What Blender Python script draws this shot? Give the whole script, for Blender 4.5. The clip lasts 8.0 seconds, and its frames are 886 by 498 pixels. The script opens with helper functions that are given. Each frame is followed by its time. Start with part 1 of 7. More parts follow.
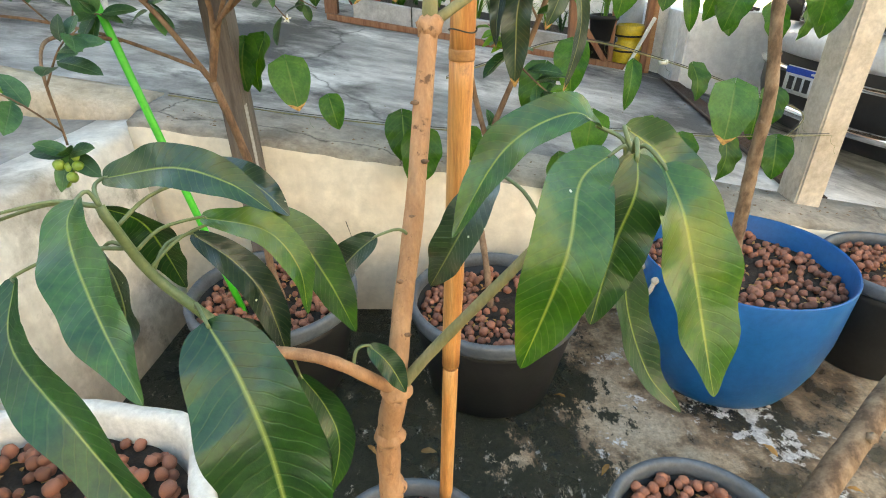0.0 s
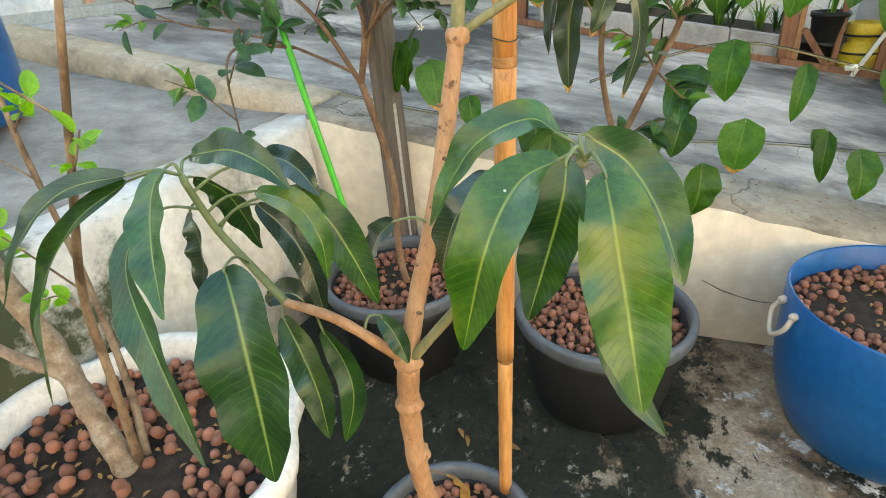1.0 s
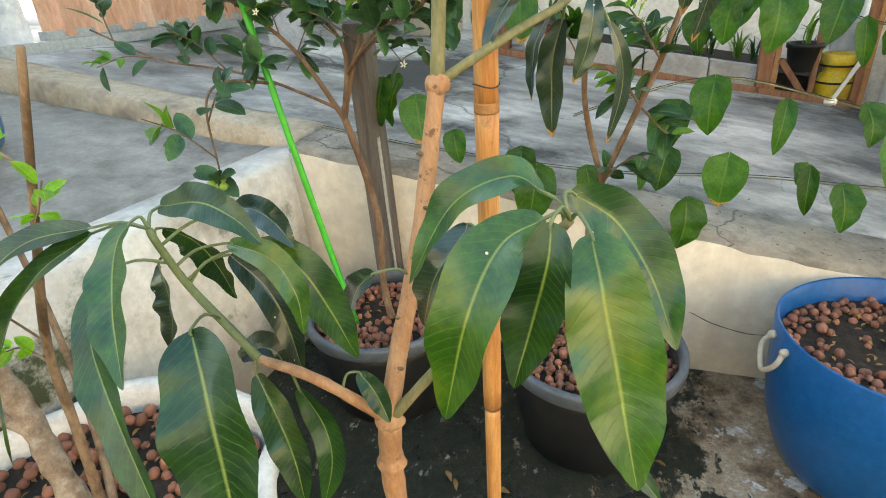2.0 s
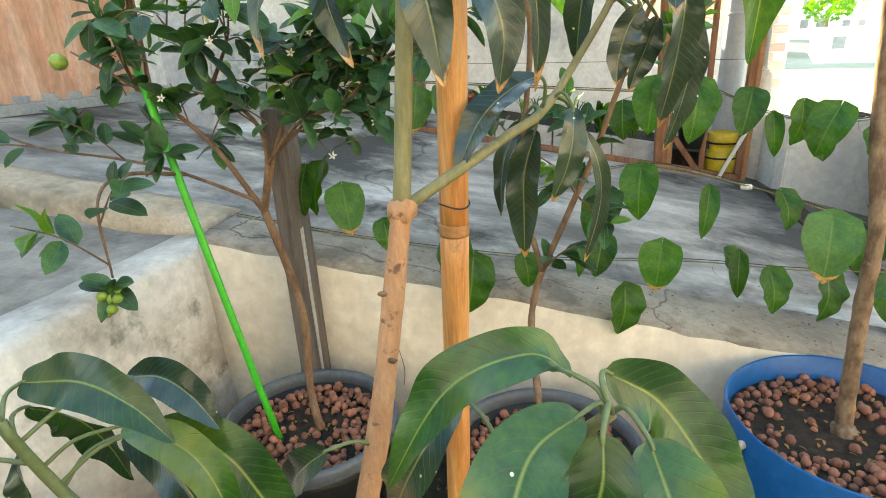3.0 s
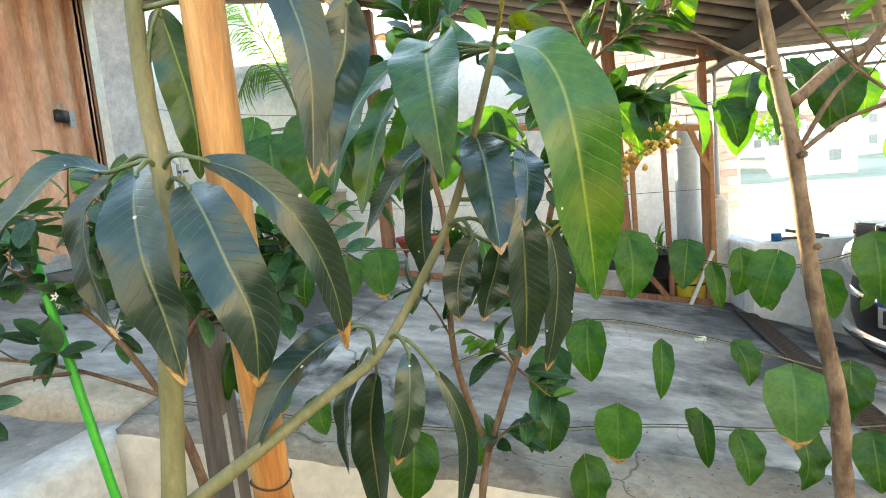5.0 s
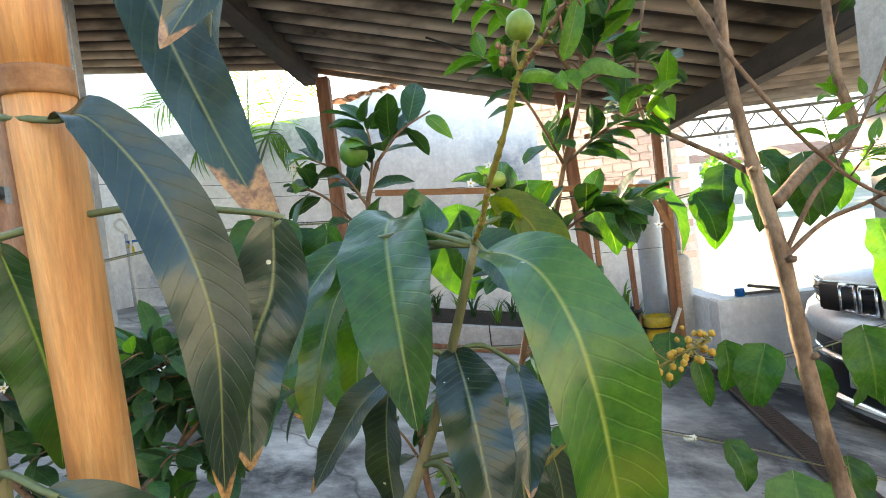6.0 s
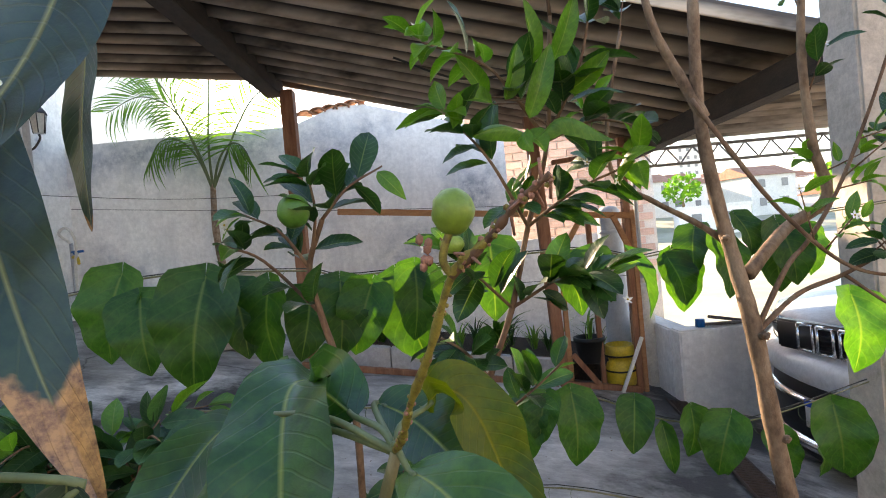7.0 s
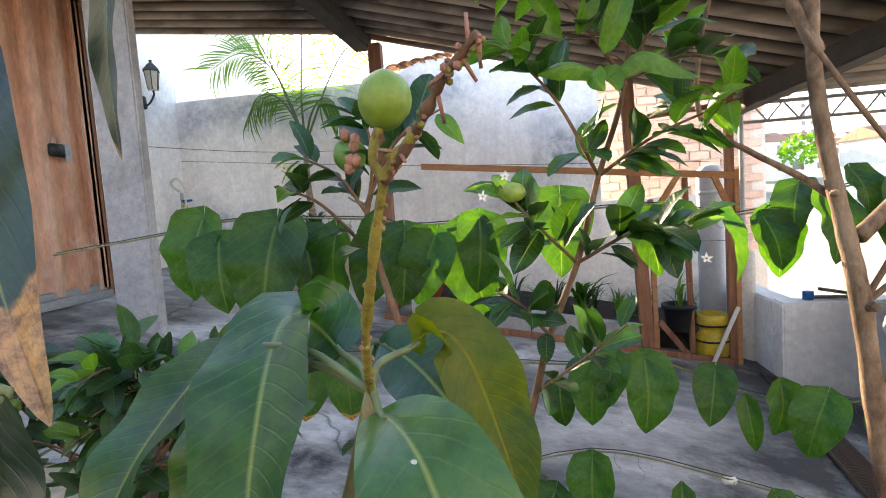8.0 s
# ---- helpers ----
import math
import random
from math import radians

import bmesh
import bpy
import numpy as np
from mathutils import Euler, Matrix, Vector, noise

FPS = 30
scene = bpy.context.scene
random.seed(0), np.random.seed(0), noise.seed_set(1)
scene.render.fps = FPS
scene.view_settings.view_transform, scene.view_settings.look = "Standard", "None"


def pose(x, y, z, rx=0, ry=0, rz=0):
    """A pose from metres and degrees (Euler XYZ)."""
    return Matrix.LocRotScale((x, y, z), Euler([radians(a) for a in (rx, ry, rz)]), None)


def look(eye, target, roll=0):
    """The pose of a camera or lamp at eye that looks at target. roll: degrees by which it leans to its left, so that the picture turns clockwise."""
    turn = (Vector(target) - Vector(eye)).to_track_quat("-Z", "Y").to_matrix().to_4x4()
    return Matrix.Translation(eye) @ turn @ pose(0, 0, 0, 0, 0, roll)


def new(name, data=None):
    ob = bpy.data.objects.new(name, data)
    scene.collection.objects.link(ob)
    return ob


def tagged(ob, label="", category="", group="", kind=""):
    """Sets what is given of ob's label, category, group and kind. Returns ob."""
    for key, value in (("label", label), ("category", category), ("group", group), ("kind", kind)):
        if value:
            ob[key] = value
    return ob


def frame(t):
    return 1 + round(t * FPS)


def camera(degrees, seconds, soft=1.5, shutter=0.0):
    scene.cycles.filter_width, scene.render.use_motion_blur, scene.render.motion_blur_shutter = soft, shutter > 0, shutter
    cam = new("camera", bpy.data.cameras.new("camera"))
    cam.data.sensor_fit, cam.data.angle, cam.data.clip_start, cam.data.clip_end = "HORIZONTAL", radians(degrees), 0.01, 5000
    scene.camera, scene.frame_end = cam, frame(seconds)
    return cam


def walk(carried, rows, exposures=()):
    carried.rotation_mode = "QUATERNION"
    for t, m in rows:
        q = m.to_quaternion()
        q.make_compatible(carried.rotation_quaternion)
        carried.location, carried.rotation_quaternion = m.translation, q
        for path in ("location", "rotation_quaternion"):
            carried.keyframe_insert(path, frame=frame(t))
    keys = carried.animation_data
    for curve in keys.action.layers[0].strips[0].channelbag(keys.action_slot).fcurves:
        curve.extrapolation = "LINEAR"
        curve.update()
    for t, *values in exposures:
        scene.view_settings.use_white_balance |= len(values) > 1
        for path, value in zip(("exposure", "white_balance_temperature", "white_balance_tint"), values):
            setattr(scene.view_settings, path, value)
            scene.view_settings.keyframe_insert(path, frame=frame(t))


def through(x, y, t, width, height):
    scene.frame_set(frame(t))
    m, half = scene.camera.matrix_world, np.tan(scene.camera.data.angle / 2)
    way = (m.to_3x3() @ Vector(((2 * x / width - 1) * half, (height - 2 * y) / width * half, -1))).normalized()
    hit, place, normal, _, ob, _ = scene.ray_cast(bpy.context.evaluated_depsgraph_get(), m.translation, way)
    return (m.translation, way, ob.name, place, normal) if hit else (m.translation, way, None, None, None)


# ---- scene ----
cam = camera(78.8, 8.0, soft=1.0)
PATH = [
    (0, (-0.014, 0.042, 1.051), (-0.008, 1.784, 0.069), -0.2),
    (0.5, (0.128, 0.046, 1.049), (-0.254, 1.749, 0.074), -2.6),
    (1, (0.169, 0.022, 1.059), (-0.488, 1.653, 0.106), -4.1),
    (1.2, (0.181, 0.02, 1.062), (-0.54, 1.625, 0.111), -4.5),
    (2.3, (0.138, 0.091, 1.08), (-0.397, 1.831, 0.254), -3.4),
    (2.5, (0.109, 0.118, 1.085), (-0.354, 1.897, 0.297), -3.0),
    (3, (0.084, 0.165, 1.103), (-0.249, 2.02, 0.432), -2.2),
    (3.5, (0.151, 0.21, 1.127), (-0.172, 2.098, 0.552), -1.9),
    (4, (0.226, 0.239, 1.126), (-0.109, 2.153, 0.655), -2.3),
    (4.5, (0.22, 0.224, 1.148), (-0.098, 2.168, 0.804), -3.8),
    (4.7, (0.21, 0.244, 1.16), (-0.107, 2.198, 0.871), -4.6),
    (5.8, (0.204, 0.38, 1.256), (0.008, 2.368, 1.169), -7.4),
    (6, (0.201, 0.396, 1.288), (0.063, 2.39, 1.23), -7.0),
    (6.5, (0.205, 0.429, 1.337), (0.196, 2.429, 1.339), -6.3),
    (7, (0.227, 0.481, 1.367), (0.215, 2.48, 1.333), -5.3),
    (7.5, (0.238, 0.5, 1.38), (0.078, 2.491, 1.282), -4.6),
    (8, (0.264, 0.513, 1.349), (-0.081, 2.476, 1.189), -3.9),
]
walk(cam, [(t, look(eye, target, roll)) for t, eye, target, roll in PATH],
     exposures=[(0.0, 3.42, 9500, 5), (1.2, 3.38, 9500, 4), (2.5, 3.25, 9400, 4), (4.5, 3.22, 9000, 3), (6.0, 2.85, 8000, 8), (6.5, 2.22, 7900, 15), (7.0, 2.18, 7900, 17), (7.5, 2.4, 7900, 18), (8.0, 2.6, 8000, 17)])

# ---- world and light ----
SUN_ELEV, SUN_AZ = radians(18.5), radians(-29)  # azimuth from +y towards +x
world = bpy.data.worlds.new("sky")
scene.world = world
world.use_nodes = True
wn = world.node_tree.nodes
sky = wn.new("ShaderNodeTexSky")
sky.sky_type, sky.sun_disc = "NISHITA", False
sky.sun_elevation, sky.sun_rotation = SUN_ELEV, SUN_AZ
sky.dust_density, sky.ozone_density = 0.5, 2.0
wn["Background"].inputs[1].default_value = 0.15
world.node_tree.links.new(sky.outputs[0], wn["Background"].inputs[0])
sun_data = bpy.data.lights.new("sun", "SUN")
sun_data.energy, sun_data.angle, sun_data.color = 5.0, radians(0.8), (1.0, 0.84, 0.64)
sun = new("sun", sun_data)
sun_dir = Vector((math.sin(SUN_AZ) * math.cos(SUN_ELEV), math.cos(SUN_AZ) * math.cos(SUN_ELEV), math.sin(SUN_ELEV)))
sun.matrix_world = look(sun_dir * 20, (0, 0, 0))


# ---- materials ----
def nodes_of(name):
    m = bpy.data.materials.new(name)
    m.use_nodes = True
    return m, m.node_tree.nodes, m.node_tree.links, m.node_tree.nodes["Principled BSDF"]


def rgba(c):
    return (*c, 1.0) if len(c) == 3 else c


def ramp_of(n, stops, interp="LINEAR"):
    r = n.new("ShaderNodeValToRGB")
    r.color_ramp.interpolation = interp
    while len(r.color_ramp.elements) < len(stops):
        r.color_ramp.elements.new(0.5)
    for e, (p, c) in zip(r.color_ramp.elements, stops):
        e.position, e.color = p, rgba(c)
    return r


def noise_tex(n, l, coord, scale, detail=6.0, rough=0.6, stretch=(1, 1, 1)):
    mp = n.new("ShaderNodeMapping")
    mp.inputs["Scale"].default_value = stretch
    t = n.new("ShaderNodeTexNoise")
    t.inputs["Scale"].default_value, t.inputs["Detail"].default_value, t.inputs["Roughness"].default_value = scale, detail, rough
    l.new(coord, mp.inputs[0])
    l.new(mp.outputs[0], t.inputs[0])
    return t.outputs["Fac"]


def mixed(n, l, fac, a, b, blend="MIX"):
    m = n.new("ShaderNodeMix")
    m.data_type, m.blend_type = "RGBA", blend
    for sock, v in ((0, fac), (6, a), (7, b)):
        if hasattr(v, "is_linked"):
            l.new(v, m.inputs[sock])
        else:
            m.inputs[sock].default_value = v if sock == 0 else rgba(v)
    return m.outputs[2]


def surface(name, colours, rough=0.7, scale=8.0, fine=90.0, bump=0.3, metal=0.0, stretch=(1, 1, 1), stain=None, stain_scale=1.5, stain_at=(0.5, 0.68), random_tint=0.0, spec=0.5, dist=0.004, cracks=0.0, streaks=None, mottle=0.45, spread=0.4):
    """A mottled surface: two or three colours by noise, a stain layer, fine relief."""
    m, n, l, b = nodes_of(name)
    co = n.new("ShaderNodeTexCoord").outputs["Object"]
    big = noise_tex(n, l, co, scale, 5, 0.62, stretch)
    k = len(colours)
    r = ramp_of(n, [(0.5 - spread / 2 + spread * i / max(1, k - 1), c) for i, c in enumerate(colours)])
    l.new(big, r.inputs[0])
    col = r.outputs[0]
    grain = noise_tex(n, l, co, fine, 4, 0.7, stretch)
    g = ramp_of(n, [(0.3, (0.72, 0.72, 0.72)), (0.7, (1.18, 1.18, 1.18))])
    l.new(grain, g.inputs[0])
    col = mixed(n, l, 0.55, col, g.outputs[0], "MULTIPLY")
    middle = noise_tex(n, l, co, scale * 5.5, 5, 0.65, stretch)
    g2 = ramp_of(n, [(0.34, (0.7, 0.7, 0.7)), (0.66, (1.22, 1.22, 1.22))])
    l.new(middle, g2.inputs[0])
    col = mixed(n, l, mottle, col, g2.outputs[0], "MULTIPLY")
    if stain:
        s = noise_tex(n, l, co, stain_scale, 8, 0.68)
        sr = ramp_of(n, [(stain_at[0], (0, 0, 0)), (stain_at[1], (1, 1, 1))])
        l.new(s, sr.inputs[0])
        col = mixed(n, l, sr.outputs[0], col, stain)
    if streaks:
        k1 = noise_tex(n, l, co, 2.4, 7, 0.66, (2.6, 2.6, 0.22))
        k2 = noise_tex(n, l, co, 0.8, 4, 0.6)
        both = n.new("ShaderNodeMath")
        both.operation = "MULTIPLY"
        l.new(ramped(n, l, k1, 0.46, 0.68), both.inputs[0])
        l.new(ramped(n, l, k2, 0.4, 0.62), both.inputs[1])
        col = mixed(n, l, both.outputs[0], col, streaks)
    if cracks:
        warp = n.new("ShaderNodeTexNoise")
        warp.inputs["Scale"].default_value, warp.inputs["Detail"].default_value = 3.0, 6.0
        l.new(co, warp.inputs[0])
        shifted = n.new("ShaderNodeVectorMath")
        shifted.operation = "MULTIPLY_ADD"
        shifted.inputs[1].default_value = (0.35, 0.35, 0.0)
        l.new(warp.outputs["Color"], shifted.inputs[0])
        l.new(co, shifted.inputs[2])
        vor = n.new("ShaderNodeTexVoronoi")
        vor.feature = "DISTANCE_TO_EDGE"
        vor.inputs["Scale"].default_value = cracks
        l.new(shifted.outputs[0], vor.inputs[0])
        cr = ramp_of(n, [(0.0, (0.75, 0.75, 0.75)), (0.005, (0, 0, 0))])
        l.new(vor.outputs["Distance"], cr.inputs[0])
        col = mixed(n, l, cr.outputs[0], col, (0.03, 0.028, 0.026))
    if random_tint:
        oi = n.new("ShaderNodeObjectInfo")
        hs = n.new("ShaderNodeHueSaturation")
        mr = n.new("ShaderNodeMapRange")
        mr.inputs[3].default_value, mr.inputs[4].default_value = 1 - random_tint, 1 + random_tint
        l.new(oi.outputs["Random"], mr.inputs[0])
        l.new(mr.outputs[0], hs.inputs["Value"])
        l.new(col, hs.inputs["Color"])
        col = hs.outputs[0]
    l.new(col, b.inputs["Base Color"])
    b.inputs["Roughness"].default_value, b.inputs["Metallic"].default_value = rough, metal
    b.inputs["Specular IOR Level"].default_value = spec
    if bump:
        bp = n.new("ShaderNodeBump")
        bp.inputs["Strength"].default_value, bp.inputs["Distance"].default_value = bump, dist
        add = n.new("ShaderNodeMath")
        l.new(big, add.inputs[0])
        l.new(grain, add.inputs[1])
        l.new(add.outputs[0], bp.inputs["Height"])
        l.new(bp.outputs[0], b.inputs["Normal"])
    return m


def leaf_material(name, dark, light, vein, veins=14.0, gloss=0.4, through=0.35, tint=0.25, spots=0.0, brown_tip=0.0, vein_mix=0.5, slant=0.9, coat=0.0, blight=0.0, yellowing=0.0, blight_rim=(0.14, 0.05, 0.03), blight_core=(0.42, 0.3, 0.2)):
    """A leaf by its own length (u) and width (v): midrib, side veins, mottling, light that passes through."""
    m, n, l, b = nodes_of(name)
    uv = n.new("ShaderNodeUVMap")
    sep = n.new("ShaderNodeSeparateXYZ")
    l.new(uv.outputs[0], sep.inputs[0])
    co = n.new("ShaderNodeTexCoord").outputs["Object"]

    def math_node(op, a, c, clamp=False):
        q = n.new("ShaderNodeMath")
        q.operation, q.use_clamp = op, clamp
        for i, v in enumerate((a, c)):
            if hasattr(v, "is_linked"):
                l.new(v, q.inputs[i])
            else:
                q.inputs[i].default_value = v
        return q.outputs[0]

    off = math_node("ABSOLUTE", math_node("SUBTRACT", sep.outputs[1], 0.5), 0.0)
    mid = math_node("SUBTRACT", 1.0, math_node("MULTIPLY", off, 30.0), True)
    along = math_node("ADD", sep.outputs[0], math_node("MULTIPLY", noise_tex(n, l, co, 30.0, 2, 0.5), 0.05))
    phase = math_node("SUBTRACT", math_node("MULTIPLY", along, veins), math_node("MULTIPLY", math_node("POWER", off, 1.25), veins * slant * 0.42))
    side = math_node("MULTIPLY", math_node("SUBTRACT", math_node("SINE", math_node("MULTIPLY", phase, 6.2832), 0.0), 0.86), 6.0, True)
    oi = n.new("ShaderNodeObjectInfo")
    blotch = noise_tex(n, l, co, 28.0, 4, 0.6)
    cells = noise_tex(n, l, co, 140.0, 4, 0.7)
    body = mixed(n, l, ramped(n, l, blotch, 0.38, 0.64), dark, light)
    fleck = ramp_of(n, [(0.35, (0.72, 0.74, 0.7)), (0.65, (1.25, 1.22, 1.2))])
    l.new(cells, fleck.inputs[0])
    body = mixed(n, l, 0.7, body, fleck.outputs[0], "MULTIPLY")
    hs = n.new("ShaderNodeHueSaturation")
    mr = n.new("ShaderNodeMapRange")
    mr.inputs[3].default_value, mr.inputs[4].default_value = 1 - tint, 1 + tint
    l.new(oi.outputs["Random"], mr.inputs[0])
    l.new(mr.outputs[0], hs.inputs["Value"])
    l.new(body, hs.inputs["Color"])
    body = mixed(n, l, math_node("MULTIPLY", side, vein_mix * (0.14 if coat else 0.34)), hs.outputs[0], vein)
    body = mixed(n, l, math_node("MULTIPLY", mid, vein_mix + 0.25, True), body, vein)
    if yellowing:
        patch = ramped(n, l, noise_tex(n, l, co, 17.0, 3, 0.5), 0.52, 0.72)
        body = mixed(n, l, math_node("MULTIPLY", patch, yellowing), body, (0.26, 0.26, 0.03))
    if blight:
        bl = n.new("ShaderNodeTexVoronoi")
        bl.inputs["Scale"].default_value = 26.0
        l.new(co, bl.inputs[0])
        which = n.new("ShaderNodeSeparateColor")
        l.new(bl.outputs["Color"], which.inputs[0])
        picked = math_node("LESS_THAN", which.outputs[1], blight)
        wobbly = math_node("ADD", bl.outputs["Distance"], math_node("MULTIPLY", blotch, 0.12))
        body = mixed(n, l, math_node("MULTIPLY", math_node("LESS_THAN", wobbly, 0.2), picked), body, blight_rim)
        body = mixed(n, l, math_node("MULTIPLY", math_node("LESS_THAN", wobbly, 0.14), picked), body, blight_core)
    if spots:
        sp = n.new("ShaderNodeTexVoronoi")
        sp.inputs["Scale"].default_value = 75.0
        l.new(co, sp.inputs[0])
        near = math_node("LESS_THAN", sp.outputs["Distance"], 0.09)
        pick = n.new("ShaderNodeSeparateColor")
        l.new(sp.outputs["Color"], pick.inputs[0])
        body = mixed(n, l, math_node("MULTIPLY", near, math_node("LESS_THAN", pick.outputs[0], spots)), body, (0.62, 0.64, 0.58))
    if brown_tip:
        wob = math_node("ADD", sep.outputs[0], math_node("MULTIPLY", math_node("SUBTRACT", blotch, 0.5), 0.16))
        wob = math_node("ADD", wob, math_node("MULTIPLY", off, 0.12))
        dead = mixed(n, l, ramped(n, l, noise_tex(n, l, co, 130.0, 5, 0.7), 0.42, 0.66), (0.5, 0.27, 0.1), (0.14, 0.06, 0.025))
        body = mixed(n, l, ramped(n, l, wob, 0.985 - brown_tip, 1.0 - brown_tip), body, dead)
    l.new(body, b.inputs["Base Color"])
    b.inputs["Roughness"].default_value = gloss
    b.inputs["Specular IOR Level"].default_value = 0.5
    b.inputs["Specular Tint"].default_value = (0.55, 0.8, 1.0, 1.0) if coat else (0.8, 0.92, 1.0, 1.0)  # blue tint put into the gloss, standing in for blue sky sheen
    b.inputs["Coat Weight"].default_value, b.inputs["Coat Roughness"].default_value = min(1.0, coat * 1.0), 0.22
    bp = n.new("ShaderNodeBump")
    bp.inputs["Strength"].default_value, bp.inputs["Distance"].default_value = 0.6, 0.0016
    l.new(math_node("ADD", math_node("MULTIPLY", math_node("ADD", math_node("MULTIPLY", side, 0.55), mid), -0.6), math_node("ADD", math_node("MULTIPLY", blotch, 0.8), math_node("MULTIPLY", cells, 0.5))), bp.inputs["Height"])
    l.new(bp.outputs[0], b.inputs["Normal"])
    tr = n.new("ShaderNodeBsdfTranslucent")
    warm = n.new("ShaderNodeMix")
    warm.data_type, warm.blend_type = "RGBA", "MULTIPLY"
    warm.inputs[0].default_value = 1.0
    l.new(body, warm.inputs[6])
    warm.inputs[7].default_value = (1.9, 2.0, 0.55, 1)
    l.new(warm.outputs[2], tr.inputs[0])
    mx = n.new("ShaderNodeMixShader")
    mx.inputs[0].default_value = through
    l.new(b.outputs[0], mx.inputs[1])
    l.new(tr.outputs[0], mx.inputs[2])
    l.new(mx.outputs[0], n["Material Output"].inputs[0])
    return m


def ramped(n, l, value, lo, hi):
    mr = n.new("ShaderNodeMapRange")
    mr.inputs[1].default_value, mr.inputs[2].default_value = lo, hi
    l.new(value, mr.inputs[0])
    return mr.outputs[0]


def mottled_floor():
    """Damp concrete: black-green moss, brown earth film, tan cement and pale lime crusts."""
    m, n, l, b = nodes_of("mossy_wet_concrete")
    co = n.new("ShaderNodeTexCoord").outputs["Object"]
    a = noise_tex(n, l, co, 3.1, 12, 0.66)
    r = ramp_of(n, [(0.40, (0.012, 0.014, 0.009)), (0.46, (0.06, 0.045, 0.03)), (0.5, (0.21, 0.14, 0.09)), (0.54, (0.4, 0.31, 0.22)), (0.63, (0.48, 0.4, 0.31))])
    l.new(a, r.inputs[0])
    pale = noise_tex(n, l, co, 4.3, 12, 0.7)
    pr = ramp_of(n, [(0.572, (0, 0, 0)), (0.588, (1, 1, 1))])
    l.new(pale, pr.inputs[0])
    col = mixed(n, l, pr.outputs[0], r.outputs[0], (0.62, 0.63, 0.65))
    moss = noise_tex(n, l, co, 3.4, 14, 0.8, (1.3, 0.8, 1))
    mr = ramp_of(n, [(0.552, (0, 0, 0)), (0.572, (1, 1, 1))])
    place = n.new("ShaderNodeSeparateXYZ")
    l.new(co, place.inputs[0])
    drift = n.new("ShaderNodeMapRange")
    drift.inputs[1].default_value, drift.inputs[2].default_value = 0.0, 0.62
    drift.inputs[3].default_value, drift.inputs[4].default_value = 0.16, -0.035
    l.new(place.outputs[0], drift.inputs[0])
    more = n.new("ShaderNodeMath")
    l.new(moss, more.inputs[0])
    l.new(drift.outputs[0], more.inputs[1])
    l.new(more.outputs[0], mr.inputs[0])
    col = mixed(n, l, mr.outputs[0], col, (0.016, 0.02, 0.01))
    crumbs = ramped(n, l, noise_tex(n, l, co, 26, 8, 0.8, (1.0, 0.6, 1)), 0.595, 0.63)
    col = mixed(n, l, crumbs, col, (0.4, 0.37, 0.33))
    fine = noise_tex(n, l, co, 75, 6, 0.75)
    g = ramp_of(n, [(0.35, (0.45, 0.45, 0.45)), (0.65, (1.3, 1.3, 1.3))])
    l.new(fine, g.inputs[0])
    l.new(mixed(n, l, 0.8, col, g.outputs[0], "MULTIPLY"), b.inputs["Base Color"])
    b.inputs["Roughness"].default_value = 0.5
    rr = ramp_of(n, [(0.42, (0.12, 0.12, 0.12)), (0.52, (0.5, 0.5, 0.5)), (0.62, (0.8, 0.8, 0.8))])
    l.new(a, rr.inputs[0])
    l.new(rr.outputs[0], b.inputs["Roughness"])
    bp = n.new("ShaderNodeBump")
    bp.inputs["Strength"].default_value, bp.inputs["Distance"].default_value = 0.8, 0.012
    ad = n.new("ShaderNodeMath")
    l.new(a, ad.inputs[0])
    l.new(fine, ad.inputs[1])
    l.new(ad.outputs[0], bp.inputs["Height"])
    l.new(bp.outputs[0], b.inputs["Normal"])
    return m


YARD = surface("worn_yard_concrete", [(0.15, 0.15, 0.148), (0.36, 0.355, 0.345), (0.68, 0.67, 0.65)], 0.7, 1.5, 55, 0.9, mottle=0.7, stain=(0.05, 0.051, 0.053), stain_scale=0.9, stain_at=(0.5, 0.6), stretch=(0.75, 1.2, 1), dist=0.006, cracks=0.42, spread=0.28)
LEDGE = surface("rough_ledge_mortar", [(0.2, 0.18, 0.155), (0.33, 0.3, 0.26), (0.42, 0.38, 0.33)], 0.9, 6, 60, 0.9, stain=(0.12, 0.11, 0.1), stain_scale=3, dist=0.01, cracks=1.1, spread=0.22)
CREAM = surface("cream_wall_paint", [(0.64, 0.56, 0.45), (0.69, 0.62, 0.51), (0.72, 0.66, 0.56)], 0.7, 3, 25, 0.2, stain=(0.5, 0.43, 0.34), stain_scale=2.2, stain_at=(0.6, 0.8), streaks=(0.58, 0.5, 0.4), mottle=0.2)
WHITEWASH = surface("stained_whitewash", [(0.6, 0.57, 0.52), (0.76, 0.74, 0.69)], 0.8, 4, 40, 0.3, stain=(0.24, 0.21, 0.17), stain_scale=3.2, stain_at=(0.53, 0.68), streaks=(0.42, 0.39, 0.35))


def moss_from(m, axis, clean, mossy, colour):
    """Moss that spreads along a wall towards its damp end."""
    n, l = m.node_tree.nodes, m.node_tree.links
    b = n["Principled BSDF"]
    old = b.inputs["Base Color"].links[0].from_socket
    co = n.new("ShaderNodeTexCoord").outputs["Object"]
    sep = n.new("ShaderNodeSeparateXYZ")
    l.new(co, sep.inputs[0])
    add = n.new("ShaderNodeMath")
    l.new(ramped(n, l, sep.outputs[axis], clean, mossy), add.inputs[0])
    l.new(ramped(n, l, noise_tex(n, l, co, 5.0, 8, 0.7), 0.35, 0.65), add.inputs[1])
    l.new(mixed(n, l, ramped(n, l, add.outputs[0], 0.75, 1.15), old, colour), b.inputs["Base Color"])


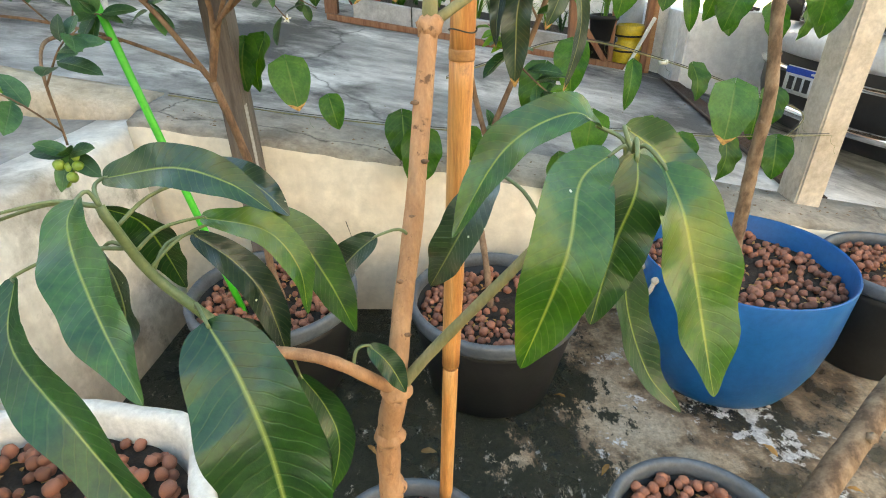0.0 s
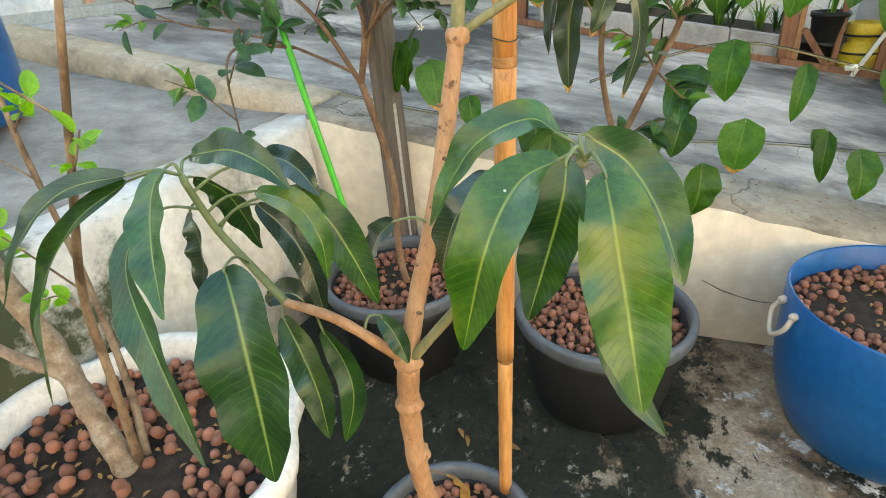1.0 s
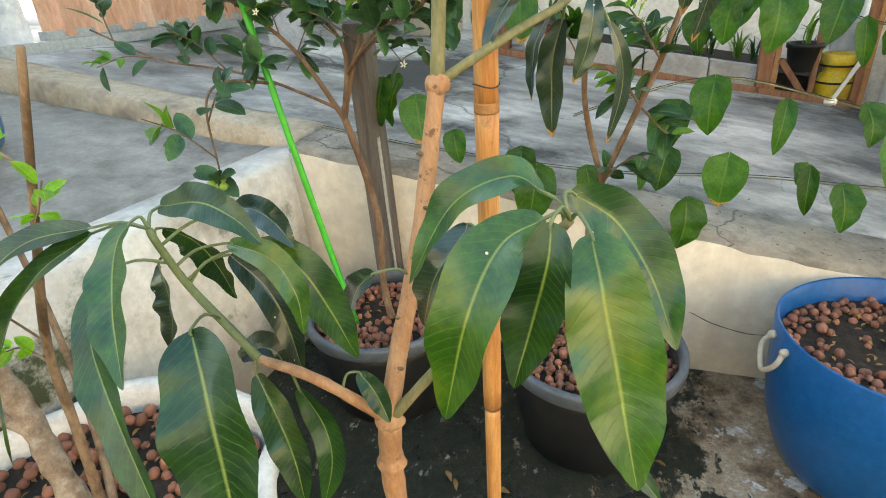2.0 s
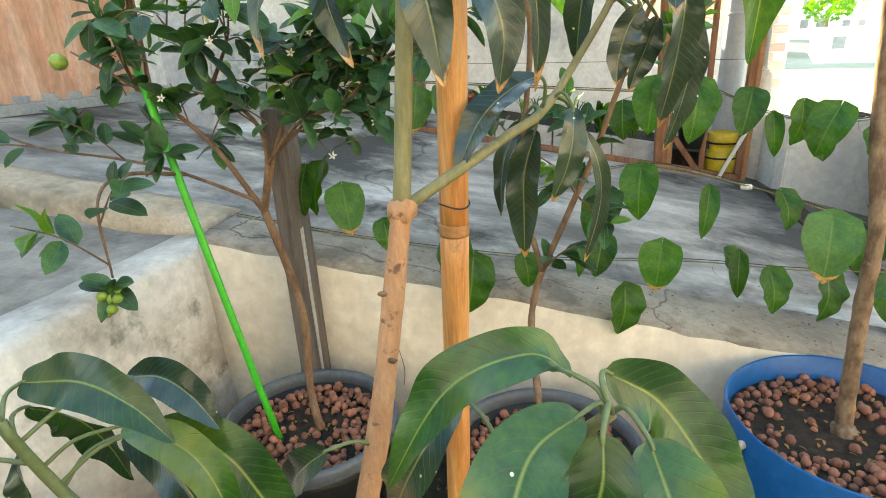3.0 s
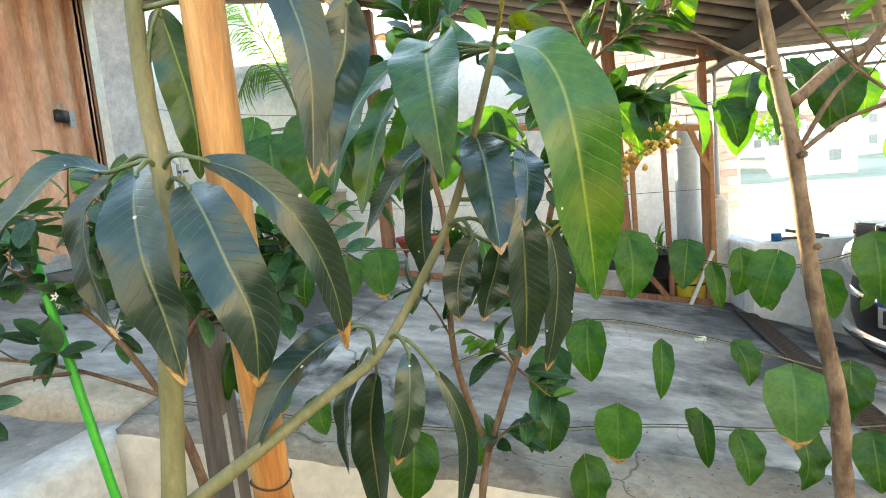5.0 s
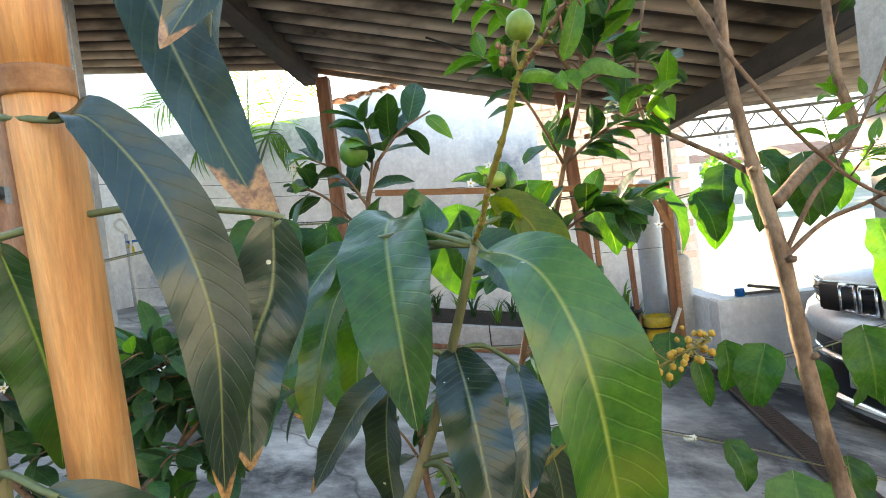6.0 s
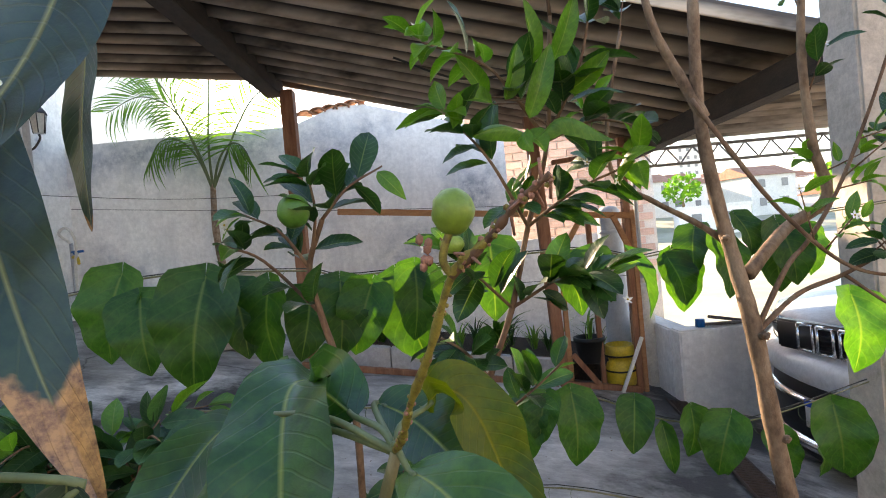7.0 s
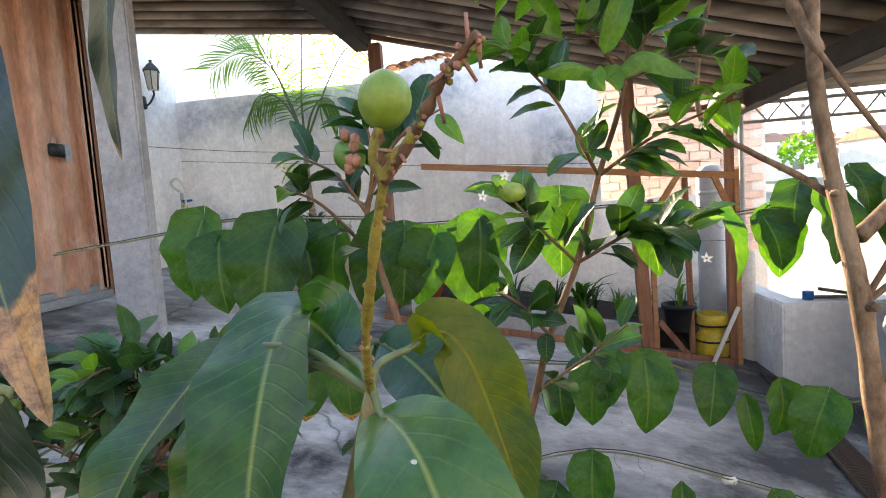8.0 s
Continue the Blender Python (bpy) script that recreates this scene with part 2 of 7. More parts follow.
moss_from(WHITEWASH, 1, 0.8, 0.4, (0.045, 0.055, 0.022))
BACKWALL = surface("weathered_white_render", [(0.86, 0.855, 0.84), (0.9, 0.895, 0.88), (0.92, 0.915, 0.9)], 0.85, 1.6, 30, 0.15, stain=(0.62, 0.64, 0.68), stain_scale=1.1, stain_at=(0.58, 0.78), streaks=(0.66, 0.66, 0.67), mottle=0.25)


def damp_patches(m, patches, colour, soft=0.16):
    """Blue-grey damp stains on a rendered wall, each with ragged edges: (x from, x to, z from, z to)."""
    n, l = m.node_tree.nodes, m.node_tree.links
    b = n["Principled BSDF"]
    col = b.inputs["Base Color"].links[0].from_socket
    co = n.new("ShaderNodeTexCoord").outputs["Object"]
    ragged = n.new("ShaderNodeTexNoise")
    ragged.inputs["Scale"].default_value, ragged.inputs["Detail"].default_value, ragged.inputs["Roughness"].default_value = 2.6, 9.0, 0.7
    l.new(co, ragged.inputs[0])
    moved = n.new("ShaderNodeVectorMath")
    moved.operation = "MULTIPLY_ADD"
    moved.inputs[1].default_value = (0.9, 0.0, 0.8)
    l.new(ragged.outputs["Color"], moved.inputs[0])
    l.new(co, moved.inputs[2])
    sep = n.new("ShaderNodeSeparateXYZ")
    l.new(moved.outputs[0], sep.inputs[0])
    grain = ramped(n, l, noise_tex(n, l, co, 9.0, 8, 0.75), 0.3, 0.6)
    for x0, x1, z0, z1 in patches:
        mask = grain
        for socket, lo, hi in ((sep.outputs[0], x0 + 0.45, x1 + 0.45), (sep.outputs[2], z0 + 0.4, z1 + 0.4)):
            for a, c in ((lo - soft, lo + soft), (hi + soft, hi - soft)):
                times = n.new("ShaderNodeMath")
                times.operation = "MULTIPLY"
                l.new(ramped(n, l, socket, a, c), times.inputs[0])
                l.new(mask, times.inputs[1])
                mask = times.outputs[0]
        col = mixed(n, l, mask, col, colour)
    l.new(col, b.inputs["Base Color"])


damp_patches(BACKWALL, [(-2.95, -1.15, 2.22, 2.5), (-0.36, 0.45, 1.2, 1.42), (0.3, 0.8, 1.5, 1.95), (-1.0, -0.2, 2.15, 2.4), (-2.9, -2.3, 1.0, 1.45)], (0.3, 0.34, 0.4))
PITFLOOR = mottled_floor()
LITTER = surface("dry_litter", [(0.1, 0.06, 0.03), (0.25, 0.16, 0.09)], 0.9, 30, 200, 0.0)
DARKWALL = surface("added_wall_grey", [(0.16, 0.16, 0.16), (0.25, 0.248, 0.245)], 0.9, 2, 40, 0.3)
BLACKPLASTIC = surface("black_nursery_plastic", [(0.01, 0.011, 0.012), (0.02, 0.021, 0.023)], 0.5, 9, 120, 0.08, spec=0.35)
GREYPLASTIC = surface("scuffed_grey_rim", [(0.06, 0.075, 0.09), (0.11, 0.13, 0.155)], 0.45, 12, 140, 0.15)
BLUEPLASTIC = surface("blue_drum_plastic", [(0.0, 0.085, 0.27), (0.0, 0.115, 0.35)], 0.3, 4, 60, 0.12, stain=(0.03, 0.12, 0.34), stain_scale=5, stain_at=(0.68, 0.85), mottle=0.2, spec=0.3)
WHITEPLASTIC = surface("chalky_white_plastic", [(0.62, 0.60, 0.56), (0.74, 0.72, 0.68)], 0.6, 7, 90, 0.25, stain=(0.4, 0.35, 0.28), stain_scale=6, stain_at=(0.62, 0.8))
SOIL = surface("dark_potting_soil", [(0.012, 0.009, 0.007), (0.035, 0.024, 0.017), (0.06, 0.04, 0.028)], 0.95, 40, 200, 1.0, dist=0.01)
CLAY = surface("expanded_clay", [(0.2, 0.07, 0.042), (0.34, 0.135, 0.085), (0.2, 0.105, 0.082)], 0.85, 60, 400, 0.6, random_tint=0.35, dist=0.001)
MANGOBARK = surface("mango_bark", [(0.28, 0.13, 0.065), (0.4, 0.21, 0.11), (0.46, 0.27, 0.155)], 0.8, 30, 200, 0.7, stretch=(1, 1, 0.35), stain=(0.13, 0.065, 0.035), stain_scale=70, stain_at=(0.6, 0.68), dist=0.002)
GREENBARK = surface("green_mango_stem", [(0.13, 0.13, 0.05), (0.2, 0.19, 0.09), (0.3, 0.25, 0.14)], 0.65, 35, 220, 0.5, stretch=(1, 1, 0.35), dist=0.002)
GREENSHOOT = surface("green_shoot", [(0.09, 0.13, 0.05), (0.15, 0.19, 0.085)], 0.5, 30, 200, 0.25, dist=0.001)
PANICLE = surface("yellow_green_panicle", [(0.07, 0.035, 0.016), (0.2, 0.17, 0.03), (0.26, 0.22, 0.04), (0.12, 0.055, 0.022)], 0.6, 220, 300, 0.4, dist=0.001)
TWIG = surface("brown_twig_bark", [(0.1, 0.055, 0.032), (0.19, 0.11, 0.065), (0.25, 0.16, 0.1)], 0.85, 40, 220, 0.6, stretch=(1, 1, 0.4), dist=0.002)
GREYTWIG = surface("pale_grey_bark", [(0.11, 0.066, 0.038), (0.22, 0.14, 0.085), (0.3, 0.21, 0.135)], 0.85, 30, 180, 0.8, spread=0.25, stretch=(1, 1, 0.5), dist=0.002)
LICHENBARK = surface("lichen_bark", [(0.17, 0.11, 0.07), (0.28, 0.2, 0.14), (0.4, 0.34, 0.26)], 0.9, 45, 160, 0.9, dist=0.003)
BAMBOO = surface("dry_bamboo", [(0.4, 0.15, 0.045), (0.6, 0.28, 0.095), (0.7, 0.4, 0.17)], 0.45, 11, 220, 0.3, stretch=(7, 7, 0.3), stain=(0.16, 0.075, 0.03), stain_scale=16, stain_at=(0.62, 0.72), dist=0.001, mottle=0.6)
BAMBOONODE = surface("dark_bamboo_node", [(0.2, 0.085, 0.03), (0.42, 0.2, 0.075)], 0.6, 60, 300, 0.4, dist=0.001)
GREENROD = surface("bright_green_coated_rod", [(0.02, 0.42, 0.03), (0.03, 0.5, 0.04)], 0.35, 20, 90, 0.05, mottle=0.0)
OLDWOOD = surface("weathered_dark_wood", [(0.07, 0.06, 0.055), (0.13, 0.11, 0.1), (0.17, 0.145, 0.13)], 0.85, 10, 120, 0.6, stretch=(5, 5, 0.5))
REDWOOD = surface("reddish_timber", [(0.17, 0.065, 0.035), (0.27, 0.12, 0.065), (0.33, 0.17, 0.1)], 0.75, 8, 110, 0.4, stretch=(4, 4, 0.5))
PALEWOOD = surface("orange_timber", [(0.34, 0.15, 0.06), (0.45, 0.23, 0.11)], 0.7, 8, 110, 0.4, stretch=(1, 5, 5))
COLUMN = surface("column_mortar", [(0.42, 0.36, 0.29), (0.52, 0.46, 0.385), (0.58, 0.52, 0.45)], 0.9, 6, 70, 0.5, stain=(0.3, 0.26, 0.22), stain_scale=5, stain_at=(0.62, 0.76))
GREYCOL = surface("grey_mortar", [(0.36, 0.36, 0.36), (0.5, 0.5, 0.5)], 0.9, 5, 70, 0.5, stain=(0.25, 0.25, 0.25), stain_scale=3)
# Streaks along the corrugations paint groove shade into the aged brown.
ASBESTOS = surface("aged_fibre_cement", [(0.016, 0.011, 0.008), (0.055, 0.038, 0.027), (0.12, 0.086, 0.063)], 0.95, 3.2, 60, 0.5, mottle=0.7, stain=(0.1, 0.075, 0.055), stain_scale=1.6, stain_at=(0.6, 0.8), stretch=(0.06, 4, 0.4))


def lit_crests(m, pitch, start, pale):
    """Paints a pale line along every crest, for the light that the crests catch."""
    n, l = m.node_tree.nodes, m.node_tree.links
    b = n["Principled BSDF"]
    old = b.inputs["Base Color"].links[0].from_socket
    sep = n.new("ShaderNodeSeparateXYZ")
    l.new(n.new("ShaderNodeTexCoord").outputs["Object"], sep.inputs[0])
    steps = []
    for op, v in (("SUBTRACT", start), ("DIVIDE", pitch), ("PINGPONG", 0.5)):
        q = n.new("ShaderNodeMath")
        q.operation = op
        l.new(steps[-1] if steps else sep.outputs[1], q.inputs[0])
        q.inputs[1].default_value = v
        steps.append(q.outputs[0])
    # worn is the mask of the painted crest light, broken up by noise
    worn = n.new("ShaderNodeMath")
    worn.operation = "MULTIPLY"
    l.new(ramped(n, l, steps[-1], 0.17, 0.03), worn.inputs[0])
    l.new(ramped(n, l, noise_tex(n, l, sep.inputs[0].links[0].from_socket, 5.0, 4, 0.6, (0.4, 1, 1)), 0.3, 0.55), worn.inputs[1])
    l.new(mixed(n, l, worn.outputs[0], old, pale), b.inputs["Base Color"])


lit_crests(ASBESTOS, 0.177, 2.25, (0.62, 0.51, 0.39))
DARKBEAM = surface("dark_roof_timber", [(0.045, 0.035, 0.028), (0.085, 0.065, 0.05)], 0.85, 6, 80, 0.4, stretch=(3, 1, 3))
STEEL = surface("grey_truss_steel", [(0.2, 0.2, 0.21), (0.28, 0.28, 0.29)], 0.55, 12, 90, 0.15, metal=0.4)
GATE = surface("terracotta_gate_paint", [(0.54, 0.26, 0.16), (0.66, 0.37, 0.25), (0.72, 0.46, 0.34)], 0.6, 4, 80, 0.2, stretch=(1, 1, 0.3), stain=(0.72, 0.58, 0.48), stain_scale=2.4, stain_at=(0.62, 0.76), mottle=0.6)
GALV = surface("galvanised_steel", [(0.36, 0.38, 0.4), (0.48, 0.5, 0.52)], 0.45, 14, 90, 0.1, metal=0.6)
BRICKRED = surface("pale_red_brick", [(0.58, 0.36, 0.28), (0.66, 0.46, 0.38)], 0.85, 9, 80, 0.5, random_tint=0.2)
MORTAR = surface("pale_mortar", [(0.62, 0.56, 0.5), (0.7, 0.65, 0.6)], 0.9, 8, 80, 0.4)
ROOFTILE = surface("clay_roof_tile", [(0.3, 0.14, 0.08), (0.42, 0.22, 0.13)], 0.85, 8, 80, 0.5, random_tint=0.2)
MANGOLEAF = leaf_material("mango_leaf", (0.0084, 0.0462, 0.00672), (0.0252, 0.0924, 0.0084), (0.3, 0.38, 0.1), 21, 0.4, 0.3, 0.3, coat=0.7, slant=0.6, blight=0.03, yellowing=0.15)
MANGODARK = leaf_material("old_mango_leaf", (0.00756, 0.02352, 0.00924), (0.01848, 0.04032, 0.01344), (0.25, 0.27, 0.1), 21, 0.34, 0.12, 0.2, spots=0.25, coat=0.9, slant=0.6)
MANGOTIP = leaf_material("old_mango_leaf_with_dry_tip", (0.00756, 0.02352, 0.00924), (0.01848, 0.04032, 0.01344), (0.25, 0.27, 0.1), 21, 0.34, 0.12, 0.2, spots=0.3, brown_tip=0.02, coat=0.9, slant=0.6)
MANGODEEP = leaf_material("deep_green_mango_leaf", (0.00504, 0.0336, 0.00504), (0.01512, 0.063, 0.00756), (0.28, 0.36, 0.1), 21, 0.42, 0.24, 0.25, coat=0.5, slant=0.6, blight=0.02)
MANGODRYTIP = leaf_material("old_mango_leaf_with_orange_tip", (0.00756, 0.02352, 0.00924), (0.01848, 0.04032, 0.01344), (0.25, 0.27, 0.1), 21, 0.34, 0.12, 0.2, spots=0.3, brown_tip=0.07, coat=0.9, slant=0.6)
MANGOLIGHT = leaf_material("young_mango_leaf", (0.0252, 0.1008, 0.0084), (0.0588, 0.1512, 0.01344), (0.36, 0.42, 0.1), 21, 0.36, 0.36, 0.15, spots=0.05, coat=0.8, blight=0.05, yellowing=0.4, slant=0.6)
MANGOYELLOW = leaf_material("yellowing_mango_leaf", (0.05, 0.1, 0.006), (0.14, 0.15, 0.008), (0.3, 0.26, 0.03), 16, 0.5, 0.5, 0.15, blight=0.12)
CITRUSLEAF = leaf_material("citrus_leaf", (0.01176, 0.0504, 0.01344), (0.0252, 0.084, 0.01848), (0.15, 0.22, 0.06), 9, 0.3, 0.25, 0.4)
CITRUSNEW = leaf_material("fresh_citrus_leaf", (0.07, 0.19, 0.02), (0.11, 0.25, 0.035), (0.24, 0.33, 0.08), 9, 0.32, 0.4, 0.25)
VINELEAF = leaf_material("vine_leaf", (0.01512, 0.0714, 0.01092), (0.04032, 0.1176, 0.02016), (0.14, 0.22, 0.06), 7, 0.4, 0.5, 0.3, vein_mix=0.5, slant=1.6, blight=0.03, blight_rim=(0.5, 0.24, 0.05), blight_core=(0.68, 0.46, 0.17))
SHRUBLEAF = leaf_material("shrub_leaf", (0.015, 0.062, 0.023), (0.05, 0.125, 0.045), (0.11, 0.17, 0.08), 8, 0.38, 0.26, 0.5, vein_mix=0.25)
LIMELEAF = leaf_material("lime_green_leaf", (0.12, 0.3, 0.02), (0.18, 0.38, 0.035), (0.28, 0.42, 0.08), 6, 0.45, 0.45, 0.2)
DRYLEAF = leaf_material("dry_leaf", (0.28, 0.14, 0.05), (0.42, 0.24, 0.1), (0.3, 0.16, 0.06), 9, 0.7, 0.25, 0.25)
PALMLEAF = leaf_material("palm_leaflet", (0.06, 0.16, 0.03), (0.11, 0.23, 0.05), (0.18, 0.26, 0.08), 2, 0.35, 0.45, 0.3)
FRUITGREEN = surface("green_fruit_skin", [(0.16, 0.27, 0.03), (0.27, 0.38, 0.07)], 0.35, 30, 500, 0.15, dist=0.0006)
LIMEFRUIT = surface("lime_skin", [(0.05, 0.16, 0.02), (0.1, 0.24, 0.035)], 0.35, 30, 700, 0.3, dist=0.0006)
PETAL = surface("white_petal", [(0.75, 0.75, 0.7), (0.82, 0.82, 0.78)], 0.6, 30, 200, 0.1)
SPRAYGOLD = surface("yellow_orange_buds", [(0.42, 0.2, 0.02), (0.55, 0.36, 0.05)], 0.7, 90, 300, 0.3)
WITHERED = surface("withered_blossom", [(0.24, 0.12, 0.08), (0.4, 0.2, 0.14)], 0.8, 60, 300, 0.5)
ROPE = surface("pale_rope", [(0.45, 0.4, 0.32), (0.55, 0.5, 0.42)], 0.9, 80, 500, 0.6, dist=0.001)
BLACKTUBE = surface("black_wire", [(0.02, 0.02, 0.018), (0.04, 0.04, 0.035)], 0.5, 30, 200, 0.1)
YELLOWPLASTIC = surface("yellow_plastic", [(0.55, 0.38, 0.02), (0.66, 0.48, 0.05)], 0.45, 8, 90, 0.15, stain=(0.3, 0.22, 0.06), stain_scale=8)
TERRACOTTA = surface("red_terracotta", [(0.3, 0.05, 0.03), (0.4, 0.08, 0.05)], 0.6, 8, 90, 0.2)
STONEPOT = surface("stone_pot", [(0.42, 0.36, 0.28), (0.52, 0.46, 0.38)], 0.9, 20, 120, 0.6)
CARSILVER = surface("silver_car_paint", [(0.74, 0.75, 0.77), (0.78, 0.79, 0.8)], 0.28, 2, 40, 0.0, metal=0.15, mottle=0.0)
CARBLACK = surface("black_car_plastic", [(0.012, 0.012, 0.014), (0.022, 0.022, 0.024)], 0.4, 9, 160, 0.1)
CHROME = surface("chrome_trim", [(0.78, 0.79, 0.8), (0.84, 0.85, 0.86)], 0.12, 3, 40, 0.0, metal=1.0, mottle=0.0)
GLASS = surface("dark_car_glass", [(0.015, 0.018, 0.02), (0.02, 0.024, 0.027)], 0.06, 2, 40, 0.0, mottle=0.0)
PLATEWHITE = surface("plate_white", [(0.72, 0.73, 0.74), (0.78, 0.79, 0.8)], 0.4, 20, 100, 0.0, mottle=0.0)
PLATEBLUE = surface("plate_blue", [(0.01, 0.06, 0.4), (0.015, 0.08, 0.46)], 0.4, 20, 100, 0.0)
INK = surface("dark_print", [(0.015, 0.015, 0.017), (0.03, 0.03, 0.032)], 0.5, 20, 100, 0.0)
GRATE = surface("rusty_drain_grate", [(0.045, 0.032, 0.028), (0.11, 0.075, 0.062)], 0.7, 12, 120, 0.4, metal=0.3)
LAMPGLASS = surface("old_lantern_glass", [(0.5, 0.48, 0.42), (0.6, 0.58, 0.52)], 0.3, 10, 90, 0.0)
BLACKIRON = surface("black_iron", [(0.015, 0.015, 0.015), (0.03, 0.03, 0.03)], 0.5, 20, 120, 0.2)
FARWALL = surface("far_render", [(0.74, 0.72, 0.69), (0.84, 0.82, 0.8)], 0.9, 0.4, 6, 0.0, random_tint=0.25, mottle=0.2)
FARROOF = surface("far_tiles", [(0.36, 0.16, 0.1), (0.46, 0.25, 0.17)], 0.9, 0.5, 6, 0.0, random_tint=0.25)
FARGLASS = surface("far_window", [(0.2, 0.2, 0.21), (0.27, 0.27, 0.28)], 0.4, 1, 6, 0.0)
FARGROUND = surface("far_hillside", [(0.5, 0.46, 0.4), (0.36, 0.36, 0.26), (0.55, 0.5, 0.44)], 0.95, 0.03, 0.6, 0.0)


# ---- building blocks ----
def thing(name, at=(0, 0, 0), label="", category="", group="", kind=""):
    ob = new(name)
    ob.location = at
    ob.empty_display_size = 0.05
    return tagged(ob, label, category, group, kind)


def origin(ob):
    while ob.parent:
        ob = ob.parent
    return Vector(ob.location)


def shade(me, smooth=True):
    me.polygons.foreach_set("use_smooth", [smooth] * len(me.polygons))


def part(name, bm, material, parent, label="", smooth=True):
    """Links a bmesh in world coordinates as one mesh object under a thing or a part."""
    if parent is not None:
        bm.transform(Matrix.Translation(-origin(parent)))
    me = bpy.data.meshes.new(name)
    bm.to_mesh(me)
    bm.free()
    shade(me, smooth)
    me.materials.append(material)
    ob = new(name, me)
    if parent is not None:
        ob.parent = parent
    if label:
        tagged(ob, label)
    return ob


def piece(name, me, m, parent, label=""):
    """An object on shared mesh data, at the world pose m, under a thing or part."""
    ob = new(name, me)
    ob.parent = parent
    ob.matrix_local = Matrix.Translation(-origin(parent)) @ m
    if label:
        tagged(ob, label)
    return ob


def solid(name, bm, material, label, category, kind="", at=(0, 0, 0), smooth=False, group=""):
    """A one-mesh top-level thing."""
    bm.transform(Matrix.Translation(-Vector(at)))
    me = bpy.data.meshes.new(name)
    bm.to_mesh(me)
    bm.free()
    shade(me, smooth)
    me.materials.append(material)
    ob = new(name, me)
    ob.location = at
    return tagged(ob, label, category, group, kind)


def add_box(bm, lo, hi, bevel=0.0, m=None):
    b = bmesh.new()
    bmesh.ops.create_cube(b, size=1)
    lo, hi = Vector(lo), Vector(hi)
    for v in b.verts:
        v.co = Vector((lo[i] + (v.co[i] + 0.5) * (hi[i] - lo[i]) for i in range(3)))
    if bevel:
        bmesh.ops.bevel(b, geom=b.edges[:], offset=bevel, segments=2, affect="EDGES")
    if m is not None:
        b.transform(m)
    join(bm, b)
    return bm


def join(bm, b):
    me = bpy.data.meshes.new("tmp")
    b.to_mesh(me)
    b.free()
    bm.from_mesh(me)
    bpy.data.meshes.remove(me)


def box(lo, hi, bevel=0.0, m=None):
    return add_box(bmesh.new(), lo, hi, bevel, m)


def prism(outline, lo, hi, axis="y", bevel=0.0):
    """A solid by a flat outline drawn out along an axis from lo to hi."""
    def at(a, b, c):
        return (c, a, b) if axis == "x" else (a, c, b) if axis == "y" else (a, b, c)
    bm = bmesh.new()
    one = [bm.verts.new(at(a, b, lo)) for a, b in outline]
    two = [bm.verts.new(at(a, b, hi)) for a, b in outline]
    bm.faces.new(one)
    bm.faces.new(two[::-1])
    for i in range(len(one)):
        j = (i + 1) % len(one)
        bm.faces.new((one[j], one[i], two[i], two[j]))
    bmesh.ops.recalc_face_normals(bm, faces=bm.faces[:])
    if bevel:
        bmesh.ops.bevel(bm, geom=bm.edges[:], offset=bevel, segments=2, affect="EDGES")
    return bm


def smooth_path(points, per=5):
    """Catmull-Rom through the points."""
    p = [Vector(q) for q in points]
    if len(p) < 3:
        return p
    ext = [2 * p[0] - p[1]] + p + [2 * p[-1] - p[-2]]
    out = []
    for i in range(1, len(ext) - 2):
        for k in range(per):
            t = k / per
            a, b, c, d = ext[i - 1:i + 3]
            out.append(0.5 * (2 * b + (c - a) * t + (2 * a - 5 * b + 4 * c - d) * t * t + (3 * b - a - 3 * c + d) * t ** 3))
    return out + [p[-1]]


def tube(points, r0, r1=None, sides=8, per=5, wobble=0.0, bm=None, seed=0):
    """A tapered round stem along a smooth path, with closed ends."""
    path = smooth_path(points, per)
    r1 = r0 if r1 is None else r1
    bm = bm or bmesh.new()
    rings = []
    normal = None
    rng = random.Random(seed)
    for i, c in enumerate(path):
        d = (path[min(i + 1, len(path) - 1)] - path[max(i - 1, 0)]).normalized()
        if normal is None:
            normal = d.orthogonal().normalized()
        normal = (normal - d * normal.dot(d)).normalized()
        side = d.cross(normal)
        r = r0 + (r1 - r0) * i / max(1, len(path) - 1)
        r *= 1 + wobble * rng.uniform(-1, 1)
        rings.append([bm.verts.new(c + (normal * math.cos(a) + side * math.sin(a)) * r) for a in (2 * math.pi * k / sides for k in range(sides))])
    for a, b in zip(rings, rings[1:]):
        for k in range(sides):
            bm.faces.new((a[k], a[(k + 1) % sides], b[(k + 1) % sides], b[k]))
    bm.faces.new(rings[0][::-1])
    bm.faces.new(rings[-1])
    return bm


def lathe(profile, centre=(0, 0, 0), sides=48, squash=None, bm=None):
    """Turns a profile of (radius, height) about the vertical through centre."""
    bm = bm or bmesh.new()
    c = Vector(centre)
    rings = []
    for r, z in profile:
        if r < 1e-5:
            rings.append([bm.verts.new(c + Vector((0, 0, z)))])
            continue
        rings.append([])
        for k in range(sides):
            a = 2 * math.pi * k / sides
            rr = r * (squash(a, z) if squash else 1)
            rings[-1].append(bm.verts.new(c + Vector((rr * math.cos(a), rr * math.sin(a), z))))
    for a, b in zip(rings, rings[1:]):
        for k in range(sides):
            k2 = (k + 1) % sides
            if len(a) == 1 and len(b) == 1:
                continue
            if len(a) == 1:
                bm.faces.new((a[0], b[k2], b[k]))
            elif len(b) == 1:
                bm.faces.new((a[k], a[k2], b[0]))
            else:
                bm.faces.new((a[k], a[k2], b[k2], b[k]))
    bmesh.ops.recalc_face_normals(bm, faces=bm.faces[:])
    return bm


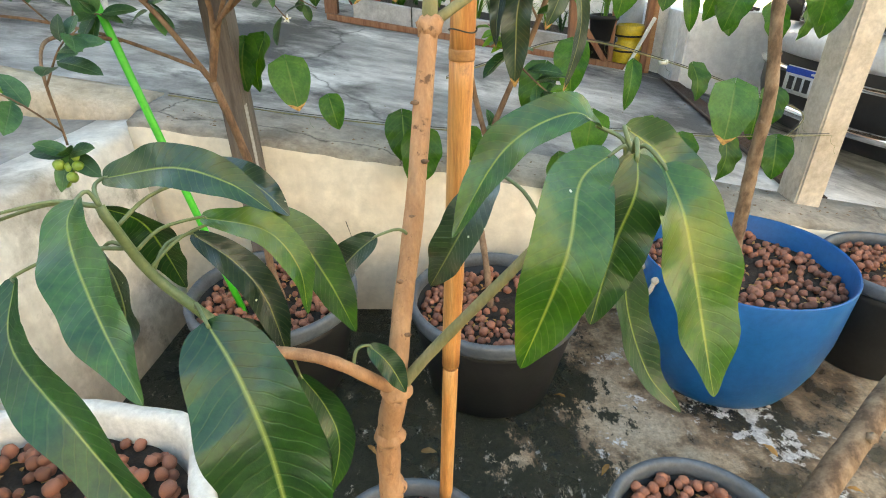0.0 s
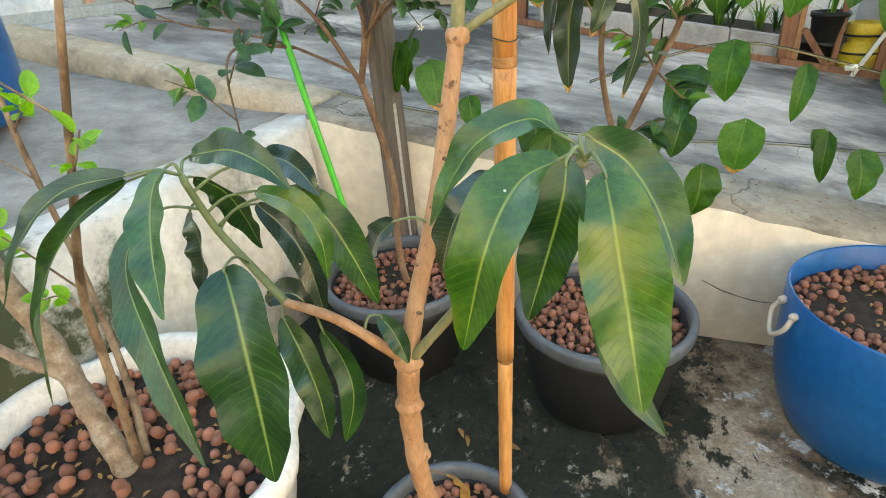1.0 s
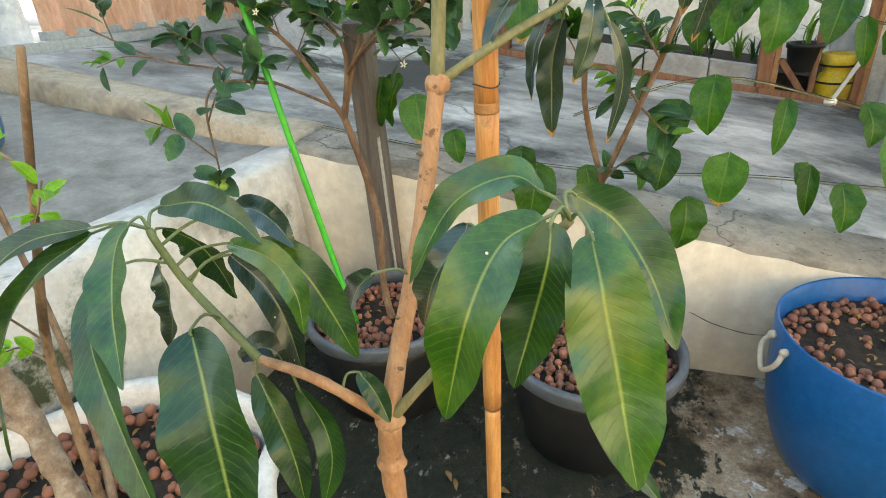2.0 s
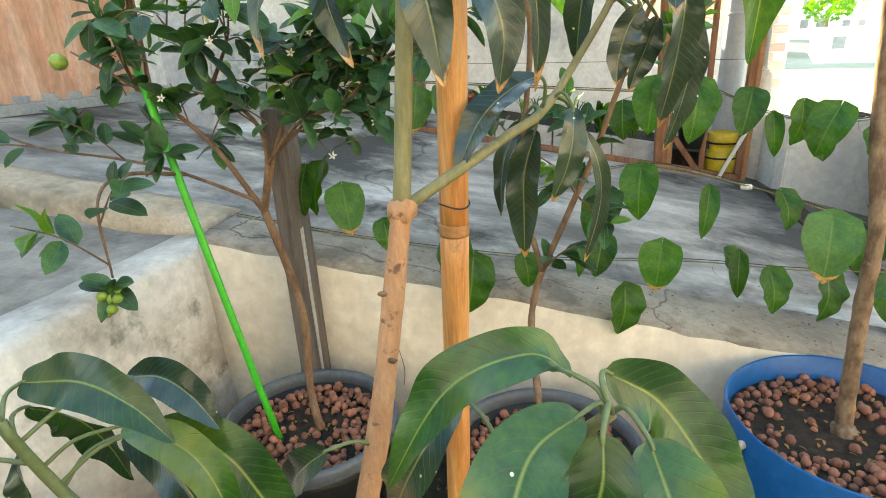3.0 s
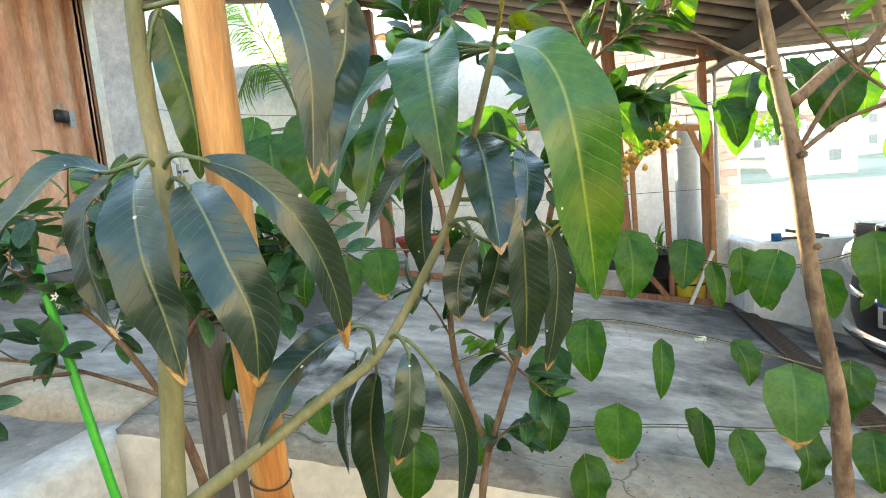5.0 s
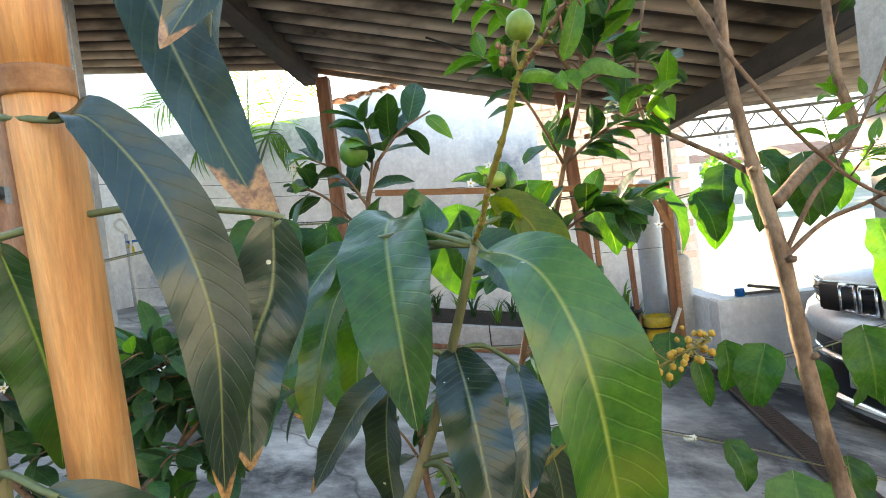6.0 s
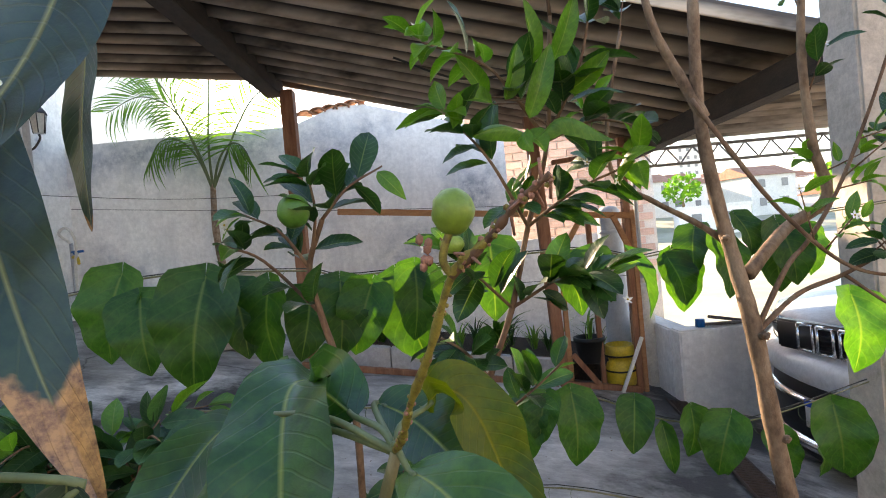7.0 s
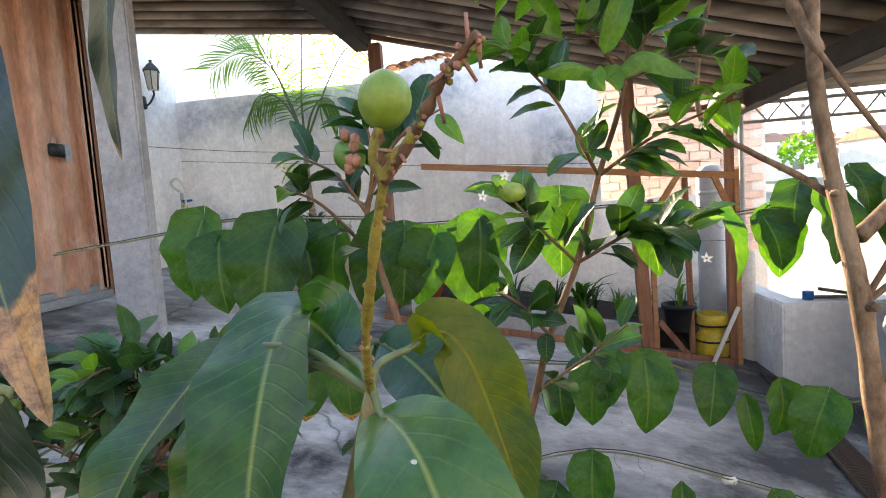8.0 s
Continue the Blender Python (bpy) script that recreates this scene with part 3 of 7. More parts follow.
def ball(centre, r, stretch=(1, 1, 1), lump=0.0, detail=2, seed=0):
    bm = bmesh.new()
    bmesh.ops.create_icosphere(bm, subdivisions=detail, radius=1)
    for v in bm.verts:
        k = 1 + lump * noise.noise(v.co * 2.2 + Vector((seed * 3.1, 0, 0)))
        v.co = Vector(centre) + Vector((v.co[i] * stretch[i] * r * k for i in range(3)))
    return bm


def blade(length, width, arch=0.0, fold=0.18, wave=0.0, widest=0.42, sharp=1.0, heart=0.0, nu=12, nv=6, seed=0, curl=0.0, tail=0.0, peak=1.0, bow=0.0):
    """A leaf lying along +x from its base at 0, upper face +z; arch lifts its middle, tail bends its tip down."""
    bm = bmesh.new()
    uvl = bm.loops.layers.uv.new("UVMap")
    rng = random.Random(seed)
    ph = rng.uniform(0, 6)
    grid = []
    for i in range(nu + 1):
        u = i / nu
        if u < widest:
            w = math.sin(math.pi / 2 * u / widest) ** (0.55 if not heart else 0.4)
        else:
            w = math.cos(math.pi / 2 * (u - widest) / (1 - widest)) ** sharp
        if heart:
            w = max(0.0, math.sin(math.pi * u ** 0.6)) ** 0.56 * (1 - 0.12 * u) * (1 - 0.35 * max(0.0, (u - 0.86) / 0.14))
        w = max(w, 0.015)
        if peak != 1.0:
            w *= 1 - 0.3 * max(0.0, (u - 0.72) / 0.28)
        row = []
        for j in range(nv + 1):
            v = j / nv
            s = (v - 0.5) * 2
            x = length * u
            if heart:
                x -= heart * length * abs(s) * max(0.0, 1 - u * 3.2)
            y = s * width / 2 * w
            z = abs(s) ** 1.3 * fold * width / 2 * w
            z += arch * math.sin(math.pi * u ** peak)
            y += bow * length * math.sin(math.pi * u)
            z -= tail * length * max(0.0, u - 0.55) ** 2 * 2
            z += wave * width * abs(s) * math.sin(u * 17 + ph + s * 0.8) * w
            z += curl * width * s * (u - 0.3)
            row.append(bm.verts.new((x, y, z)))
        grid.append(row)
    for i in range(nu):
        for j in range(nv):
            f = bm.faces.new((grid[i][j], grid[i + 1][j], grid[i + 1][j + 1], grid[i][j + 1]))
            for loop, (a, b) in zip(f.loops, ((i, j), (i + 1, j), (i + 1, j + 1), (i, j + 1))):
                loop[uvl].uv = (a / nu, b / nv)
    return bm


def leaf_mesh(name, material, **kw):
    bm = blade(**kw)
    me = bpy.data.meshes.new(name)
    bm.to_mesh(me)
    bm.free()
    shade(me)
    me.materials.append(material)
    return me


def aim(base, along, up):
    """A pose at base with x along a direction and z as near to up as it can be."""
    x = Vector(along).normalized()
    z = Vector(up) - x * x.dot(Vector(up))
    if z.length < 1e-4:
        z = x.orthogonal()
    z.normalize()
    y = z.cross(x)
    m = Matrix((x, y, z)).transposed().to_4x4()
    m.translation = base
    return m


def spine_leaf(parent, spine, width, up, roll, material, seed, name="leaf", fold=0.4, wave=0.07, turning=0.35, nu=24, nv=8, quilt=0.0):
    """An oblong leaf bent along a spine of points, its faces turned to up."""
    path = smooth_path(spine, 10)
    run = [0.0]
    for a, b in zip(path, path[1:]):
        run.append(run[-1] + (b - a).length)
    rng = random.Random(seed)
    ph, bow, twist = rng.uniform(0, 6), rng.uniform(-0.04, 0.04) * run[-1], rng.uniform(-turning, turning)
    chord = (path[-1] - path[0]).normalized()
    side = Matrix.Rotation(radians(roll), 3, chord) @ Vector(up).cross(chord).normalized()
    bm = bmesh.new()
    uvl = bm.loops.layers.uv.new("UVMap")
    grid = []
    for i in range(nu + 1):
        u = i / nu
        s = u * run[-1]
        k = max(j for j in range(len(run) - 1) if run[j] <= s + 1e-9)
        f = (s - run[k]) / max(1e-9, run[k + 1] - run[k])
        c = path[k].lerp(path[k + 1], min(1.0, f))
        t = (path[min(k + 2, len(path) - 1)] - path[max(k - 1, 0)]).normalized()
        y = (side - t * side.dot(t)).normalized()
        y = Matrix.Rotation(twist * u, 3, t) @ y
        z = t.cross(y)
        w = math.sin(math.pi / 2 * min(1.0, u / 0.42)) ** 0.42 if u < 0.42 else max(0.0, math.cos(math.pi / 2 * (u - 0.42) / 0.58)) ** 0.58
        w *= 1 - 0.3 * max(0.0, (u - 0.72) / 0.28)
        w = max(w, 0.015)
        grid.append([])
        for j in range(nv + 1):
            q = (j / nv - 0.5) * 2
            lift = abs(q) ** 1.3 * fold * width / 2 * w + wave * width * abs(q) * w * math.sin(u * 19 + ph + q * 0.9)
            lift += quilt * width * abs(math.sin(math.pi * (u * 17 - abs(q) * 1.1))) * min(1.0, abs(q) * 4) * min(1.0, (1.05 - abs(q)) * 4) * w
            grid[-1].append(bm.verts.new(c + y * (q * width / 2 * w + bow * math.sin(math.pi * u)) + z * lift))
    for i in range(nu):
        for j in range(nv):
            f = bm.faces.new((grid[i][j], grid[i + 1][j], grid[i + 1][j + 1], grid[i][j + 1]))
            for loop, (a, b) in zip(f.loops, ((i, j), (i + 1, j), (i + 1, j + 1), (i, j + 1))):
                loop[uvl].uv = (a / nu, b / nv)
    return part(name, bm, material, parent)


def nearest_on(path, p):
    best = None
    for a, b in zip(path, path[1:]):
        t = max(0.0, min(1.0, (p - a).dot(b - a) / max(1e-9, (b - a).length_squared)))
        q = a + (b - a) * t
        if best is None or (q - p).length < (best - p).length:
            best = q
    return best


# ---- the setting ----
def yard_z(x, y):
    """The yard slopes down to the right, more steeply beyond the drain."""
    return 0.485 - 0.165 * min(x, 1.5) - 0.28 * min(0.8, max(0.0, x - 1.5))


def sheet(xs, ys, height, under=0.12):
    """A thick ground sheet over a grid."""
    bm = bmesh.new()
    top = [[bm.verts.new((x, y, height(x, y))) for y in ys] for x in xs]
    low = [[bm.verts.new((x, y, height(x, y) - under)) for y in ys] for x in xs]
    for i in range(len(xs) - 1):
        for j in range(len(ys) - 1):
            bm.faces.new((top[i][j], top[i + 1][j], top[i + 1][j + 1], top[i][j + 1]))
            bm.faces.new((low[i][j], low[i][j + 1], low[i + 1][j + 1], low[i + 1][j]))
    for i in range(len(xs) - 1):
        for j, s in ((0, 1), (len(ys) - 1, -1)):
            q = (top[i][j], low[i][j], low[i + 1][j], top[i + 1][j])
            bm.faces.new(q if s > 0 else q[::-1])
    for j in range(len(ys) - 1):
        for i, s in ((0, -1), (len(xs) - 1, 1)):
            q = (top[i][j], low[i][j], low[i][j + 1], top[i][j + 1])
            bm.faces.new(q if s > 0 else q[::-1])
    return bm


def rough(x, y, amp=0.004, scale=3.0):
    return amp * noise.noise(Vector((x * scale, y * scale, 0.3))) + amp * 0.5 * noise.noise(Vector((x * scale * 4, y * scale * 4, 2.0)))


def steps_of(a, b, n):
    return [a + (b - a) * i / n for i in range(n + 1)]


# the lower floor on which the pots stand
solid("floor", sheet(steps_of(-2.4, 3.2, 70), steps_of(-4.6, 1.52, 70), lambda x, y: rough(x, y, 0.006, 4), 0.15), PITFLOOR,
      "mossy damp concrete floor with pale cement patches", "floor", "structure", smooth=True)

# the yard behind the retaining wall, and the ledge along its edge
solid("yard", sheet(steps_of(-3.4, 7.6, 110), steps_of(1.66, 6.2, 60), lambda x, y: yard_z(x, y) + rough(x, y, 0.008, 2), 0.2), YARD,
      "sloping grey worn concrete yard", "yard", "structure", smooth=True)


def wall_top(x):
    return 0.485 - 0.165 * x


bm = bmesh.new()
xs = steps_of(-0.87, 3.0, 60)
rows = []
for x in xs:
    t = wall_top(x) + rough(x, 1.5, 0.006, 9)
    rows.append([bm.verts.new(p) for p in ((x, 1.52, -0.1), (x, 1.5, 0.0), (x, 1.492 + rough(x, 0, 0.004, 5), t * 0.5), (x, 1.49 + rough(x, 3, 0.006, 11), t - 0.012), (x, 1.505, t), (x, 1.60, t + 0.004), (x, 1.60, -0.1))])
for a, b in zip(rows, rows[1:]):
    for k in range(6):
        bm.faces.new((a[k], b[k], b[k + 1], a[k + 1]))
bm.faces.new(rows[0][::-1])
bm.faces.new(rows[-1])
bmesh.ops.recalc_face_normals(bm, faces=bm.faces[:])
solid("wall_retaining", bm, CREAM, "low cream-painted retaining wall with a worn sloping top edge", "wall", "structure", smooth=True)
bm = bmesh.new()
rows = []
for x in steps_of(-0.87, 3.0, 80):
    t = wall_top(x) + 0.004
    w = 1.74 + 0.012 * noise.noise(Vector((x * 4, 0, 0)))
    rows.append([bm.verts.new(p) for p in ((x, 1.497 + rough(x, 1, 0.008, 12), t + 0.003), (x, 1.56, t + 0.014 + rough(x, 2, 0.008, 9)), (x, 1.65, t + 0.012 + rough(x, 5, 0.008, 9)), (x, w, t + 0.012), (x, w + 0.004, t - 0.05), (x, 1.5, t - 0.05))])
for a, b in zip(rows, rows[1:]):
    for k in range(6):
        bm.faces.new((a[k], b[k], b[(k + 1) % 6], a[(k + 1) % 6]))
bm.faces.new(rows[0][::-1])
bm.faces.new(rows[-1])
bmesh.ops.recalc_face_normals(bm, faces=bm.faces[:])
solid("ledge", bm, LEDGE, "rough crumbling mortar ledge along the top of the wall", "ledge", "structure", smooth=True)

# the left terrace, its whitewashed side, and the broken kerb above it
TERRACE = surface("grey_terrace_concrete", [(0.2, 0.19, 0.17), (0.3, 0.285, 0.26), (0.37, 0.35, 0.32)], 0.85, 2.6, 70, 0.5, stain=(0.11, 0.105, 0.1), stain_scale=1.6, stain_at=(0.52, 0.66), dist=0.006, spread=0.22)


def terrace_edge(y):
    return -0.865 - 0.075 * max(0.0, 1.45 - y)


bm = bmesh.new()
rows = []
for y in steps_of(1.62, -1.2, 44):
    e = terrace_edge(y)
    t = 0.612
    rows.append([bm.verts.new(p) for p in ((e - 0.05, y, -0.1), (e + 0.035, y, 0.0), (e + 0.01 + rough(y, 0, 0.01, 5), y, t * 0.5), (e - 0.005 + rough(y, 4, 0.01, 9), y, t - 0.02), (e - 0.03, y, t), (e - 0.16, y, t - 0.004), (e - 0.16, y, -0.1))])
for a, b in zip(rows, rows[1:]):
    for k in range(6):
        bm.faces.new((a[k], b[k], b[k + 1], a[k + 1]))
bm.faces.new(rows[0][::-1])
bm.faces.new(rows[-1])
bmesh.ops.recalc_face_normals(bm, faces=bm.faces[:])
solid("wall_terrace", bm, WHITEWASH, "low whitewashed wall with grey stains and a worn corner", "wall", "structure", smooth=True)
bm = sheet(steps_of(-4.2, -0.9, 44), steps_of(-1.2, 1.66, 40), lambda x, y: 0.608 + 0.16 * max(0.0, -1.15 - x) + rough(x, y, 0.008, 3), 0.2)
for v in bm.verts:
    v.co.x = terrace_edge(v.co.y) - 0.155 if v.co.x > -0.92 else min(v.co.x, terrace_edge(v.co.y) - 0.158 + 0.2 * (v.co.x + 0.9))
solid("terrace", bm, TERRACE, "grey concrete terrace with dark damp stains", "terrace", "structure", smooth=True)

KERB = surface("tan_kerb_mortar", [(0.36, 0.28, 0.19), (0.5, 0.41, 0.3), (0.56, 0.48, 0.38)], 0.9, 7, 80, 0.7, stain=(0.2, 0.17, 0.14), stain_scale=5, dist=0.008)
bm = bmesh.new()
rows = []
for x in steps_of(-4.2, -0.9, 60):
    y0 = 1.60 + 0.02 * (-0.9 - x) + rough(x, 0, 0.012, 6)
    base = 0.608 + 0.16 * max(0.0, -1.15 - x)
    t = yard_z(x, 1.7) + 0.014
    rows.append([bm.verts.new(p) for p in ((x, y0, base - 0.1), (x, y0, base), (x, y0 + 0.012, t - 0.012 + rough(x, 2, 0.006, 12)), (x, y0 + 0.03, t), (x, y0 + 0.14, t + 0.004), (x, y0 + 0.2, t - 0.006), (x, y0 + 0.2, base - 0.1))])
for a, b in zip(rows, rows[1:]):
    for k in range(6):
        bm.faces.new((a[k], b[k], b[k + 1], a[k + 1]))
bm.faces.new(rows[0][::-1])
bm.faces.new(rows[-1])
bmesh.ops.recalc_face_normals(bm, faces=bm.faces[:])
solid("kerb", bm, KERB, "chipped tan mortar kerb between terrace and yard", "kerb", "structure", smooth=True)

# dry crumbs and twigs swept along the ledge and yard edge
rng = random.Random(91)
litter = bmesh.new()
for i in range(420):
    x = rng.uniform(-0.85, 1.9)
    y = 1.52 + 0.22 * rng.random() ** 1.5 if i % 3 else rng.uniform(1.75, 3.2)
    z = (wall_top(x) + 0.018) if y < 1.745 else yard_z(x, y) + 0.004
    size, a = rng.uniform(0.002, 0.007), rng.uniform(0, 6.28)
    d, w = Vector((math.cos(a), math.sin(a), rng.uniform(-0.1, 0.3))) * size, Vector((-math.sin(a), math.cos(a), 0)) * size * rng.uniform(0.15, 0.6)
    c = Vector((x, y, z + 0.001))
    top = c + Vector((0, 0, size * 0.4))
    ring = [litter.verts.new(p) for p in (c - d, c - w, c + d, c + w)]
    peak = litter.verts.new(top)
    for k in range(4):
        litter.faces.new((ring[k], ring[(k + 1) % 4], peak))
solid("litter", litter, LITTER, "dry leaf crumbs and grit lying on the concrete", "litter", "stuff", smooth=False)

# plain ground far around
solid("ground", sheet([-600, -60, -8, 8, 60, 600], [-600, -60, -8, 8, 60, 600], lambda x, y: -1.6, 0.3), FARGROUND, "dusty hillside ground around the house", "ground", "structure")

# drain channel with its grate, running away from the wall across the yard
grate = thing("drain_grate", (1.30, 1.75, yard_z(1.30, 1.75)), "rusty slotted drain grate set in the concrete", "drain")
g0, g1 = Vector((1.262, 1.76)), Vector((1.575, 3.86))
along = (g1 - g0).normalized()
across = Vector((along.y, -along.x))
for side in (-0.058, 0.058):
    rail = [Vector((*(g0 + across * side + along * s), 0)) for s in (0.0, 0.8, 1.6, (g1 - g0).length)]
    for p in rail:
        p.z = yard_z(p.x, p.y) + 0.012
    part("rail", tube(rail, 0.008, sides=5, per=2), GRATE, grate)
slat_bm = box((-0.055, -0.006, -0.006), (0.055, 0.006, 0.006), 0.002)
slat_me = bpy.data.meshes.new("slat")
slat_bm.to_mesh(slat_me)
slat_bm.free()
slat_me.materials.append(GRATE)
for i in range(79):
    c = g0 + along * (0.02 + i * 0.0265)
    piece("slat", slat_me, Matrix.Translation((c.x, c.y, yard_z(c.x, c.y) + 0.012)) @ pose(0, 0, 0, 0, 9.5, -math.degrees(math.atan2(along.x, along.y))), grate)

# back walls
solid("wall_back", prism([(-3.0, 0.2), (0.80, 0.1), (0.80, 2.24), (-0.36, 2.58), (-0.62, 2.58), (-1.0, 2.45), (-3.0, 2.46)], 5.1, 5.3), BACKWALL, "tall weathered white rendered wall with grey streaks", "wall", "structure")
solid("wall_house", box((-3.25, 3.70, 0.2), (-2.95, 5.12, 3.3)), BACKWALL, "white rendered house wall with peeling paint", "wall", "structure")
solid("wall_back_low", box((0.802, 5.14, -0.2), (1.9, 5.3, 1.30)), BACKWALL, "plain grey-white garden wall", "wall", "structure")
# Unseen wall, added to darken leaf reflections and bounce light to the back.
solid("wall_added_behind", box((-4.2, -3.7, -0.2), (4.4, -3.5, 3.4)), DARKWALL, "plain dark wall added out of view to shade and bounce light", "wall", "structure")
# Unseen reflector wall, added to throw warm bounced light on pots and yard.
solid("wall_added_right", box((4.4, -3.7, -0.2), (4.6, 1.4, 3.1)), CREAM, "plain cream wall added out of view to bounce warm light", "wall", "structure")
solid("wall_gate_side", box((-2.85, -1.2, 0.3), (-2.66, 2.1, 3.2)), BACKWALL, "plain white rendered wall", "wall", "structure")

solid("wall_neighbour", box((-6.0, 6.0, 0.0), (-2.62, 6.3, 4.2)), BACKWALL, "tall pale rendered wall of the neighbour's house", "wall", "structure")
# hairline cracks in the cream wall
retaining = bpy.data.objects["wall_retaining"]
for pts in ([(0.62, 0.27), (0.70, 0.245), (0.76, 0.25), (0.84, 0.225), (0.93, 0.215)], [(0.30, 0.22), (0.37, 0.195), (0.43, 0.17), (0.52, 0.15), (0.60, 0.155), (0.66, 0.13)], [(-0.30, 0.33), (-0.28, 0.25), (-0.29, 0.19)]):
    part("crack", tube([(x + random.uniform(-0.006, 0.006), 1.4935, z) for x, z in pts], 0.0014, 0.0008, 5, 6, 0.4), INK, retaining, "thin dark crack")

# brick house wall beyond the back wall, each brick of its own
brick_wall = thing("wall_brick", (1.4, 6.6, 0), "pale red brick wall of the house next door", "wall", kind="structure")
part("mortar", box((0.5, 6.60, -0.5), (2.62, 6.8, 2.9)), MORTAR, brick_wall, smooth=False)
brick_bm = box((-0.096, -0.02, -0.038), (0.096, 0.02, 0.038), 0.004)
brick_me = bpy.data.meshes.new("brick")
brick_bm.to_mesh(brick_me)
brick_bm.free()
brick_me.materials.append(BRICKRED)
for r in range(24):
    for c in range(10):
        x = 0.66 + c * 0.203 + (0.1 if r % 2 else 0.0)
        if x < 2.56:
            piece("brick", brick_me, Matrix.Translation((x, 6.595 + random.uniform(-0.003, 0.003), 0.72 + r * 0.088)) @ pose(0, 0, 0, 0, random.uniform(-0.4, 0.4), 0), brick_wall)

# tiled eave on the back wall
eave = thing("tiled_eave", (-0.5, 5.25, 2.6), "row of clay roof tiles on the neighbour's gable", "roof", kind="structure")
tile_bm = bmesh.new()
rows = []
for i in range(6):
    rows.append([tile_bm.verts.new((0.075 * math.cos(a) * (1 - 0.03 * i), 0.09 * i - 0.2, 0.05 * math.sin(a) + 0.02 * (i % 2) * 0)) for a in steps_of(0, math.pi, 8)])
    rows[-1] += [tile_bm.verts.new((0.06 * math.cos(a) * (1 - 0.03 * i), 0.09 * i - 0.2, 0.036 * math.sin(a))) for a in steps_of(math.pi, 0, 8)]
for a, b in zip(rows, rows[1:]):
    for k in range(18):
        tile_bm.faces.new((a[k], b[k], b[(k + 1) % 18], a[(k + 1) % 18]))
tile_bm.faces.new(rows[0][::-1])
tile_bm.faces.new(rows[-1])
bmesh.ops.recalc_face_normals(tile_bm, faces=tile_bm.faces[:])
tile_me = bpy.data.meshes.new("tile")
tile_bm.to_mesh(tile_me)
tile_bm.free()
shade(tile_me)
tile_me.materials.append(ROOFTILE)
for i in range(6):
    x = -0.36 - i * 0.1
    piece("tile", tile_me, Matrix.Translation((x, 5.28, 2.63 - 0.012 * i + random.uniform(-0.005, 0.005))) @ pose(0, 0, 0, 12, 0, random.uniform(-3, 3)), eave)

# carport: columns, roof sheets, beams, truss
solid("column_front", box((1.135, 1.635, 0.25), (1.222, 1.745, 2.0), 0.006), COLUMN, "slender square mortar column beside the yard wall", "column", "structure", at=(1.18, 1.69, 0.3))
solid("column_left", box((-1.965, 3.02, 0.6), (-1.715, 3.085, 2.75), 0.008), GREYCOL, "square white-grey rendered column near the metal gate", "column", "structure", at=(-1.85, 3.1, 0.8))


def corrugated(x0, z0, x1, z1, y0, y1, pitch=0.177, amp=0.046, thick=0.008):
    n = int((y1 - y0) / pitch * 16)
    bm = bmesh.new()
    up, dn = [], []
    for i in range(n + 1):
        y = y0 + (y1 - y0) * i / n
        w = amp * (2 * abs(math.sin(math.pi * (y - y0) / pitch)) ** 0.7 - 1)
        up.append([bm.verts.new((x, y, z + w + thick)) for x, z in ((x0, z0), ((x0 + x1) / 2, (z0 + z1) / 2), (x1, z1))])
        dn.append([bm.verts.new((x, y, z + w)) for x, z in ((x0, z0), ((x0 + x1) / 2, (z0 + z1) / 2), (x1, z1))])
    for i in range(n):
        for k in range(2):
            bm.faces.new((up[i][k], up[i][k + 1], up[i + 1][k + 1], up[i + 1][k]))
            bm.faces.new((dn[i][k], dn[i + 1][k], dn[i + 1][k + 1], dn[i][k + 1]))
    for row_u, row_d in ((up[0], dn[0]), (up[-1], dn[-1])):
        for k in range(2):
            bm.faces.new((row_u[k], row_d[k], row_d[k + 1], row_u[k + 1]))
    for i in range(n):
        for k in (0, 2):
            bm.faces.new((up[i][k], up[i + 1][k], dn[i + 1][k], dn[i][k]))
    bmesh.ops.recalc_face_normals(bm, faces=bm.faces[:])
    return bm


ROOF_Y0, ROOF_Y1 = 1.55, 4.40
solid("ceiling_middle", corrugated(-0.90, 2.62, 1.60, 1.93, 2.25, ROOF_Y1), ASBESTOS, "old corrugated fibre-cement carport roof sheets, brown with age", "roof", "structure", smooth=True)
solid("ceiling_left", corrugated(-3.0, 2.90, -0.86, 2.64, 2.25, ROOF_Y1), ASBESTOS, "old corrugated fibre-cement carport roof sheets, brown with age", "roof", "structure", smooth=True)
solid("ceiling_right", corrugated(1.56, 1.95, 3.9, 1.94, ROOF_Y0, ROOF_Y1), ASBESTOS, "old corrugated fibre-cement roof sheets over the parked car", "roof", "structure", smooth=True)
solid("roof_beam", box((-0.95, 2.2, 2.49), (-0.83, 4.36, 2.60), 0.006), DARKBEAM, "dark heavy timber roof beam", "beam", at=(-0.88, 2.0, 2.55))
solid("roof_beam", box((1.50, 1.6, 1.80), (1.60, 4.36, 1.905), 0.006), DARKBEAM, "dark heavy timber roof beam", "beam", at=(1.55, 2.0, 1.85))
solid("roof_beam", box((1.0, 1.65, 1.985), (1.62, 1.73, 2.06), 0.005), DARKBEAM, "short dark timber beam on the front column", "beam", at=(1.2, 1.69, 2.0))
truss = thing("roof_truss", (1.55, 4.42, 1.8), "light steel lattice truss along the roof edge", "truss")
part("top_chord", box((1.56, 4.405, 1.868), (3.9, 4.43, 1.89)), STEEL, truss, smooth=False)
part("bottom_chord", box((1.56, 4.405, 1.748), (3.9, 4.43, 1.768)), STEEL, truss, smooth=False)
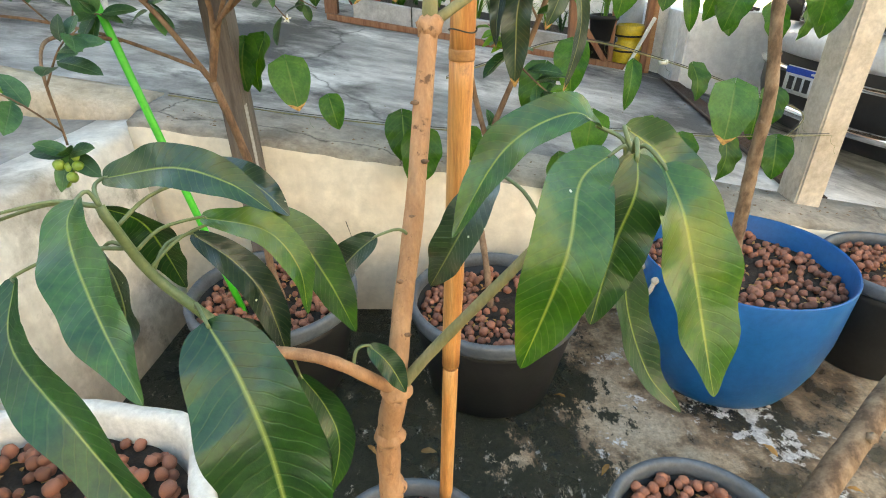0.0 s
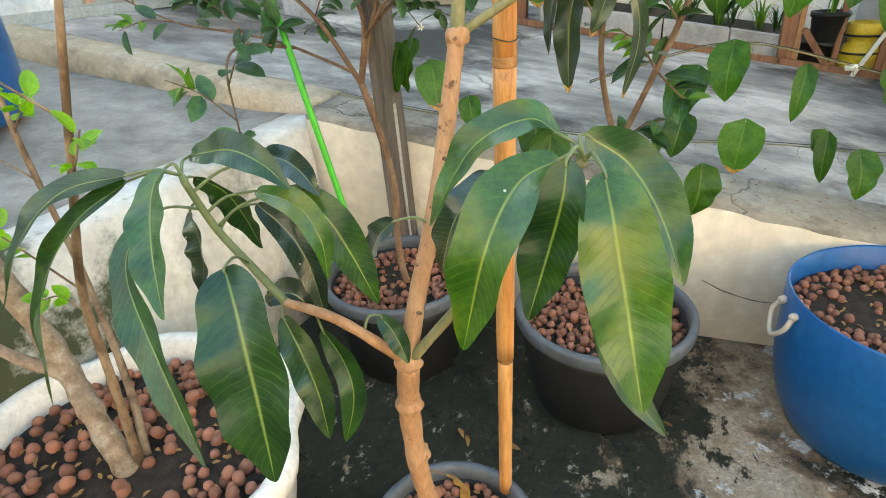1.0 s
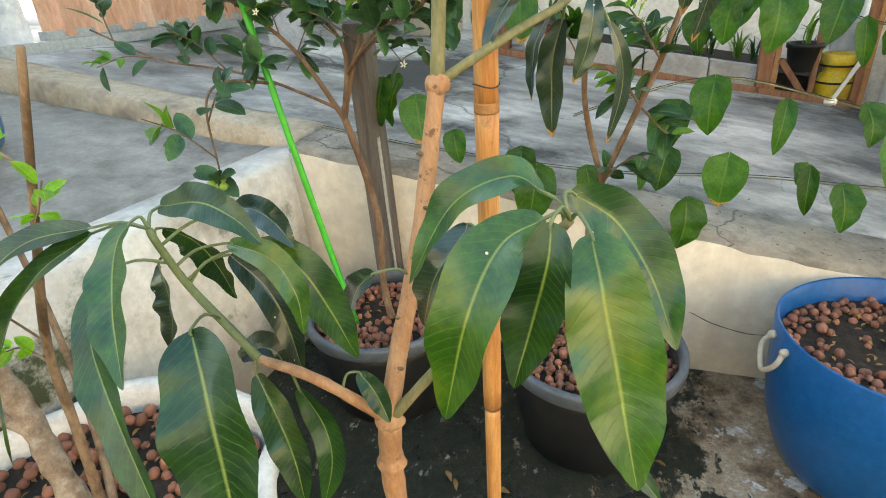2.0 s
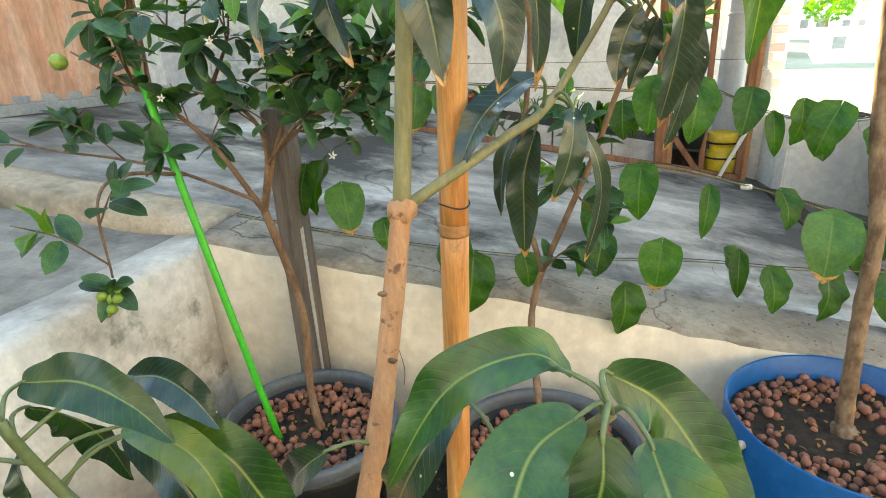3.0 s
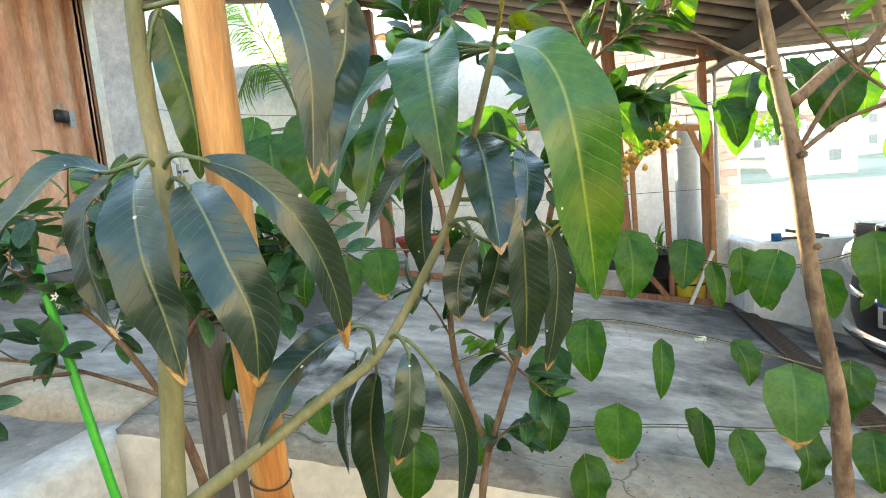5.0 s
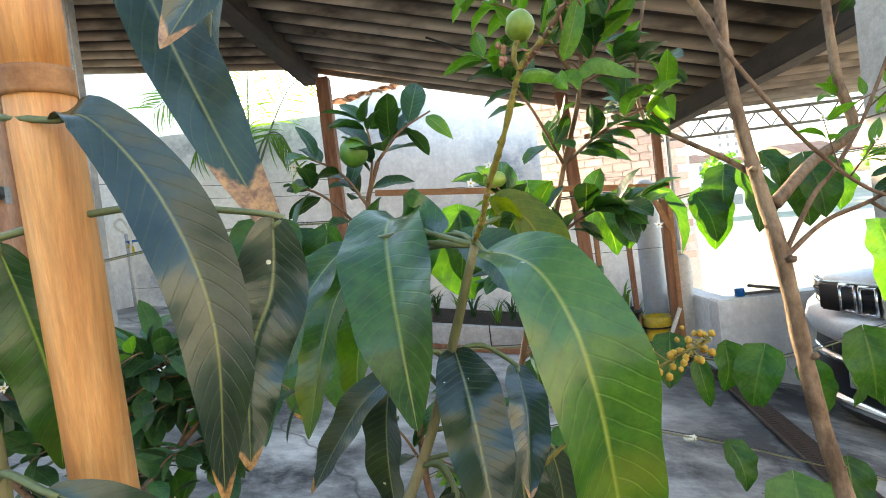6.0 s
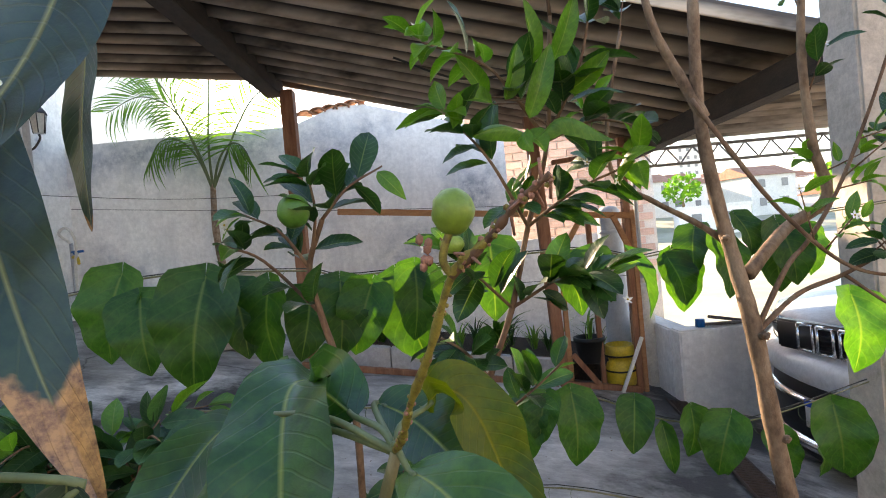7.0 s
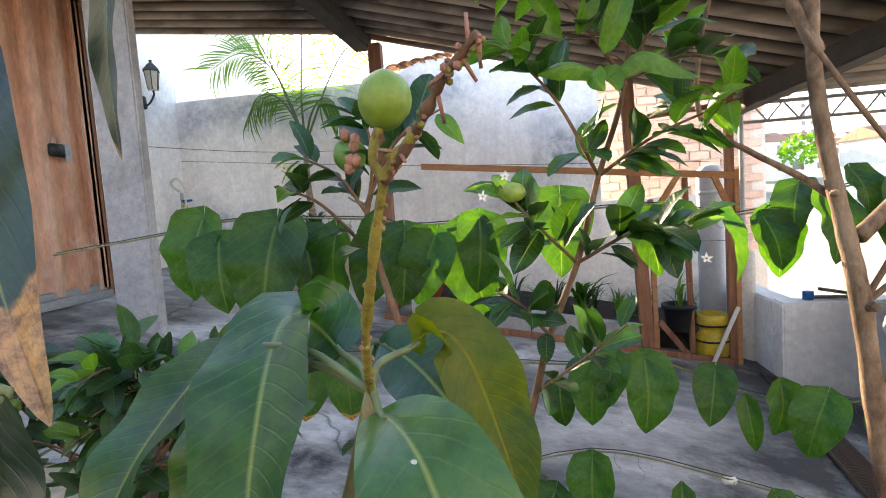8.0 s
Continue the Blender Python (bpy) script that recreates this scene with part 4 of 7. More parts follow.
for i in range(12):
    x = 1.6 + i * 0.19
    part("lattice_bar", tube([(x, 4.417, 1.76), (x + 0.095, 4.417, 1.876)], 0.006, sides=5), STEEL, truss)
    part("lattice_bar", tube([(x + 0.19, 4.417, 1.76), (x + 0.095, 4.417, 1.876)], 0.006, sides=5), STEEL, truss)

# low white wall on the right with the utility corner
solid("wall_low", box((1.63, 3.85, -0.3), (3.6, 4.0, 0.66), 0.01), BACKWALL, "low white-painted wall beside the car", "wall", "structure", at=(1.7, 3.9, 0))
solid("wall_low_side", box((1.63, 4.003, -0.3), (1.77, 5.1, 0.65), 0.01), BACKWALL, "low white-painted wall beside the planter", "wall", "structure", at=(1.6, 4.3, 0))

# metal gate on the left
gate = thing("metal_gate", (-2.6, 2.9, 0.95), "terracotta-painted corrugated metal gate with a black padlock", "gate")
bm = bmesh.new()
ys, prof = [], []
y = 2.12
while y < 3.62:
    prof += [(y, -2.605), (y + 0.075, -2.605), (y + 0.09, -2.56), (y + 0.145, -2.56), (y + 0.16, -2.605)]
    y += 0.175
front = [(p[1], p[0]) for p in prof]
vs = [[bm.verts.new((x, yy, z)) for x, yy in front] for z in (0.96, 2.85)]
vb = [[bm.verts.new((x - 0.004, yy, z)) for x, yy in front] for z in (0.96, 2.85)]
for k in range(len(front) - 1):
    bm.faces.new((vs[0][k], vs[0][k + 1], vs[1][k + 1], vs[1][k]))
    bm.faces.new((vb[0][k], vb[1][k], vb[1][k + 1], vb[0][k + 1]))
bmesh.ops.recalc_face_normals(bm, faces=bm.faces[:])
part("panel", bm, GATE, gate, smooth=False)
part("gate_frame", box((-2.62, 3.585, 0.95), (-2.56, 3.64, 2.85), 0.004), GATE, gate, smooth=False)
part("bottom_rail", box((-2.62, 2.1, 0.93), (-2.57, 3.62, 0.99), 0.004), GALV, gate, "galvanised bottom rail", smooth=False)
lock = part("padlock", box((-2.565, 3.31, 1.80), (-2.53, 3.41, 1.875), 0.008), BLACKIRON, gate, "black box padlock")
part("shackle", tube([(-2.55, 3.33, 1.87), (-2.55, 3.34, 1.91), (-2.55, 3.38, 1.91), (-2.55, 3.39, 1.87)], 0.005, sides=6), GALV, lock)
part("latch", box((-2.565, 3.42, 1.78), (-2.55, 3.47, 1.88), 0.003), GALV, gate, smooth=False)
solid("gate_track", box((-2.56, -1.0, 0.90), (-2.50, 3.62, 0.95), 0.004), GALV, "long galvanised sliding gate track on the concrete", "rail", at=(-2.53, 2.5, 0.9))
solid("gate_post", box((-2.64, 3.645, 0.7), (-2.56, 3.70, 3.0), 0.004), REDWOOD, "dark red-brown gate post", "post", at=(-2.6, 3.67, 0.9))


# ---- pots, soil and clay pebbles ----
def pebble_meshes():
    out = []
    for i in range(6):
        bm = ball((0, 0, 0), 1.0, (1.0, 0.92 + 0.05 * (i % 3), 0.86), 0.25, 2, i)
        me = bpy.data.meshes.new("clay_pebble")
        bm.to_mesh(me)
        bm.free()
        shade(me)
        me.materials.append(CLAY)
        out.append(me)
    return out


PEBBLES = pebble_meshes()


def soil_and_pebbles(pot, centre, radius, z, count, seed, bare=0.0, size=0.0098, bare_at=(0, 0)):
    rng = random.Random(seed)
    c = Vector(centre)
    bm = bmesh.new()
    rings = []
    for i in range(11):
        r = radius * i / 10
        rings.append([bm.verts.new((c.x + r * math.cos(a), c.y + r * math.sin(a), z + 0.006 * noise.noise(Vector((r * 30 * math.cos(a), r * 30 * math.sin(a), seed))))) for a in steps_of(0, 2 * math.pi, 40)[:-1]] if i else [bm.verts.new((c.x, c.y, z))])
    for a, b in zip(rings, rings[1:]):
        for k in range(40):
            k2 = (k + 1) % 40
            bm.faces.new((a[0], b[k], b[k2]) if len(a) == 1 else (a[k], b[k], b[k2], a[k2]))
    soil = part("soil", bm, SOIL, pot, "dark crumbly potting soil with clay pebbles on it")
    placed = []
    tries = 0
    while len(placed) < count and tries < count * 30:
        tries += 1
        a, r = rng.uniform(0, 2 * math.pi), radius * math.sqrt(rng.uniform(0.0, 0.95))
        p = Vector((c.x + r * math.cos(a), c.y + r * math.sin(a)))
        s = size * rng.uniform(0.72, 1.25)
        d = ((p.x - c.x - bare_at[0]) ** 2 + (p.y - c.y - bare_at[1]) ** 2) ** 0.5 / radius
        if d < bare and rng.random() < 0.9:
            continue
        hit = [q for q in placed if (q[0] - p).length < (q[1] + s) * 0.86]
        lift = 0.0
        if hit:
            if len(hit) > 2 or rng.random() < 0.75:
                continue
            lift = s * 1.1
        placed.append((p, s))
        m = Matrix.Translation((p.x, p.y, z + s * 0.45 + lift)) @ pose(0, 0, 0, rng.uniform(0, 360), rng.uniform(0, 360), rng.uniform(0, 360)) @ Matrix.Scale(s, 4)
        piece("clay_pebble", rng.choice(PEBBLES), m, soil)
    litter = leaf_mesh("leaf_crumb", DRYLEAF, length=0.016, width=0.007, arch=0.002, nu=4, nv=2)
    for i in range(int(count * 0.4)):
        a, r = rng.uniform(0, 2 * math.pi), radius * math.sqrt(rng.uniform(0, 0.8))
        m = Matrix.Translation((c.x + r * math.cos(a), c.y + r * math.sin(a), z + 0.006)) @ pose(0, 0, 0, rng.uniform(-20, 20), rng.uniform(-20, 20), rng.uniform(0, 360))
        piece("leaf_crumb", litter, m, soil)
    return soil


def nursery_pot(centre, r_top, r_base, height, label, soil_drop, pebbles, seed, bare=0.3, bare_at=(0, 0), size=0.0098):
    x, y = centre
    pot = thing("plant_pot", (x, y, 0.003), label, "plant pot", "nursery pots")
    c = (x, y, 0.003)
    part("body", lathe([(0, 0.0), (r_base - 0.004, 0.0), (r_base, 0.006), (r_base + (r_top - r_base) * 0.8, height * 0.8), (r_top - 0.012, height - 0.035), (r_top - 0.02, height - 0.034), (r_base + (r_top - r_base) * 0.4 - 0.006, height * 0.4), (r_base - 0.006, 0.012), (0, 0.012)], c, 56), BLACKPLASTIC, pot)
    part("rim", lathe([(r_top - 0.016, height - 0.036), (r_top - 0.003, height - 0.036), (r_top, height - 0.030), (r_top + 0.001, height - 0.008), (r_top - 0.002, height), (r_top - 0.010, height + 0.002), (r_top - 0.017, height - 0.002), (r_top - 0.02, height - 0.03), (r_top - 0.016, height - 0.036)], c, 64), GREYPLASTIC, pot, "rounded scuffed grey rim")
    rs = r_top - 0.021
    soil_and_pebbles(pot, centre, rs, height - soil_drop, pebbles, seed, bare, bare_at=bare_at, size=size)
    return pot


nursery_pot((0.12, 1.183), 0.217, 0.165, 0.272, "black nursery pot with grey rim holding the lime tree", 0.055, 250, 1, 0.5, (0.05, 0.02))
nursery_pot((-0.446, 1.198), 0.213, 0.16, 0.285, "black nursery pot with grey rim holding the fruiting shrub", 0.05, 270, 2, 0.45, (-0.02, 0.03))
nursery_pot((-0.07, 0.57), 0.155, 0.12, 0.165, "low black nursery pot with the mango tree and bamboo stake", 0.035, 120, 3, 0.35)
nursery_pot((0.428, 0.592), 0.165, 0.13, 0.18, "black nursery pot with grey rim and clay pebbles", 0.04, 220, 4, 0.2)
nursery_pot((1.22, 1.28), 0.185, 0.14, 0.30, "black nursery pot with grey rim beside the blue drum", 0.03, 190, 5, 0.3)

# the blue half drum
drum = thing("blue_drum_planter", (0.762, 1.232, 0.003), "cut-down blue plastic drum used as a planter, with rope handles", "planter")
wob = lambda a, z: 1 + 0.012 * math.sin(2 * a + 0.6) + 0.006 * math.sin(5 * a)
part("body", lathe([(0, 0), (0.18, 0), (0.192, 0.008), (0.2, 0.026), (0.212, 0.05), (0.234, 0.12), (0.246, 0.2), (0.252, 0.358), (0.250, 0.362), (0.245, 0.358), (0.240, 0.2), (0.206, 0.055), (0.18, 0.012), (0, 0.012)], (0.762, 1.232, 0.003), 72, wob), BLUEPLASTIC, drum)
soil_and_pebbles(drum, (0.762, 1.232), 0.241, 0.302, 270, 6, 0.42, bare_at=(-0.04, 0.02))
for s, a in ((1, math.radians(188)), (1, math.radians(8))):
    c = Vector((0.762 + 0.256 * math.cos(a), 1.232 + 0.256 * math.sin(a), 0.315))
    t = Vector((-math.sin(a), math.cos(a), 0))
    o = Vector((math.cos(a), math.sin(a), 0))
    part("rope_handle", tube([c - t * 0.035 + Vector((0, 0, 0.012)), c - t * 0.04 + o * 0.015 - Vector((0, 0, 0.02)), c + o * 0.022 - Vector((0, 0, 0.058)), c + t * 0.04 + o * 0.015 - Vector((0, 0, 0.02)), c + t * 0.035 + Vector((0, 0, 0.012))], 0.006, sides=8), ROPE, drum, "pale knotted rope handle")
    for d in (-0.035, 0.035):
        part("knot", ball(c + t * d + Vector((0, 0, 0.012)), 0.010, lump=0.3), ROPE, drum)

# the big white planter on the left
white = thing("white_planter", (-0.62, 0.435, 0.003), "large chipped white plastic planter full of soil and pebbles", "planter")
angular = lambda a, z: 1 + 0.035 * math.cos(6 * a + 0.4) + (0.02 * math.sin(9 * a) if z > 0.25 else 0)
part("body", lathe([(0, 0), (0.22, 0), (0.235, 0.012), (0.27, 0.2), (0.285, 0.30), (0.31, 0.318), (0.315, 0.338), (0.31, 0.355), (0.293, 0.36), (0.278, 0.35), (0.272, 0.30), (0.225, 0.02), (0, 0.02)], (-0.62, 0.435, 0.003), 60, angular), WHITEPLASTIC, white)
soil_and_pebbles(white, (-0.62, 0.435), 0.272, 0.305, 250, 7, 0.3, size=0.0118, bare_at=(0.04, -0.05))

# a fallen drain pipe end and clutter on the lower floor
bits = leaf_mesh("fallen_leaf", DRYLEAF, length=0.06, width=0.022, arch=0.008, wave=0.1, nu=8, nv=4)
for i in range(10):
    x, y = random.uniform(-0.2, 1.0), random.uniform(0.65, 1.42)
    fl = new("fallen_leaf", bits)
    fl.matrix_world = Matrix.Translation((x, y, 0.012)) @ pose(0, 0, 0, random.uniform(-12, 12), random.uniform(-12, 12), random.uniform(0, 360)) @ Matrix.Scale(random.uniform(0.5, 1.0), 4)
    tagged(fl, "small dry brown leaf on the damp floor", "leaf", "fallen leaves")


# ---- the mango tree ----
LEFT_AXIS = [(-0.062, 0.461, 0.645), (-0.121, 0.425, 0.719), (-0.191, 0.430, 0.727), (-0.223, 0.430, 0.766), (-0.259, 0.430, 0.810), (-0.272, 0.420, 0.863), (-0.276, 0.420, 0.877)]
RIGHT_AXIS = [(-0.060, 0.462, 0.646), (-0.020, 0.465, 0.700), (0.050, 0.450, 0.800), (0.105, 0.432, 0.885), (0.128, 0.424, 0.916)]
MAIN_AXIS = [(-0.062, 0.462, 0.645), (-0.055, 0.49, 0.72), (-0.042, 0.53, 0.81), (-0.033, 0.56, 0.90), (-0.024, 0.582, 0.986)]
STEM_AXIS = [(-0.024, 0.582, 0.986), (-0.019, 0.592, 1.08), (-0.016, 0.607, 1.187), (-0.022, 0.612, 1.25)]
CROWN_AXIS = STEM_AXIS + [(-0.024, 0.618, 1.33), (-0.018, 0.63, 1.45), (-0.005, 0.66, 1.56)]
BRANCH_AXIS = [(-0.024, 0.582, 0.986), (0.028, 0.610, 1.018), (0.060, 0.650, 1.036), (0.088, 0.680, 1.052), (0.113, 0.705, 1.086), (0.150, 0.722, 1.150), (0.175, 0.722, 1.214), (0.198, 0.708, 1.279)]
BRANCH_TIP = BRANCH_AXIS[-2:]
PANICLE_AXIS = [(0.198, 0.706, 1.281), (0.2035, 0.690, 1.292), (0.209, 0.674, 1.309), (0.2185, 0.655, 1.331), (0.228, 0.642, 1.356), (0.239, 0.632, 1.366), (0.247, 0.624, 1.375), (0.255, 0.618, 1.381)]

KINDS = {"M": MANGOLEAF, "L": MANGOLIGHT, "D": MANGODARK, "O": MANGOTIP, "G": MANGODEEP, "T": MANGODRYTIP, "Y": MANGOYELLOW, "B": leaf_material("browned_mango_leaf", (0.009, 0.028, 0.011), (0.022, 0.048, 0.016), (0.25, 0.27, 0.1), 16, 0.42, 0.15, 0.1, spots=0.3, brown_tip=0.13, coat=0.8)}
mango = thing("mango_tree", (-0.085, 0.50, 0.15), "young mango tree with long glossy leaves and one green fruit", "tree")
trunk = part("trunk", tube([(-0.062, 0.505, 0.14), (-0.068, 0.5, 0.3), (-0.078, 0.486, 0.43), (-0.076, 0.476, 0.555), (-0.063, 0.463, 0.64)], 0.0145, 0.014, 14, 8, 0.06, seed=1), MANGOBARK, mango)
for p, r in (((-0.074, 0.474, 0.565), 0.0165), ((-0.062, 0.462, 0.645), 0.0155), ((-0.076, 0.486, 0.46), 0.0155)):
    part("knot", ball(p, r, (1.05, 1.0, 0.8), 0.25, 3, 4), MANGOBARK, trunk)
part("main_stem", tube(MAIN_AXIS, 0.0109, 0.009, 14, 8, 0.05, seed=2), MANGOBARK, mango)
part("knot", ball((-0.024, 0.581, 0.985), 0.0115, (1.1, 1, 1), 0.3, 3, 7), MANGOBARK, mango)
part("left_limb", tube(LEFT_AXIS[:3], 0.0068, 0.0052, 10, 8, 0.05, seed=3), MANGOBARK, mango)
part("left_shoot", tube(LEFT_AXIS[2:], 0.0052, 0.0036, 10, 8, seed=4), GREENSHOOT, mango)
part("right_limb", tube(RIGHT_AXIS, 0.0064, 0.0036, 10, 8, 0.04, seed=5), GREENBARK, mango)
part("upright_stem", tube(CROWN_AXIS, 0.0075, 0.0045, 12, 8, 0.03, seed=6), GREENBARK, mango)
part("upper_limb", tube(BRANCH_AXIS, 0.0052, 0.0028, 10, 8, 0.03, seed=7), GREENBARK, mango)
for k, z in enumerate((0.70, 0.76, 0.83, 0.885, 0.94)):
    q = nearest_on(smooth_path(MAIN_AXIS, 6), Vector((-0.05, 0.5, z)))
    part("leaf_scar", ball(q + Vector((0.008 * math.cos(k * 2.3), -0.009, 0)), 0.0032, (1.3, 0.6, 0.8), 0.3, 2, k), TWIG, trunk)

FACING = Vector((0, -0.82, 0.57))  # blades turn to the open, bright side
leaf_count = 0


def mango_leaf(axis, kind, width, *spine):
    """One long leaf with its stalk: a blade bent along its spine, hung from the nearest point of a stem."""
    global leaf_count
    leaf_count += 1
    pts = [Vector(p) for p in spine]
    q = nearest_on(smooth_path(axis, 6), pts[0]) if len(axis) > 2 else Vector(axis[-1])
    away = (pts[0] + pts[-1]) / 2 - q
    away.z = 0
    leaf = spine_leaf(mango, pts, width, FACING + away.normalized() * 0.35, 0, KINDS[kind], leaf_count * 7, fold=0.34, wave=0.06, turning=0.22, nu=68, nv=10, quilt=0.011)
    out = (pts[1] - pts[0]).normalized()
    mid = (q + pts[0]) / 2 + Vector((0, 0, 0.005)) - out * 0.005
    if (q - pts[0]).length > 0.003:
        part("petiole", tube([q, mid, pts[0], pts[0] + out * 0.006], 0.0019, 0.0013, 6, 4), GREENSHOOT, leaf)


# the low left cluster
mango_leaf(LEFT_AXIS, "M", 0.045, (-0.284, 0.410, 0.888), (-0.278, 0.385, 0.876), (-0.239, 0.335, 0.844), (-0.202, 0.290, 0.799))
mango_leaf(LEFT_AXIS, "G", 0.05, (-0.365, 0.420, 0.815), (-0.360, 0.380, 0.772), (-0.296, 0.330, 0.733), (-0.193, 0.270, 0.639))
mango_leaf(LEFT_AXIS, "G", 0.08, (-0.181, 0.350, 0.820), (-0.158, 0.325, 0.793), (-0.137, 0.300, 0.744), (-0.122, 0.280, 0.634))
mango_leaf(LEFT_AXIS, "M", 0.037, (-0.287, 0.450, 0.888), (-0.222, 0.440, 0.905), (-0.176, 0.430, 0.895), (-0.144, 0.420, 0.872))
mango_leaf(LEFT_AXIS, "D", 0.03, (-0.227, 0.480, 0.877), (-0.199, 0.480, 0.878), (-0.172, 0.475, 0.867), (-0.147, 0.470, 0.844))
mango_leaf(LEFT_AXIS, "M", 0.045, (-0.202, 0.470, 0.843), (-0.144, 0.470, 0.830), (-0.117, 0.475, 0.780), (-0.101, 0.480, 0.708))
mango_leaf(LEFT_AXIS, "L", 0.03, (-0.221, 0.460, 0.848), (-0.163, 0.450, 0.841), (-0.138, 0.445, 0.807), (-0.135, 0.440, 0.760))
mango_leaf(LEFT_AXIS, "D", 0.034, (-0.243, 0.480, 0.822), (-0.208, 0.480, 0.789), (-0.185, 0.475, 0.751), (-0.171, 0.470, 0.682))
mango_leaf(LEFT_AXIS, "G", 0.046, (-0.304, 0.460, 0.858), (-0.284, 0.480, 0.835), (-0.282, 0.500, 0.794), (-0.278, 0.510, 0.743))
mango_leaf(LEFT_AXIS, "D", 0.046, (-0.302, 0.440, 0.826), (-0.290, 0.430, 0.800), (-0.289, 0.425, 0.768), (-0.303, 0.420, 0.721))
mango_leaf(LEFT_AXIS, "M", 0.04, (-0.191, 0.420, 0.715), (-0.156, 0.400, 0.680), (-0.134, 0.385, 0.642), (-0.127, 0.375, 0.589))
mango_leaf(LEFT_AXIS, "G", 0.032, (-0.149, 0.430, 0.697), (-0.133, 0.430, 0.650), (-0.123, 0.420, 0.611), (-0.133, 0.410, 0.544))
mango_leaf(LEFT_AXIS, "G", 0.036, (-0.353, 0.420, 0.872), (-0.444, 0.400, 0.846), (-0.507, 0.370, 0.789), (-0.592, 0.360, 0.683))
mango_leaf(LEFT_AXIS, "M", 0.046, (-0.369, 0.430, 0.860), (-0.448, 0.400, 0.813), (-0.550, 0.385, 0.698), (-0.613, 0.370, 0.509))
mango_leaf(LEFT_AXIS, "D", 0.036, (-0.236, 0.450, 0.706), (-0.213, 0.460, 0.718), (-0.196, 0.465, 0.708), (-0.193, 0.470, 0.681))
mango_leaf(LEFT_AXIS, "G", 0.024, (-0.085, 0.450, 0.715), (-0.067, 0.445, 0.696), (-0.050, 0.440, 0.663))

# the low right cluster
mango_leaf(RIGHT_AXIS, "M", 0.036, (0.107, 0.437, 0.931), (0.082, 0.433, 0.942), (0.037, 0.430, 0.915), (-0.005, 0.426, 0.845))
mango_leaf(RIGHT_AXIS, "L", 0.052, (0.111, 0.417, 0.919), (0.083, 0.394, 0.906), (0.068, 0.352, 0.869), (0.046, 0.356, 0.769))
mango_leaf(RIGHT_AXIS, "M", 0.045, (0.119, 0.391, 0.928), (0.119, 0.381, 0.903), (0.111, 0.382, 0.861), (0.098, 0.368, 0.801))
mango_leaf(RIGHT_AXIS, "L", 0.06, (0.144, 0.406, 0.915), (0.160, 0.380, 0.884), (0.177, 0.363, 0.827), (0.190, 0.339, 0.755))
mango_leaf(RIGHT_AXIS, "M", 0.045, (0.125, 0.442, 0.931), (0.162, 0.454, 0.907), (0.192, 0.441, 0.868), (0.210, 0.416, 0.821))
mango_leaf(RIGHT_AXIS, "G", 0.04, (0.145, 0.450, 0.839), (0.149, 0.440, 0.764), (0.178, 0.430, 0.693), (0.218, 0.420, 0.654))
mango_leaf(RIGHT_AXIS, "D", 0.04, (0.033, 0.489, 0.877), (0.020, 0.474, 0.859), (0.001, 0.465, 0.826), (-0.025, 0.494, 0.754))

# along the upright stem
mango_leaf(STEM_AXIS, "T", 0.03, (-0.046, 0.600, 1.207), (-0.071, 0.590, 1.210), (-0.103, 0.580, 1.181), (-0.125, 0.580, 1.143), (-0.126, 0.580, 1.105))
mango_leaf(STEM_AXIS, "T", 0.03, (-0.061, 0.620, 1.206), (-0.079, 0.615, 1.183), (-0.078, 0.610, 1.149), (-0.062, 0.605, 1.097))
mango_leaf(STEM_AXIS, "O", 0.036, (-0.016, 0.585, 1.204), (-0.004, 0.565, 1.186), (0.009, 0.550, 1.155), (0.016, 0.550, 1.123), (0.020, 0.550, 1.083))
mango_leaf(STEM_AXIS, "O", 0.036, (0.015, 0.585, 1.193), (0.033, 0.565, 1.176), (0.048, 0.555, 1.147), (0.059, 0.555, 1.116), (0.057, 0.560, 1.077))
mango_leaf(STEM_AXIS, "T", 0.026, (0.023, 0.590, 1.208), (0.052, 0.590, 1.193), (0.073, 0.600, 1.163), (0.082, 0.620, 1.121), (0.082, 0.640, 1.072))
mango_leaf(STEM_AXIS, "M", 0.03, (-0.010, 0.620, 1.308), (-0.008, 0.625, 1.274), (-0.005, 0.630, 1.235), (-0.007, 0.635, 1.199))
mango_leaf(MAIN_AXIS, "D", 0.034, (-0.075, 0.496, 0.810), (-0.097, 0.498, 0.792), (-0.121, 0.518, 0.757), (-0.136, 0.529, 0.719))
mango_leaf(CROWN_AXIS, "O", 0.031, (0.031, 0.609, 1.354), (0.050, 0.610, 1.352), (0.078, 0.611, 1.315), (0.093, 0.610, 1.262), (0.084, 0.609, 1.188))
# the upper limb, from its tip inward
mango_leaf(BRANCH_TIP, "M", 0.057, (0.177, 0.735, 1.287), (0.155, 0.755, 1.300), (0.145, 0.748, 1.298), (0.150, 0.715, 1.269), (0.155, 0.688, 1.232), (0.156, 0.680, 1.184))
mango_leaf(BRANCH_TIP, "L", 0.054, (0.203, 0.700, 1.275), (0.215, 0.683, 1.271), (0.225, 0.665, 1.261), (0.233, 0.648, 1.237), (0.238, 0.642, 1.204), (0.245, 0.652, 1.156), (0.258, 0.680, 1.088))
mango_leaf(BRANCH_TIP, "Y", 0.034, (0.210, 0.722, 1.292), (0.223, 0.732, 1.298), (0.236, 0.730, 1.287), (0.247, 0.728, 1.257), (0.256, 0.715, 1.222))
